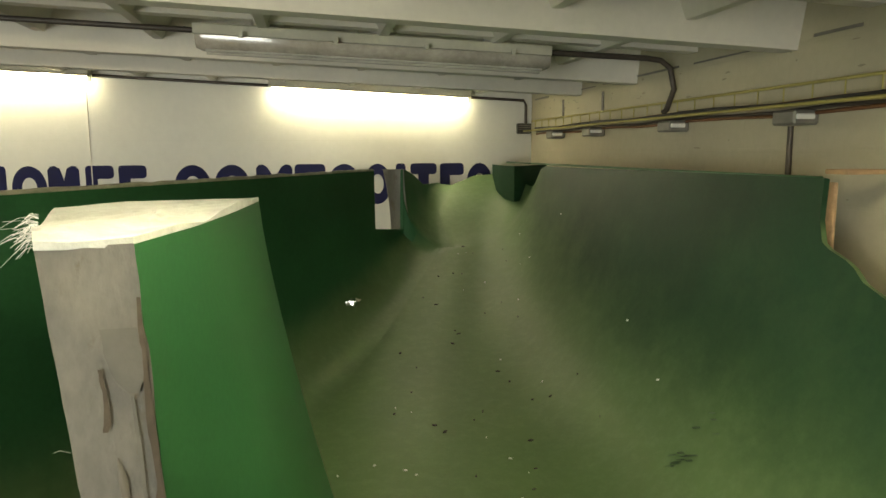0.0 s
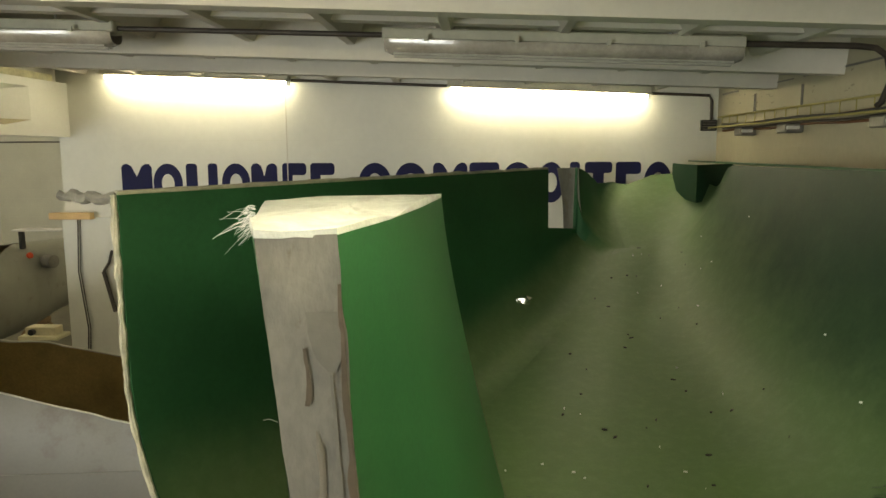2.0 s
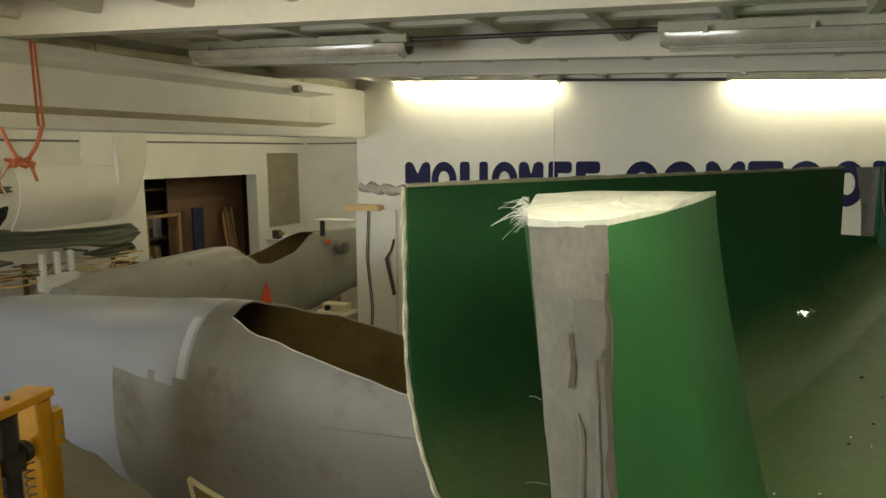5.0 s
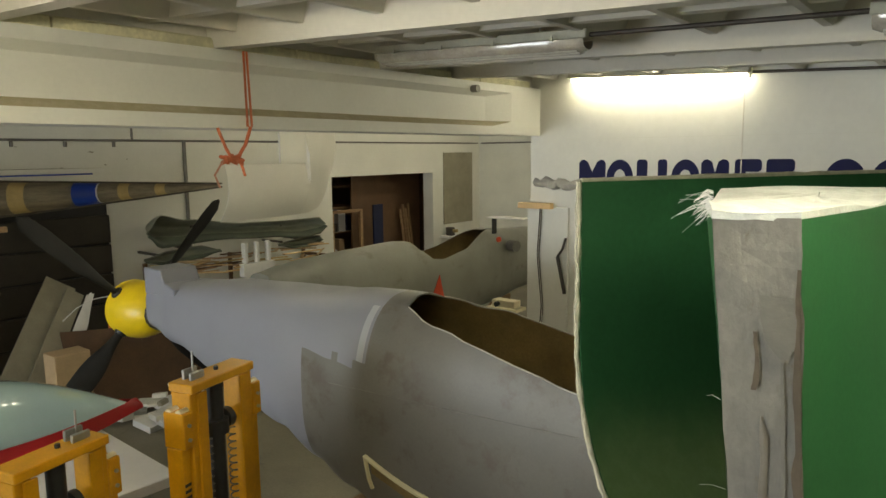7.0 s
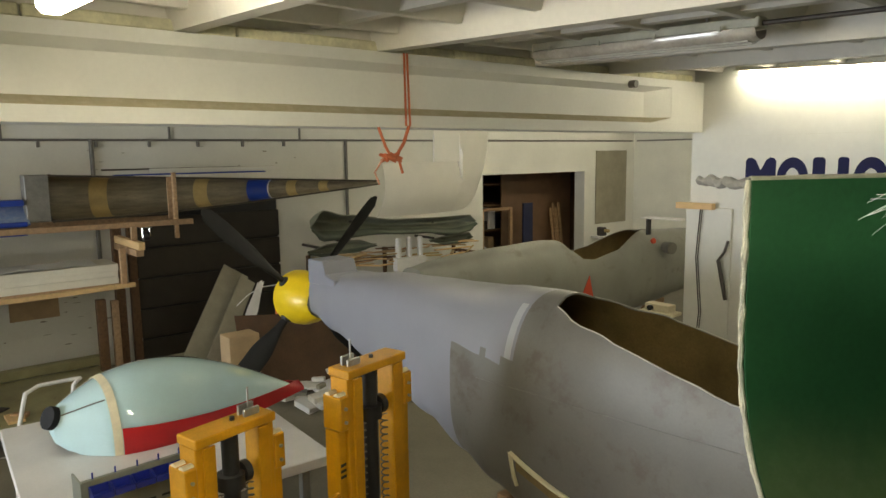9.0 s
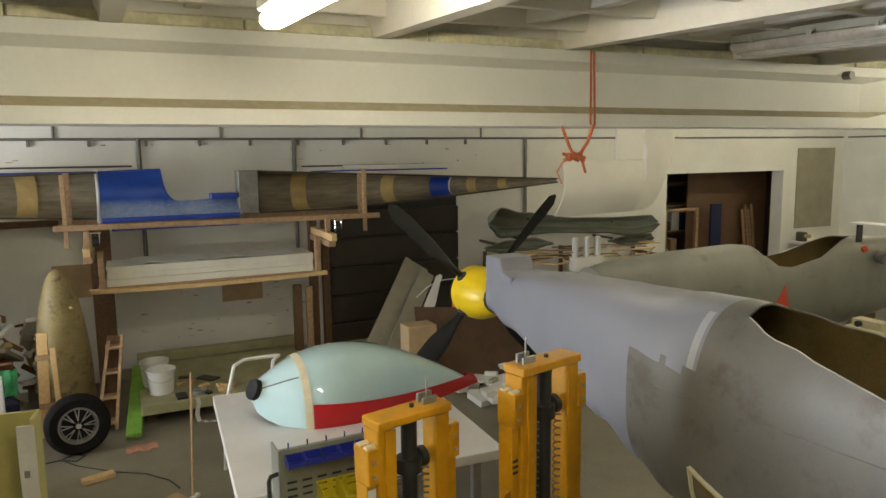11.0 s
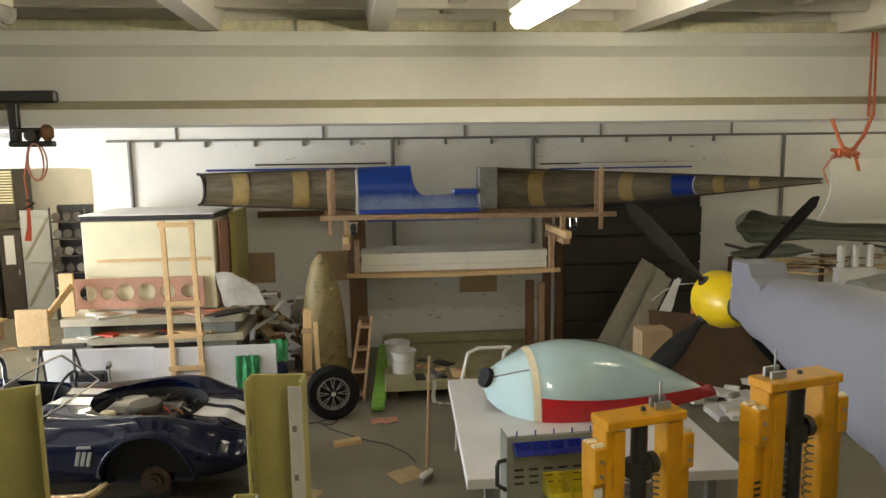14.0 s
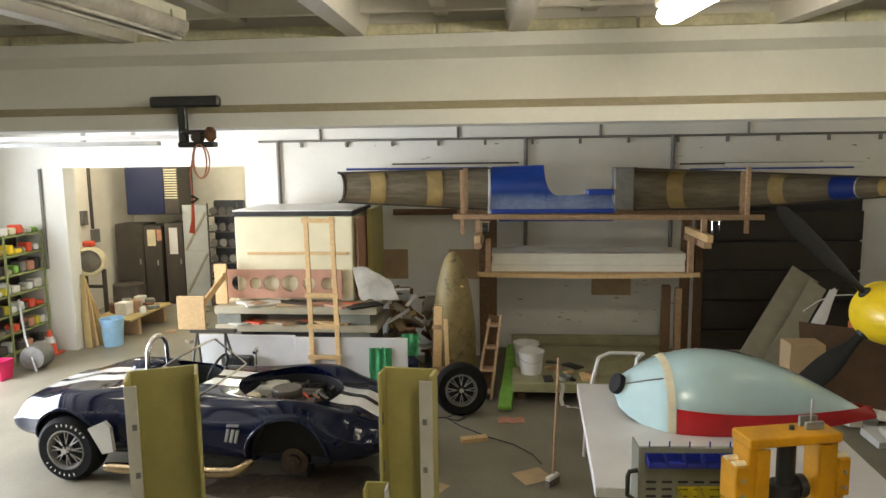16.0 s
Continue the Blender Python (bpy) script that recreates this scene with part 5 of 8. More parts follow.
wing_shell("upturned brown laminate wing shell with tan tape bands", -2.54, -0.42, lambda y: 2.96 + (y + 2.54) * 0.02, lambda y: 2.55 - (y + 2.54) * 0.055, lambda y: -9.62, M_OLIVE,
           [(-2.15, -1.93, M_TAN, "tan tape band"), (-1.33, -1.11, M_TAN, "tan tape band")], [-0.76])
w2top = lambda y: 2.99 - (y - 1.25) * 0.048
w2bot = lambda y: 2.42 + max(0.0, y - 2.4) ** 1.25 * 0.044
wing_shell("long tapered brown wing shell with tan bands and a blue strip", 1.55, 6.55, w2top, w2bot, lambda y: -9.62 - (y - 1.55) * 0.06, M_OLIVE,
           [(2.05, 2.27, M_TAN, "tan tape band"), (3.42, 3.62, M_TAN, "tan tape band"), (4.22, 4.55, M_BLUEW, "blue painted band"), (4.50, 4.57, M_WHITE, "white edge band"), (4.86, 5.02, M_TAN, "tan tape band"), (5.42, 5.58, M_TAN, "tan tape band")], [2.98])


def build_blue_wing():
    t = thing("wing_centre_section", (-9.9, 0.4, 2.40), "blue painted wing centre section with a rounded cut-out", "aircraft wing", group="wing shells")
    rows = []
    for j in range(45):
        y = lerp(-0.42, 1.28, j / 44)
        # top edge with a round cut-out
        top = 3.02 + (y + 0.42) * 0.02
        if y > 0.33:
            u = (y - 0.33) / 0.18
            top = 3.04 - 0.44 * math.sqrt(max(0.0, 1 - max(0.0, 1 - u) ** 2)) if u < 1 else 2.60 + 0.05 * max(0.0, (y - 0.75) / 0.5)
        row = []
        for k in range(15):
            z = lerp(top, 2.40, k / 14)
            f = (3.02 - z) / 0.62
            row.append(V(-9.70 + 0.20 * f * f - 0.26 * math.sin(math.pi * min(1.0, f)), y, z))
        rows.append(row)
    bm = bmesh.new()
    grid(bm, rows)
    part("skin", solid(bm, 0.014), M_BLUESKIN, t, smooth=50)
    bm = bmesh.new()
    lip = [V(-9.695 + 0.20 * (k / 12) ** 2 - 0.26 * math.sin(math.pi * k / 12), -0.43, lerp(3.02, 2.40, k / 12)) for k in range(13)]
    tube(bm, lip, 0.022, 8)
    part("edge_frame", bm, M_WHITE, t, "white edge frame")
    part("end_box", B((-9.86, 1.26, 2.42), (-9.58, 1.52, 2.99), 0.01), M_PIPE, t, "dull grey end box")
    part("blue_block", B((-9.80, 0.90, 2.63), (-9.55, 1.24, 2.70), 0.01), M_BLUEW, t)
    part("rear_panel", B((-9.80, -2.45, 2.99), (-9.70, 0.30, 3.02), 0.004), M_BLUEW, t)
    part("rear_panel", B((-9.80, 2.3, 2.945), (-9.72, 4.4, 2.965), 0.004), M_BLUEW, t)
    part("lower_lip", B((-9.505, -0.40, 2.385), (-9.472, 1.25, 2.447), 0.012), M_BLUEW, t, "dark blue lower lip")
    part("lower_strip", B((-9.62, -0.30, 2.27), (-9.58, 1.25, 2.315), 0.003), M_BLUEW, t)
    return t


build_blue_wing()


def build_rack():
    t = thing("timber_rack", (-10.1, 1.0, 0), "timber wall rack carrying wing shells and sheet stock", "rack")
    bm = bmesh.new()
    beam_between(bm, (-9.5, -0.93, 2.345), (-9.5, 3.2, 2.315), 0.06, 0.07)
    part("front_rail", bm, M_WOODM, t)
    bm = bmesh.new()
    beam_between(bm, (-10.3, -0.93, 2.345), (-10.3, 3.2, 2.315), 0.06, 0.07)
    part("rear_rail", bm, M_WOODM, t)
    for y in (-0.58, 2.42):
        part("post", B((-10.42, y - 0.02 if y < 0 else y - 0.06, 0), (-10.30, y + 0.24 if y < 0 else y + 0.06, 2.30), 0.006), M_WOODD, t)
        part("bracket", B((-10.3, y - 0.04, 2.02), (-9.15, y + 0.04, 2.12), 0.006), M_WOOD, t)
        part("bracket", B((-10.3, y - 0.05, 1.93), (-9.25, y + 0.05, 2.015), 0.006), M_WOODM, t)
        part("riser", B((-9.5, y - 0.035, 2.12), (-9.43, y + 0.035, 2.30), 0.004), M_WOODM, t)
        part("drop_post", B((-9.62, y + (0.13 if y < 0 else -0.13) - 0.035, 1.53), (-9.54, y + (0.13 if y < 0 else -0.13) + 0.035, 2.03), 0.004), M_WOODM, t)
        yc = y + 0.10
        part("caster_wheel", tube(bmesh.new(), [(-9.30, yc - 0.035, 2.185), (-9.30, yc + 0.035, 2.185)], 0.062, 18), M_BLACK, t, "black caster wheel", smooth=40)
        for s in (-1, 1):
            part("caster_fork", B((-9.33, yc + 0.045 * s - 0.006, 2.17), (-9.27, yc + 0.045 * s + 0.006, 2.285), 0.003), M_CHROME, t, "bright steel caster fork")
        part("caster_plate", B((-9.36, yc - 0.065, 2.285), (-9.24, yc + 0.065, 2.298), 0.003), M_CHROME, t, "bright steel caster plate")
    part("short_post", B((-10.2, 2.05, 0.29), (-10.1, 2.17, 1.28), 0.005), M_WOODD, t)
    part("short_post", B((-10.2, 2.24, 0), (-10.1, 2.33, 1.24), 0.005), M_WOODM, t)
    for y in (-0.80, 2.99):
        part("upright_batten", B((-9.56, y - 0.025, 2.10), (-9.50, y + 0.025, 2.98), 0.003), M_WOODM, t)
    bm = bmesh.new()
    grid(bm, [[V(x, lerp(-0.60, 2.41, k / 16), z - 0.022 * math.sin(math.pi * k / 16)) for x, z in ((-9.60, 1.505), (-9.52, 1.505), (-9.52, 1.56), (-9.60, 1.56))] for k in range(17)], True)
    bmesh.ops.holes_fill(bm, edges=bm.edges, sides=4)
    part("shelf_rail", bm, M_WOOD, t, "sagging pale timber rail")
    part("shelf_board", B((-10.3, -0.5, 1.53), (-9.605, 2.33, 1.565), 0.003), M_WOODM, t)


build_rack()


def build_sheet_stack():
    t = thing("foam_sheet_stack", (-9.95, 0.95, 1.57), "stack of white foam sheets lying on the rack shelf", "sheets")
    rnd = random.Random(8)
    z = 1.566
    for k in range(4):
        h = (0.09, 0.07, 0.05, 0.042)[k]
        part("sheet", B((-10.26, -0.40 + rnd.uniform(-0.01, 0.01), z), (-9.62 + rnd.uniform(-0.012, 0.012), 2.24 + rnd.uniform(-0.012, 0.012), z + h - 0.001), 0.002), M_FOAMW, t)
        z += h
    bm = bmesh.new()
    rows = [[V(lerp(-10.26, -9.60, i / 10), lerp(-0.1, 2.0, j / 18), z + 0.006 + 0.055 * abs(noise.noise(V(i * 0.45, j * 0.4, 2)))) for i in range(11)] for j in range(19)]
    grid(bm, rows)
    part("plastic_sheet", solid(bm, 0.003), M_PLASTIC, t, "crumpled white plastic sheet", smooth=60)


build_sheet_stack()


# ---- canopy fairing on the table ----
def build_table():
    t = thing("work_table", (-5.8, 1.5, 0), "large white slab work table", "table")
    m = pose(-5.78, 1.50, 0, 0, 0, -2.5)
    part("top", B((-1.13, -1.03, 0.77), (1.13, 1.03, 0.85), 0.006, m), M_WHITE, t)
    for x in (-0.95, 0.95):
        for y in (-0.85, 0.85):
            part("leg", B((x - 0.035, y - 0.035, 0), (x + 0.035, y + 0.035, 0.772), 0.004, m), M_STEEL, t)


build_table()


def build_fairing():
    t = thing("canopy_fairing", (-6.15, 1.8, 0.85), "glossy pale blue canopy fairing with a red lower band", "aircraft part")
    low = [(0.72, 0.95), (0.80, 0.89), (0.90, 0.853), (3.05, 0.853)]

    def height(y):
        return 0.86 + 0.575 * math.sin(math.pi * min(1, (y - 0.35) / 2.72) ** 0.85)

    def width(y):
        return 0.01 + 0.50 * math.sin(math.pi * min(1, (y - 0.52) / 2.55) ** 0.72) * min(1.0, 0.42 + 0.58 * ((y - 0.72) / 0.36) ** 0.8 if y > 0.72 else 0.42)

    def ring(y, grow=0.0):
        zt, w, zl = height(y), width(y), curve_at(low, y)
        row = []
        for k in range(25):
            a = math.pi * k / 24
            row.append(V(-6.15 + (w + grow) * math.copysign(abs(math.cos(a)) ** 0.85, math.cos(a)), y, zl + (zt - zl + grow) * math.sin(a) ** 0.8))
        return row
    ys = [lerp(0.72, 3.05, (j / 60)) for j in range(61)]
    bm = bmesh.new()
    rows = [ring(y) for y in ys]
    grid(bm, rows)
    part("shell", solid(bm, 0.006), M_SKYBLUE, t, smooth=50)
    for side in (1, -1):
        rows = []
        for j in range(41):
            y = lerp(1.16, 3.065, j / 40)
            zt, w, zl = height(min(y, 3.05)), width(min(y, 3.05)), 0.853
            hh = lerp(0.21, 0.10, j / 40) if j < 40 else 0.04
            row = []
            for k in range(7):
                a = math.asin(min(1, (hh * k / 6 / max(0.05, zt - zl + 0.03)) ** (1 / 0.8)))
                row.append(V(-6.15 + side * ((w + 0.006) * abs(math.cos(a)) ** 0.85), y, zl + hh * k / 6))
            rows.append(row)
        bm = bmesh.new()
        grid(bm, rows)
        part("red_band", solid(bm, 0.003), M_RED, t, "glossy red lower band", smooth=50)
    bm = bmesh.new()
    grid(bm, [ring(y, 0.006) for y in (1.09, 1.12, 1.155)])
    part("tape_band", solid(bm, 0.002), M_TAPE, t, "cream masking tape band", smooth=50)
    pts = [ring(y, 0.004)[7] for y in [lerp(0.74, 1.08, k / 10) for k in range(11)]]
    part("seam_line", tube(bmesh.new(), pts, 0.006, 6), M_PIPE, t)
    r0 = ring(0.72)
    bm = bmesh.new()
    c0 = sum(r0, V(0, 0, 0)) / len(r0) + V(0, -0.03, 0)
    loop = r0 + [r0[0]]
    grid(bm, [loop] + [[c0.lerp(q, s) - V(0, 0.012 * (1 - s * s), 0) for q in loop] for s in (0.8, 0.5, 0.02)])
    part("nose_cap", bm, M_SKYBLUE, t, smooth=60)
    pm = look(c0 + V(0.06, 0.012, 0.05), c0 + V(-0.36, 0.9, -0.4))
    part("nose_port", lathe(bmesh.new(), [(0.01, 0.014), (0.062, 0.018), (0.078, 0.02), (0.082, 0.0), (0.08, -0.05)], 28, pm @ Matrix.Diagonal((1.0, 1.15, 1.0, 1.0))), M_WELL, t, "black oval nose opening", smooth=40)
    t.matrix_basis = Matrix.Translation((-6.15, 1.82, 0.85)) @ Matrix.Diagonal((1.0, 0.95, 1.0, 1.0))


build_fairing()


# ---- orange lift columns ----
def build_lift(at, turn, height, label_plate):
    """two uprights and a head, carriage brackets with rollers, a black ram with a coiled spring"""
    x, y = at
    m = pose(x, y, 0, 0, 0, turn)
    t = thing("lift_column", (x, y, 0), "orange steel lifting column with a black hydraulic ram", "lift", group="lift columns")
    h = height
    w = 0.20
    for s in (-1, 1):
        part("upright", B((-0.05, s * w - 0.045, 0.03), (0.09, s * w + 0.045, h - 0.05), 0.006, m), M_ORANGE, t)
        part("flange", B((0.088, s * (w - 0.03) - 0.035, 0.04), (0.104, s * (w - 0.03) + 0.035, h - 0.06), 0.003, m), M_ORANGE, t)
        br = part("carriage_bracket", B((-0.045, s * (w + 0.078) - 0.035, h - 0.34), (0.10, s * (w + 0.078) + 0.035, h - 0.14), 0.006, m), M_ORANGE, t)
        for k in range(2):
            part("roller", tube(bmesh.new(), [m @ V(-0.01 + 0.07 * k, s * (w + 0.078) - 0.03, h - 0.145), m @ V(-0.01 + 0.07 * k, s * (w + 0.078) + 0.03, h - 0.145)], 0.022, 12), M_TAPE, br, "pale nylon roller", smooth=40)
        for k in range(2):
            part("bolt", tube(bmesh.new(), [m @ V(0.10, s * (w + 0.078), h - 0.29 + 0.08 * k), m @ V(0.112, s * (w + 0.078), h - 0.29 + 0.08 * k)], 0.010, 8), M_STEEL, br)
        part("bracket_column", B((-0.04, s * (w + 0.078) - 0.03, 0.45), (0.07, s * (w + 0.078) + 0.03, h - 0.345), 0.005, m), M_ORANGE, t)
    part("head_plate", B((-0.06, -w - 0.05, h - 0.05), (0.11, w + 0.05, h), 0.006, m), M_ORANGE, t)
    part("rear_plate", B((-0.062, -w + 0.04, 0.10), (-0.045, w - 0.04, 0.9), 0.003, m), M_ORANGE, t)
    part("base_plate", B((-0.25, -0.38, 0), (0.55, 0.38, 0.03), 0.006, m), M_ORANGE, t)
    ram = part("ram", tube(bmesh.new(), [m @ V(0.03, 0, 0.05), m @ V(0.03, 0, h - 0.055)], 0.045, 16), M_BLACK, t, "black hydraulic ram", smooth=40)
    part("ram_collar", tube(bmesh.new(), [m @ V(0.03, -0.005, h - 0.36), m @ V(0.03, -0.005, h - 0.28)], 0.075, 16), M_BLACK, ram, smooth=40)
    part("pulley", tube(bmesh.new(), [m @ V(0.03, 0.06, h - 0.30), m @ V(0.03, 0.10, h - 0.30)], 0.06, 18), M_BLACK, ram, smooth=40)
    for s in (-1, 1):
        n = 26
        pts = []
        for k in range(n * 8):
            a = k * 2 * math.pi / 8
            pts.append(m @ V(0.05 + 0.022 * math.cos(a), s * 0.095 + 0.022 * math.sin(a), lerp(h - 0.36, 0.45, k / (n * 8))))
        part("coil_spring", tube(bmesh.new(), pts, 0.005, 5), M_PIPE, ram, "grey coil spring", smooth=60)
    e = w - 0.06 if label_plate else 0.06 - w
    part("lug_plate", B((-0.02, e - 0.05, h), (0.0, e + 0.05, h + 0.055), 0.003, m), M_STEEL, t)
    part("lug_plate", B((0.03, e - 0.05, h), (0.05, e + 0.05, h + 0.04), 0.003, m), M_STEEL, t)
    part("threaded_rod", tube(bmesh.new(), [m @ V(0.015, e, h - 0.01), m @ V(0.015, e, h + 0.15)], 0.006, 8), M_STEEL, t)
    part("head_bolt", tube(bmesh.new(), [m @ V(0.02, 0.03, h - 0.01), m @ V(0.02, 0.03, h + 0.02)], 0.014, 8), M_BLACK, t)
    part("handle", tube(bmesh.new(), [m @ V(0.05, -w - 0.10, h - 0.72), m @ V(0.05, -w - 0.16, h - 0.73), m @ V(0.05, -w - 0.17, h - 0.80), m @ V(0.05, -w - 0.17, h - 1.1), m @ V(0.05, -w - 0.10, h - 1.15)], 0.014, 8), M_ORANGE, t, smooth=50)
    if label_plate:
        part("label_plate", B((0.071, -w - 0.105, h - 0.57), (0.0735, -w - 0.051, h - 0.37), 0.0008, m), M_PLASTIC, t, "white label plate")
        part("label_dot", tube(bmesh.new(), [m @ V(0.073, -w - 0.078, h - 0.53), m @ V(0.0755, -w - 0.078, h - 0.53)], 0.022, 16), M_PLBLUE, t, "round blue label mark")
    else:
        for k in range(3):
            part("stencil_bar", B((0.071, -w - 0.10, h - 0.56 - 0.035 * k), (0.0728, -w - 0.056, h - 0.542 - 0.035 * k), 0.0005, m), M_BLACK, t, "black stencil bar")


build_lift((-3.46, 2.06), 14, 1.965, False)
build_lift((-3.50, 1.20), 14, 1.785, True)


# ---- bin cabinet ----
def build_bins():
    t = thing("bin_trolley", (-4.1, 0.9, 0), "grey-green louvred trolley with blue and yellow plastic bins", "trolley")
    m = pose(-4.06, 0.60, 0, 0, 0, 3)
    part("back_panel", B((-0.03, 0, 0.12), (0.0, 0.62, 1.42), 0.004, m), M_GREYCAB, t)
    part("side_panel", B((-0.16, -0.012, 0.1), (0.02, 0.0, 1.425), 0.003, m), M_GREYCAB, t)
    part("side_panel", B((-0.16, 0.62, 0.1), (0.02, 0.632, 1.425), 0.003, m), M_GREYCAB, t)
    part("base", B((-0.3, -0.02, 0.06), (0.34, 0.64, 0.10), 0.004, m), M_GREYCAB, t)
    for x in (-0.25, 0.28):
        for y in (0.05, 0.57):
            part("castor", tube(bmesh.new(), [m @ V(x, y - 0.015, 0.031), m @ V(x, y + 0.015, 0.031)], 0.031, 12), M_BLACK, t)
    part("handle", tube(bmesh.new(), [m @ V(0.0, -0.012, 1.28), m @ V(0.0, -0.06, 1.27), m @ V(0.0, -0.07, 1.24), m @ V(0.0, -0.07, 1.12), m @ V(0.0, -0.012, 1.08)], 0.014, 8), M_BLACK, t, smooth=40)
    for k in range(6):
        for r in range(3):
            part("louvre", B((0.0, 0.04 + 0.095 * k, 1.20 - 0.045 * r), (0.008, 0.10 + 0.095 * k, 1.212 - 0.045 * r), 0.001, m), M_BLACK, t)

    def bin_at(y, z, w, d, h, material):
        bm = bmesh.new()
        th = 0.004
        box(bm, (0.004, y, z), (d, y + w, z + th), 0.001, m)
        box(bm, (0.004, y, z + th), (0.004 + th, y + w, z + h), 0.001, m)
        box(bm, (d - th, y, z + th), (d, y + w, z + h * 0.62), 0.001, m)
        for yy in (y, y + w - th):
            pr = bmesh.new()
            prism(pr, [(0.0085, z + th + 0.0005), (d - 0.0045, z + th + 0.0005), (d - 0.0045, z + h * 0.62), (d * 0.45, z + h), (0.0085, z + h)], 1, yy, yy + th)
            pr.transform(m)
            me = bpy.data.meshes.new("tmp")
            pr.to_mesh(me)
            pr.free()
            bm.from_mesh(me)
            bpy.data.meshes.remove(me)
        part("bin", bm, material, t, "blue plastic bin" if material is M_PLBLUE else "yellow plastic bin")
    for k in range(5):
        bin_at(0.03 + 0.112 * k, 1.335, 0.106, 0.10, 0.055, M_PLBLUE)
    for k in range(3):
        bin_at(0.22 + 0.135 * k, 1.06, 0.128, 0.2, 0.12, M_PLYEL)
    for k in range(4):
        bin_at(0.03 + 0.148 * k, 0.83, 0.14, 0.24, 0.14, M_PLYEL)
    for k in range(5):
        part("hook", tube(bmesh.new(), [m @ V(-0.015, 0.06 + 0.12 * k, 1.42), m @ V(-0.015, 0.06 + 0.12 * k, 1.455)], 0.005, 6), M_PLBLUE, t)


build_bins()


# ---- roadster ----
def wheel_parts(parent, m, r, w, name="wheel", marks=True):
    """tyre, rim and spokes; m: axle along local z, face on +z"""
    prof = [(r * 0.58, -w / 2), (r * 0.86, -w / 2 - 0.006), (r * 0.965, -w / 2 + 0.02), (r, -w / 4), (r, w / 4), (r * 0.965, w / 2 - 0.02), (r * 0.86, w / 2 + 0.006), (r * 0.58, w / 2)]
    wh = part(name, lathe(bmesh.new(), prof, 40, m, cap=False), M_RUBBER, parent, "black tyre on a spoked wheel", smooth=40)
    rim = [(r * 0.575, w / 2 - 0.012), (r * 0.61, w / 2 + 0.004), (r * 0.565, w / 2 + 0.006), (r * 0.53, w / 2 - 0.02), (r * 0.49, w / 2 - 0.07), (r * 0.2, w / 2 - 0.075), (0.01, w / 2 - 0.075)]
    part("rim", lathe(bmesh.new(), rim, 40, m, cap=False), M_PIPE, wh, "dull alloy rim", smooth=40)
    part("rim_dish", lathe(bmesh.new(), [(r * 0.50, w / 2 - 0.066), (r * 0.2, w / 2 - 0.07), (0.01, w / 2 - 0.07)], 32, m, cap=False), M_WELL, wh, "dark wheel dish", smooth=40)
    for k in range(8):
        a = radians(45 * k)
        bm = bmesh.new()
        for s in (-0.13, 0.13):
            p = m @ V(r * 0.16 * math.cos(a), r * 0.16 * math.sin(a), w / 2 - 0.012)
            q = m @ V(r * 0.53 * math.cos(a + s), r * 0.53 * math.sin(a + s), w / 2 - 0.03)
            beam_between(bm, p, q, 0.010, 0.012, 0.002)
        part("spoke", bm, M_STEEL, wh)
    part("hub_nut", tube(bmesh.new(), [m @ V(0, 0, w / 2 - 0.04), m @ V(0, 0, w / 2 + 0.03)], [r * 0.16, r * 0.09], 12), M_CHROME, wh, smooth=30)
    bm = bmesh.new()
    for k in range(30):
        if k % 15 < 7 and marks:
            a = k * 2 * math.pi / 30 + 0.6
            box(bm, (-0.006, -0.013, 0), (0.006, 0.013, 0.002), 0, m @ Matrix.Translation((r * 0.77 * math.cos(a), r * 0.77 * math.sin(a), w / 2 + 0.0035)) @ pose(0, 0, 0, 0, 0, math.degrees(a) + 90))
    if marks:
        tagged(part("sidewall_mark", bm, M_PAPER, wh, "raised white marks"), kind="stuff")
    return wh


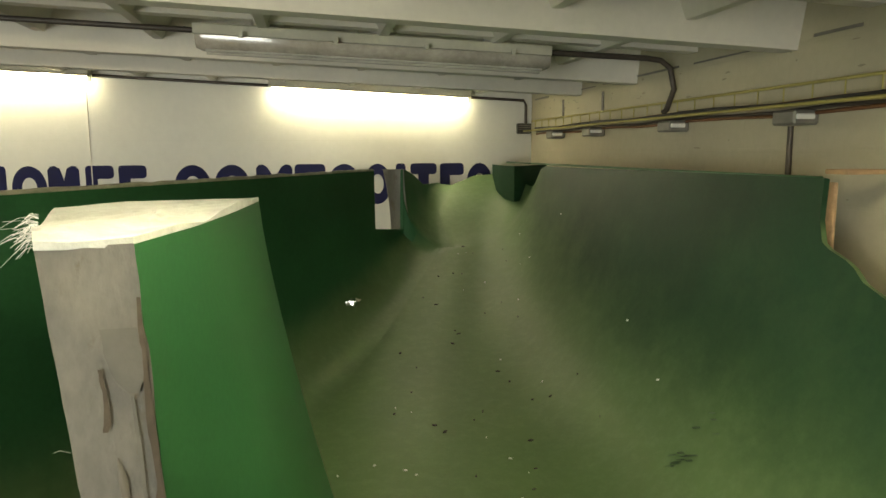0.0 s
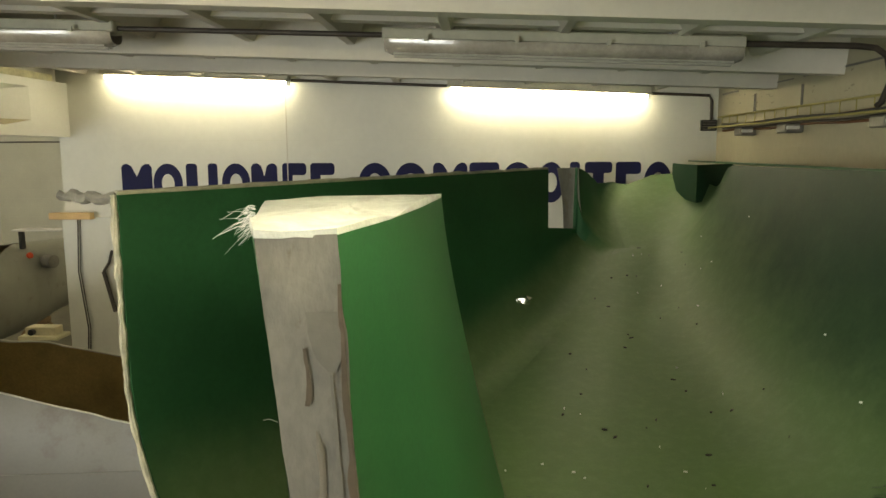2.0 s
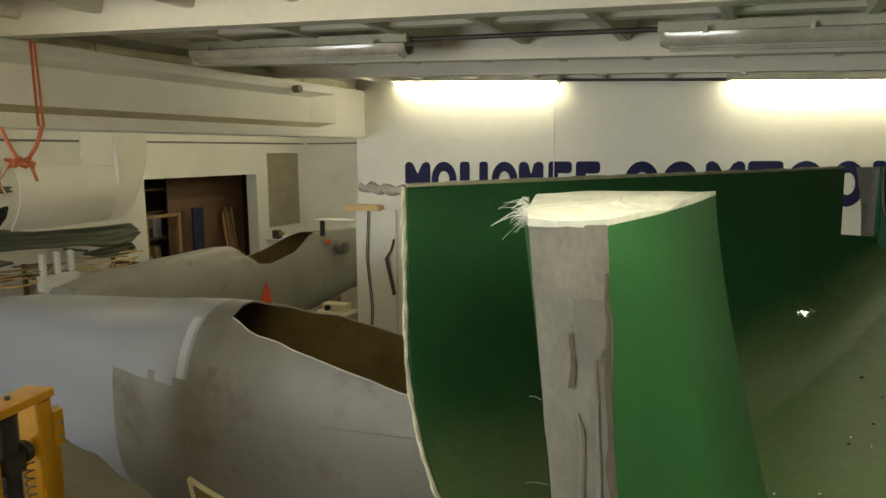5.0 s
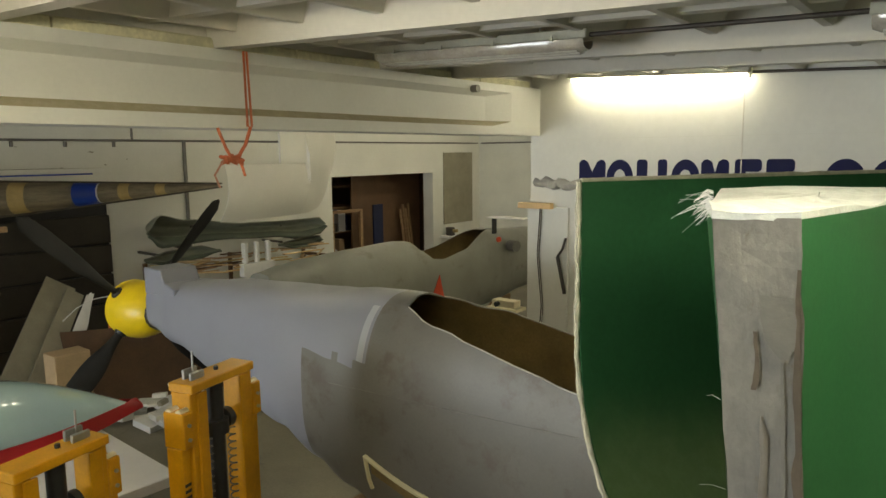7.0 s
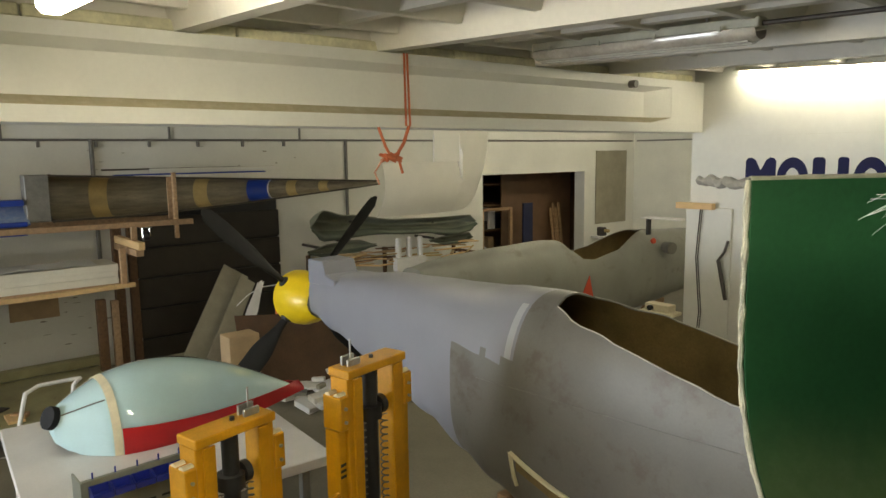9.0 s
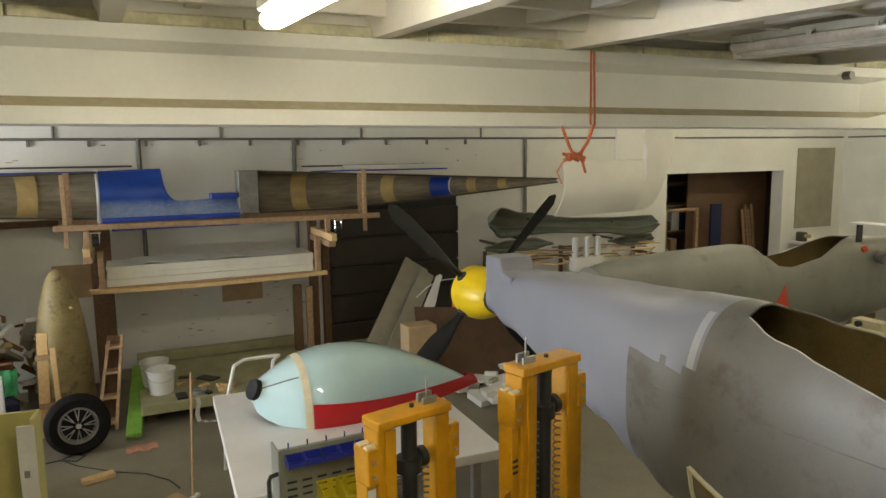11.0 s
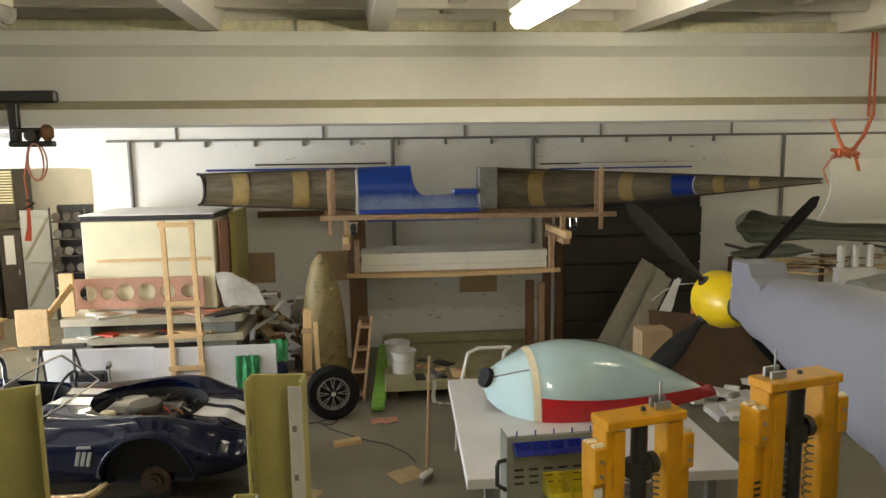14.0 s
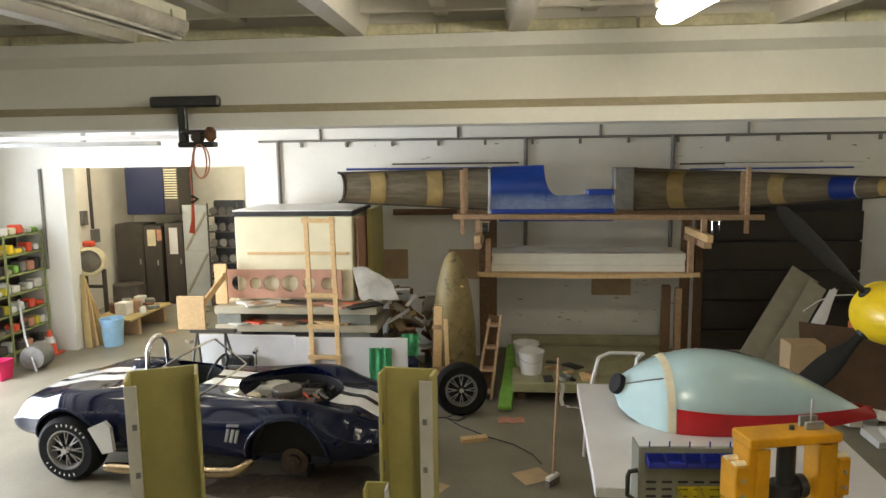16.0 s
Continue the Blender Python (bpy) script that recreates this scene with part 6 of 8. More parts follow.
def build_car():
    m = pose(-6.91, -3.35, 0, 0, 0, 85.5)
    t = thing("roadster", m, "dark blue open roadster with white stripes, bonnet and front wheel removed", "car")
    W = [(-2.02, 0.36), (-1.86, 0.62), (-1.14, 0.86), (-0.45, 0.75), (0.2, 0.74), (1.10, 0.82), (1.65, 0.74), (1.95, 0.58), (2.08, 0.34)]
    TOP = [(-2.02, 0.60), (-1.76, 0.76), (-1.2, 0.86), (-0.62, 0.90), (0.0, 0.88), (0.4, 0.87), (1.2, 0.81), (1.65, 0.74), (1.95, 0.62), (2.08, 0.50)]
    BOT = [(-2.02, 0.44), (-1.75, 0.30), (-1.1, 0.22), (1.2, 0.20), (1.8, 0.26), (2.08, 0.34)]

    def section(x, grow=0.0):
        w, zt, zb = curve_at(W, x), curve_at(TOP, x), curve_at(BOT, x)
        rear = math.exp(-((x + 1.14) / 0.48) ** 2)
        front = math.exp(-((x - 1.12) / 0.50) ** 2)
        row = []
        angles = [radians(5 * k) for k in range(73) if not 74 < 5 * k < 106]
        flat = []
        for yy in (0.235, 0.19, 0.14, 0.09, 0.045, 0.0, -0.045, -0.09, -0.14, -0.19, -0.235):
            v = max(-0.40, min(0.40, yy / w)) * (1 if abs(yy) < 0.2 or w > 0.6 else 1.02)
            flat.append(math.acos(math.copysign(abs(v) ** (1 / 0.62), v)))
        for a in sorted(angles[:-1] + flat):
            c, s = math.cos(a), math.sin(a)
            y = (w + grow) * math.copysign(abs(c) ** 0.62, c)
            hz = (zt - zb) / 2
            z = (zt + zb) / 2 + (hz + grow) * math.copysign(abs(s) ** 0.66, s)
            if s > 0:
                v = abs(y) / w
                crown = math.exp(-((v - 0.76) / 0.20) ** 2)
                z += crown * (0.045 * rear + 0.11 * front + 0.015) - 0.05 * front * math.exp(-((v - 0.38) / 0.2) ** 2)
                z -= 0.20 * (v ** 6) * (1 - 0.5 * rear - 0.3 * front) * (s if s < 0.6 else 0.6)
            row.append(V(x, y, z))
        return row
    xs = [lerp(-2.02, 2.08, j / 94) for j in range(95)]
    bm = bmesh.new()
    vs = grid(bm, [section(x) for x in xs], True)
    bm.faces.new(vs[0][::-1])
    bm.faces.new(vs[-1])
    for f in bm.faces:
        c = f.calc_center_median()
        if 0.045 < abs(c.y) < 0.235 and c.z > curve_at(TOP, c.x) - 0.16:
            f.material_index = 1
    cuts = []
    for x, r in ((-1.14, 0.40), (1.143, 0.40)):
        for s in (-1, 1):
            c = bmesh.new()
            tube(c, [(x, s * 1.1, 0.33), (x, s * 0.52, 0.33)], r, 40)
            cuts.append(c)
    c = bmesh.new()      # cockpit
    lathe(c, [(0.62, -0.5), (0.66, 0.05), (0.70, 0.6)], 28, Matrix.Translation((-0.37, 0, 0.86)) @ Matrix.Diagonal((0.68, 0.82, 1, 1)))
    cuts.append(c)
    c = bmesh.new()      # bonnet opening
    lathe(c, [(0.5, -0.45), (0.52, 0.6)], 36, Matrix.Translation((0.92, 0, 0.80)) @ Matrix.Diagonal((1.06, 1.02, 1, 1)))
    cuts.append(c)
    bm = carve(bm, cuts)
    bm.transform(m)
    body = part("body", bm, [M_NAVY, M_STRIPE], t, smooth=35)
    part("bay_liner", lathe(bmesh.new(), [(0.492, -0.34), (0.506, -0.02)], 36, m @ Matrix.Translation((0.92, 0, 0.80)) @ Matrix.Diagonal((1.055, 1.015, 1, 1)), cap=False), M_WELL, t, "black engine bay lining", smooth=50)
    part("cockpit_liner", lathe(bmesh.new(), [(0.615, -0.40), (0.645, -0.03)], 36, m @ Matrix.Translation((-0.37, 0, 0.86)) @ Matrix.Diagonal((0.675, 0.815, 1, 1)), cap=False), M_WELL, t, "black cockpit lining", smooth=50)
    # wheel arch lips
    for x in (-1.14, 1.143):
        for s in (-1, 1):
            pts = []
            for k in range(25):
                a = lerp(0.05, math.pi - 0.05, k / 24)
                px, pz = x + 0.412 * math.cos(a), 0.33 + 0.412 * math.sin(a)
                w, zt, zb = curve_at(W, px), curve_at(TOP, px), curve_at(BOT, px)
                sv = min(0.97, abs((pz - (zt + zb) / 2) / ((zt - zb) / 2))) ** (1 / 0.66)
                pts.append(m @ V(px, s * (w * math.sqrt(1 - sv * sv) ** 0.62 + 0.002), pz))
            part("arch_lip", tube(bmesh.new(), pts, 0.018, 8), M_NAVY, body, smooth=50)
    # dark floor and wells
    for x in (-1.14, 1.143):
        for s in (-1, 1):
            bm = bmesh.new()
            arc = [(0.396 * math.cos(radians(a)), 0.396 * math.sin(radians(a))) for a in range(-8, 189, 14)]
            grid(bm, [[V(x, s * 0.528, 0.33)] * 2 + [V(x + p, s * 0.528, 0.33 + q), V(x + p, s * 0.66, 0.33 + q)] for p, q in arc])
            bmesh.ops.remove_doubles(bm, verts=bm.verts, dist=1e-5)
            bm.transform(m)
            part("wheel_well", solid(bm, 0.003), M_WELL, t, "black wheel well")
    part("underbody", B((-1.5, -0.50, 0.19), (1.5, 0.50, 0.40), 0.02, m), M_BLACK, t)
    wm = m @ Matrix.Translation((-1.14, -0.70, 0.335)) @ pose(0, 0, 0, 90, 0, 0)
    wheel_parts(t, wm, 0.335, 0.24)
    wm = m @ Matrix.Translation((-1.14, 0.70, 0.335)) @ pose(0, 0, 0, -90, 0, 0)
    wheel_parts(t, wm, 0.335, 0.24)
    wm = m @ Matrix.Translation((1.143, 0.68, 0.32)) @ pose(0, 0, 0, -90, 0, 0)
    wheel_parts(t, wm, 0.32, 0.20)
    # bare front hub with brake disc, on an axle stand
    hm = m @ Matrix.Translation((1.143, -0.56, 0.25)) @ pose(0, 0, 0, 90, 0, 0)
    disc = part("brake_disc", lathe(bmesh.new(), [(0.06, -0.03), (0.135, -0.02), (0.135, 0.01), (0.075, 0.012), (0.07, 0.05), (0.045, 0.055), (0.04, 0.08), (0.01, 0.085)], 32, hm), M_HUB, t, "bare rusty brake disc and hub", smooth=35)
    part("axle_stand", B((1.05, -0.42, 0), (1.23, -0.24, 0.20), 0.02, m), M_BLACK, t)
    # side pipes
    pts = [(0.80, -0.78, 0.33), (0.74, -0.86, 0.29), (0.66, -0.87, 0.25), (0.50, -0.87, 0.24), (-0.55, -0.87, 0.21), (-0.68, -0.86, 0.215)]
    part("side_pipe", tube(bmesh.new(), [m @ Vector(p) for p in pts], [0.038, 0.045, 0.052, 0.055, 0.055, 0.04], 12), M_BRASS, t, "golden side exhaust pipe", smooth=50)
    pts = [(0.70, -0.78, 0.27), (0.60, -0.83, 0.20), (0.3, -0.83, 0.19)]
    part("side_pipe", tube(bmesh.new(), [m @ Vector(p) for p in pts], 0.04, 12), M_BRASS, t, "golden exhaust branch", smooth=50)
    # side vent
    for k in range(3):
        xk = 0.55 + 0.052 * k
        yk = -curve_at(W, xk + 0.02) - 0.010
        part("vent_slat", B((-0.015, -0.008, -0.065), (0.015, 0.014, 0.065), 0.003, m @ pose(xk + 0.015, yk, 0.565, 0, 14, 0)), M_STEEL, t)
    part("badge", B((-0.06, -0.006, -0.012), (0.06, 0.014, 0.012), 0.003, m @ pose(0.63, -curve_at(W, 0.63) - 0.008, 0.668, 0, 0, 3)), M_STEEL, t)
    # gravel guard ahead of the rear wheel
    bm = bmesh.new()
    prism(bm, [(-0.72, 0.33), (-0.60, 0.36), (-0.62, 0.60), (-0.68, 0.66), (-0.86, 0.58)], 1, -0.845, -0.80)
    bm.transform(m)
    part("gravel_guard", bm, M_GELPALE, t, "pale masked panel ahead of the rear wheel")
    # windscreen, raked back
    a, b = V(0.14, -0.56, 0.85), V(-0.20, -0.52, 1.14)
    c, d = V(-0.20, 0.52, 1.14), V(0.14, 0.56, 0.85)
    part("screen_frame", tube(bmesh.new(), [m @ p for p in (a, b, V(-0.19, -0.3, 1.16), V(-0.19, 0.3, 1.16), c, d)], 0.013, 8), M_CHROME, t, "chrome windscreen frame", smooth=40)
    part("screen_frame", tube(bmesh.new(), [m @ p for p in (a, V(0.20, -0.25, 0.875), V(0.20, 0.25, 0.875), d)], 0.011, 8), M_CHROME, t, smooth=40)
    bm = bmesh.new()
    rows = []
    for k in range(9):
        u = k / 8
        y = lerp(-0.54, 0.54, u)
        bow = 0.06 * (1 - (2 * u - 1) ** 2)
        rows.append([m @ V(0.14 + bow, y, 0.87), m @ V(-0.20 + bow * 0.2, y * 0.965, 1.14 + bow * 0.3)])
    grid(bm, rows)
    gl = part("windscreen", solid(bm, 0.004), M_GLASS, t, "clear windscreen glass", smooth=40)
    gl.visible_shadow = False
    part("mirror", lathe(bmesh.new(), [(0.01, -0.03), (0.04, -0.015), (0.05, 0.01), (0.048, 0.016)], 18, m @ Matrix.Translation((0.24, 0.62, 0.99)) @ pose(0, 0, 0, 0, -70, 0)), M_CHROME, t, "round chrome mirror", smooth=40)
    part("mirror_stem", tube(bmesh.new(), [m @ V(0.24, 0.62, 0.82), m @ V(0.24, 0.62, 0.97)], 0.008, 6), M_CHROME, t)
    # roll hoop behind the driver
    pts = [(-0.80, 0.12, 0.84), (-0.80, 0.13, 1.02)] + [(-0.80, 0.32 - 0.19 * math.cos(a), 1.02 + 0.19 * math.sin(a)) for a in [math.pi * k / 10 for k in range(1, 10)]] + [(-0.80, 0.51, 1.02), (-0.80, 0.52, 0.84)]
    part("roll_hoop", tube(bmesh.new(), [m @ Vector(p) for p in pts], 0.028, 12), M_CHROME, t, "chrome roll hoop", smooth=50)
    part("head_fairing", lathe(bmesh.new(), [(0.20, 0.0), (0.18, 0.06), (0.10, 0.11), (0.01, 0.125)], 24, m @ Matrix.Translation((-0.92, 0.32, 0.82))), M_NAVY, t, smooth=50)
    # cockpit
    part("seat", B((-0.70, -0.48, 0.42), (-0.22, -0.08, 0.58), 0.05, m), M_BLACK, t)
    part("seat_back", B((-0.74, -0.48, 0.5), (-0.58, -0.08, 0.90), 0.06, m), M_BLACK, t)
    part("seat_back", B((-0.74, 0.08, 0.5), (-0.58, 0.48, 0.90), 0.06, m), M_BLACK, t)
    part("dashboard", B((0.08, -0.55, 0.64), (0.17, 0.55, 0.83), 0.03, m), M_BLACK, t)
    part("steering_wheel", tube(bmesh.new(), [m @ (Matrix.Translation((-0.06, 0.28, 0.86)) @ pose(0, 0, 0, 0, -65, 0) @ V(0.19 * math.cos(a), 0.19 * math.sin(a), 0)) for a in [k * 2 * math.pi / 28 for k in range(29)]], 0.014, 8), M_BLACK, t, smooth=50)
    # engine
    part("bay_floor", B((0.42, -0.44, 0.42), (1.42, 0.44, 0.45), 0.004, m), M_BLACK, t)
    eng = part("engine_block", B((0.62, -0.17, 0.44), (1.22, 0.17, 0.70), 0.03, m), M_STEELDK, t, "grimy engine block")
    for s in (-1, 1):
        part("valve_cover", B((0.64, s * 0.20 - 0.06, 0.62), (1.18, s * 0.20 + 0.06, 0.71), 0.02, m), M_STEELDK, eng)
    part("air_cleaner", lathe(bmesh.new(), [(0.01, 0.0), (0.15, 0.0), (0.16, 0.02), (0.16, 0.07), (0.15, 0.085), (0.01, 0.095)], 28, m @ Matrix.Translation((0.86, 0.0, 0.705))), M_STEELDK, eng, "round dark air cleaner", smooth=35)
    part("foot_box", B((0.48, 0.10, 0.50), (0.74, 0.40, 0.74), 0.02, m), M_GELPALE, eng, "pale aluminium foot box")
    part("expansion_tank", B((0.50, -0.34, 0.62), (0.64, -0.14, 0.78), 0.02, m), M_TAPE, eng, "yellowed plastic tank")
    part("bulkhead", B((0.45, -0.36, 0.45), (0.47, 0.36, 0.72), 0.003, m), M_PLASTIC, t, "pale bulkhead")
    rnd = random.Random(11)
    for k in range(26):
        x, y = rnd.uniform(0.6, 1.32), rnd.uniform(-0.36, 0.36)
        pts = [m @ V(x + rnd.uniform(-0.12, 0.12) * j, y + rnd.uniform(-0.10, 0.10) * j, 0.62 + 0.06 * math.sin(j * 1.4) + rnd.uniform(0, 0.08)) for j in range(4)]
        part("hose", tube(bmesh.new(), pts, rnd.uniform(0.008, 0.02), 7), rnd.choice([M_BLACK, M_RUST, M_STEEL, M_STEELDK, M_REDO]), eng, smooth=60)
    # nose
    part("grille", B((2.03, -0.2, 0.36), (2.10, 0.2, 0.46), 0.02, m), M_BLACK, t, "dark grille opening")


build_car()


def floor_stain(cx, cy, rx, ry, seed, label):
    """a dried oil stain, a thin film with a ragged edge"""
    rnd = random.Random(seed)
    bm = bmesh.new()
    n = 46
    ring = []
    for k in range(n):
        a = 2 * math.pi * k / n
        r = 1 + 0.45 * noise.noise(V(math.cos(a) * 1.6 + seed, math.sin(a) * 1.6, seed)) + 0.12 * noise.noise(V(k * 0.9, seed, 3))
        ring.append(V(cx + rx * r * math.cos(a), cy + ry * r * math.sin(a), 0.0035))
    c = V(cx, cy, 0.004)
    grid(bm, [[c.lerp(p, s) for p in ring] for s in (0.02, 0.5, 0.9)] + [[V(p.x, p.y, 0.0005) for p in ring]], True)
    solo("oil_stain", bm, M_OIL, label, "stain")


floor_stain(-6.32, -1.95, 0.42, 0.62, 3, "dark dried oil stain on the concrete floor")
floor_stain(-6.2, -2.7, 0.3, 0.4, 7, "dark dried oil stain on the concrete floor")


# ---- spare wheel against the timber frames ----
t = thing("spare_wheel", (-8.2, -0.76, 0), "black road wheel with alloy spokes leaning upright", "wheel")
wheel_parts(t, Matrix.Translation((-8.25, -0.76, 0.325)) @ pose(0, 0, 0, 0, 84, 8), 0.325, 0.2, marks=False)


# ---- U-shaped posts ----
def build_u_post(at, turn, w, d, h, side_low):
    m = pose(at[0], at[1], 0, 0, 0, turn)
    t = thing("channel_post", (at[0], at[1], 0), "tall olive-cream moulded channel post with white outside", "moulded channel", group="channel posts")
    th = 0.022
    part("web", B((-d, -w / 2, 0), (-d + th, w / 2, h), 0.004, m), M_UPOST, t)
    part("flange", B((-d + th + 0.001, -w / 2, 0), (0.0, -w / 2 + th, h + 0.0), 0.004, m), M_UPOST, t)
    part("flange", B((-d + th + 0.001, w / 2 - th, 0), (0.0, w / 2, h), 0.004, m), M_UPOST, t)
    s = -1 if side_low < 0 else 1
    part("lip", B((0.002, s * w / 2 - (0.0 if s < 0 else 0.085), 0), (0.016, s * w / 2 + (0.075 if s < 0 else 0.0), h - 0.03), 0.004, m), M_GELPALE, t, "white outer lip")
    for z in (h - 0.30, h - 0.62, h - 1.0):
        part("bolt_plate", B((0.0165, s * (w / 2 - 0.05) - 0.014, z - 0.02), (0.021, s * (w / 2 - 0.05) + 0.014, z + 0.02), 0.002, m), M_PIPE, t)
        part("bolt_plate", B((-0.04, -s * (w / 2 - th) - 0.003, z - 0.05), (-0.01, -s * (w / 2 - th) + 0.003, z + 0.03), 0.002, m), M_PIPE, t)
    part("foot", B((-d - 0.06, -w / 2 - 0.06, 0), (0.06, w / 2 + 0.06, 0.012), 0.003, m), M_PIPE, t)


build_u_post((-4.22, -0.845), -6, 0.36, 0.16, 1.80, 1)
build_u_post((-4.08, -2.39), 24, 0.44, 0.24, 1.80, -1)
t = thing("channel_offcut", (-4.05, -1.02, 0), "short olive-cream channel offcut beside the post", "moulded channel")
part("web", B((-4.12, -1.09, 0), (-4.10, -0.94, 1.13), 0.003), M_UPOST, t)
part("flange", B((-4.099, -1.09, 0), (-4.0, -1.075, 1.13), 0.003), M_UPOST, t)
part("flange", B((-4.099, -0.955, 0), (-4.0, -0.94, 1.13), 0.003), M_WHITE, t)


# ---- big cream crate, ladder, benches and clutter along the back wall ----
def build_crate():
    t = thing("cream_crate", (-9.8, -3.1, 1.22), "large cream box with a dark lid edge", "box")
    part("body", B((-10.5, -3.92, 1.22), (-9.2, -2.28, 2.39), 0.012), M_CREAM, t)
    part("lid_edge", B((-10.51, -3.93, 2.392), (-9.19, -2.27, 2.455), 0.006), M_BLACK, t, "dark lid edge")
    part("lid", B((-10.52, -3.94, 2.457), (-9.185, -2.265, 2.475), 0.006), M_WHITE, t)
    part("batten", B((-9.199, -3.75, 1.86), (-9.18, -2.35, 1.90), 0.003), M_WOOD, t, "pale wood batten")


build_crate()
solo("ply_panel", B((-10.3, -2.25, 1.25), (-9.3, -2.22, 2.35), 0.004), M_PINK, "reddish plywood panel standing beside the crate", "panel")
solo("tall_cream_sheet", B((-10.7, -2.20, 1.22), (-9.80, -2.12, 2.44), 0.006), M_UPOST, "tall yellow-olive panel beside the crate", "panel")


def build_hole_board():
    bm = bmesh.new()
    box(bm, (-9.165, -4.06, 1.265), (-9.14, -2.43, 1.66), 0.0)
    cuts = []
    for k, (y, r) in enumerate(((-3.875, 0.105), (-3.64, 0.08), (-3.415, 0.11), (-3.155, 0.115), (-2.89, 0.09), (-2.635, 0.085))):
        c = bmesh.new()
        tube(c, [(-9.4, y, 1.47), (-9.0, y, 1.47)], r, 32)
        cuts.append(c)
    bm = carve(bm, cuts)
    solo("hole_board", bm, M_PINK, "reddish plywood board with a row of round holes", "board")


build_hole_board()


def build_workbench(z, lab, x0=-9.9, x1=-8.85, y0=-4.12, y1=-1.9):
    t = thing("slab_bench", ((x0 + x1) / 2, (y0 + y1) / 2, z), lab, "bench", group="stacked benches")
    part("slab", B((x0, y0, z), (x1, y1, z + 0.10), 0.008), M_SLAB, t)
    part("end_block", B((x0, y0 + 0.02, z - 0.14), (x1 - 0.03, y0 + 0.35, z - 0.002), 0.006), M_GREYCAB, t)
    part("end_block", B((x0, y1 - 0.5, z - 0.14), (x1 - 0.03, y1 - 0.1, z - 0.002), 0.006), M_GREYCAB, t)


build_workbench(0.86, "grey-green slab bench stacked with offcuts")
build_workbench(1.105, "upper grey-green slab stacked on blocks")
bm = bmesh.new()
box(bm, (-9.8, -4.0, 0), (-8.95, -2.0, 0.718), 0.01)
solo("base_cabinet", bm, M_STEELDK, "dark base cabinet under the slab benches", "cabinet")
rnd = random.Random(21)
for k in range(26):
    z = 0.962 if k < 13 else 1.207
    y, x = rnd.uniform(-3.9, -2.1), rnd.uniform(-9.1, -8.88)
    if k >= 13:
        y = rnd.uniform(-4.0, -2.0)
    h = rnd.uniform(0.012, 0.035) if k < 13 else rnd.uniform(0.01, 0.04)
    s = rnd.uniform(0.06, 0.24)
    solo("offcut", B((-s / 2, -s, 0), (s / 2, s, h), 0.002, pose(x, y, z + 0.0015 * k / 10, 0, 0, rnd.uniform(-40, 40))), rnd.choice([M_WOODM, M_PAPER, M_PINK, M_WOOD, M_BLACK, M_CARD, M_REDO]), "loose offcut lying on the slab bench", "offcut", group="offcuts")
# white boards in front of the benches
solo("white_board", B((-8.66, -4.25, 0.10), (-8.62, -2.95, 0.875), 0.006), M_WHITE, "white board leaning before the benches", "board", group="white boards")
solo("white_board", B((-8.60, -2.93, 0.12), (-8.56, -1.46, 0.87), 0.006), M_WHITE, "scuffed white board before the benches", "board", group="white boards")
for y in (-4.1, -3.1, -2.75, -1.7):
    solo("timber_block", B((-8.70, y - 0.06, 0), (-8.55, y + 0.06, 0.098 if y < -3 else 0.118), 0.004), M_WOODM, "timber block under the white boards", "block", group="blocks")


def build_ladder():
    t = thing("ladder", (-8.45, -2.56, 0), "narrow pale wooden ladder leaning upright", "ladder")
    a, b = (-8.50, -2.68, 0.0), (-8.66, -2.76, 2.43)
    c, d = (-8.50, -2.34, 0.0), (-8.66, -2.42, 2.43)
    for p, q in ((a, b), (c, d)):
        bm = bmesh.new()
        beam_between(bm, p, q, 0.06, 0.035, 0.003, up=(1, 0, 0))
        part("stile", bm, M_WOOD, t)
    for z in (0.22, 0.62, 1.02, 1.42, 2.38):
        u = z / 2.43
        p = Vector(a).lerp(Vector(b), u) + V(0.025, -0.05, 0)
        q = Vector(c).lerp(Vector(d), u) + V(0.025, 0.05, 0)
        bm = bmesh.new()
        beam_between(bm, p, q, 0.03, 0.06, 0.003)
        part("rung", bm, M_WOOD, t)


build_ladder()


def drape(name, lo, hi, top, drop, material, label, cat, n=16):
    """a loose net or sheet hanging over a board edge"""
    bm = bmesh.new()
    rows = []
    for j in range(n + 1):
        u = j / n
        z = top - drop * u
        rows.append([V(lo[0] + 0.012 * noise.noise(V(k * 0.8, j * 0.3, 7)) + 0.014 * math.sin(k * 1.1 + u * 3 + 2 * noise.noise(V(k * 0.4, 0, 2))) + 0.03 * u, lerp(lo[1], hi[1], k / n) + 0.02 * noise.noise(V(k * 0.9, j * 0.25, 1)), z + 0.02 * noise.noise(V(k * 0.7, j * 0.6, 5))) for k in range(n + 1)])
    grid(bm, rows)
    return solo(name, solid(bm, 0.004), material, label, cat, smooth=60)


drape("green_net", (-8.53, -1.95, 0), (-8.53, -1.66, 0), 0.75, 0.62, M_NET, "crumpled green plastic net hung over the board", "net")


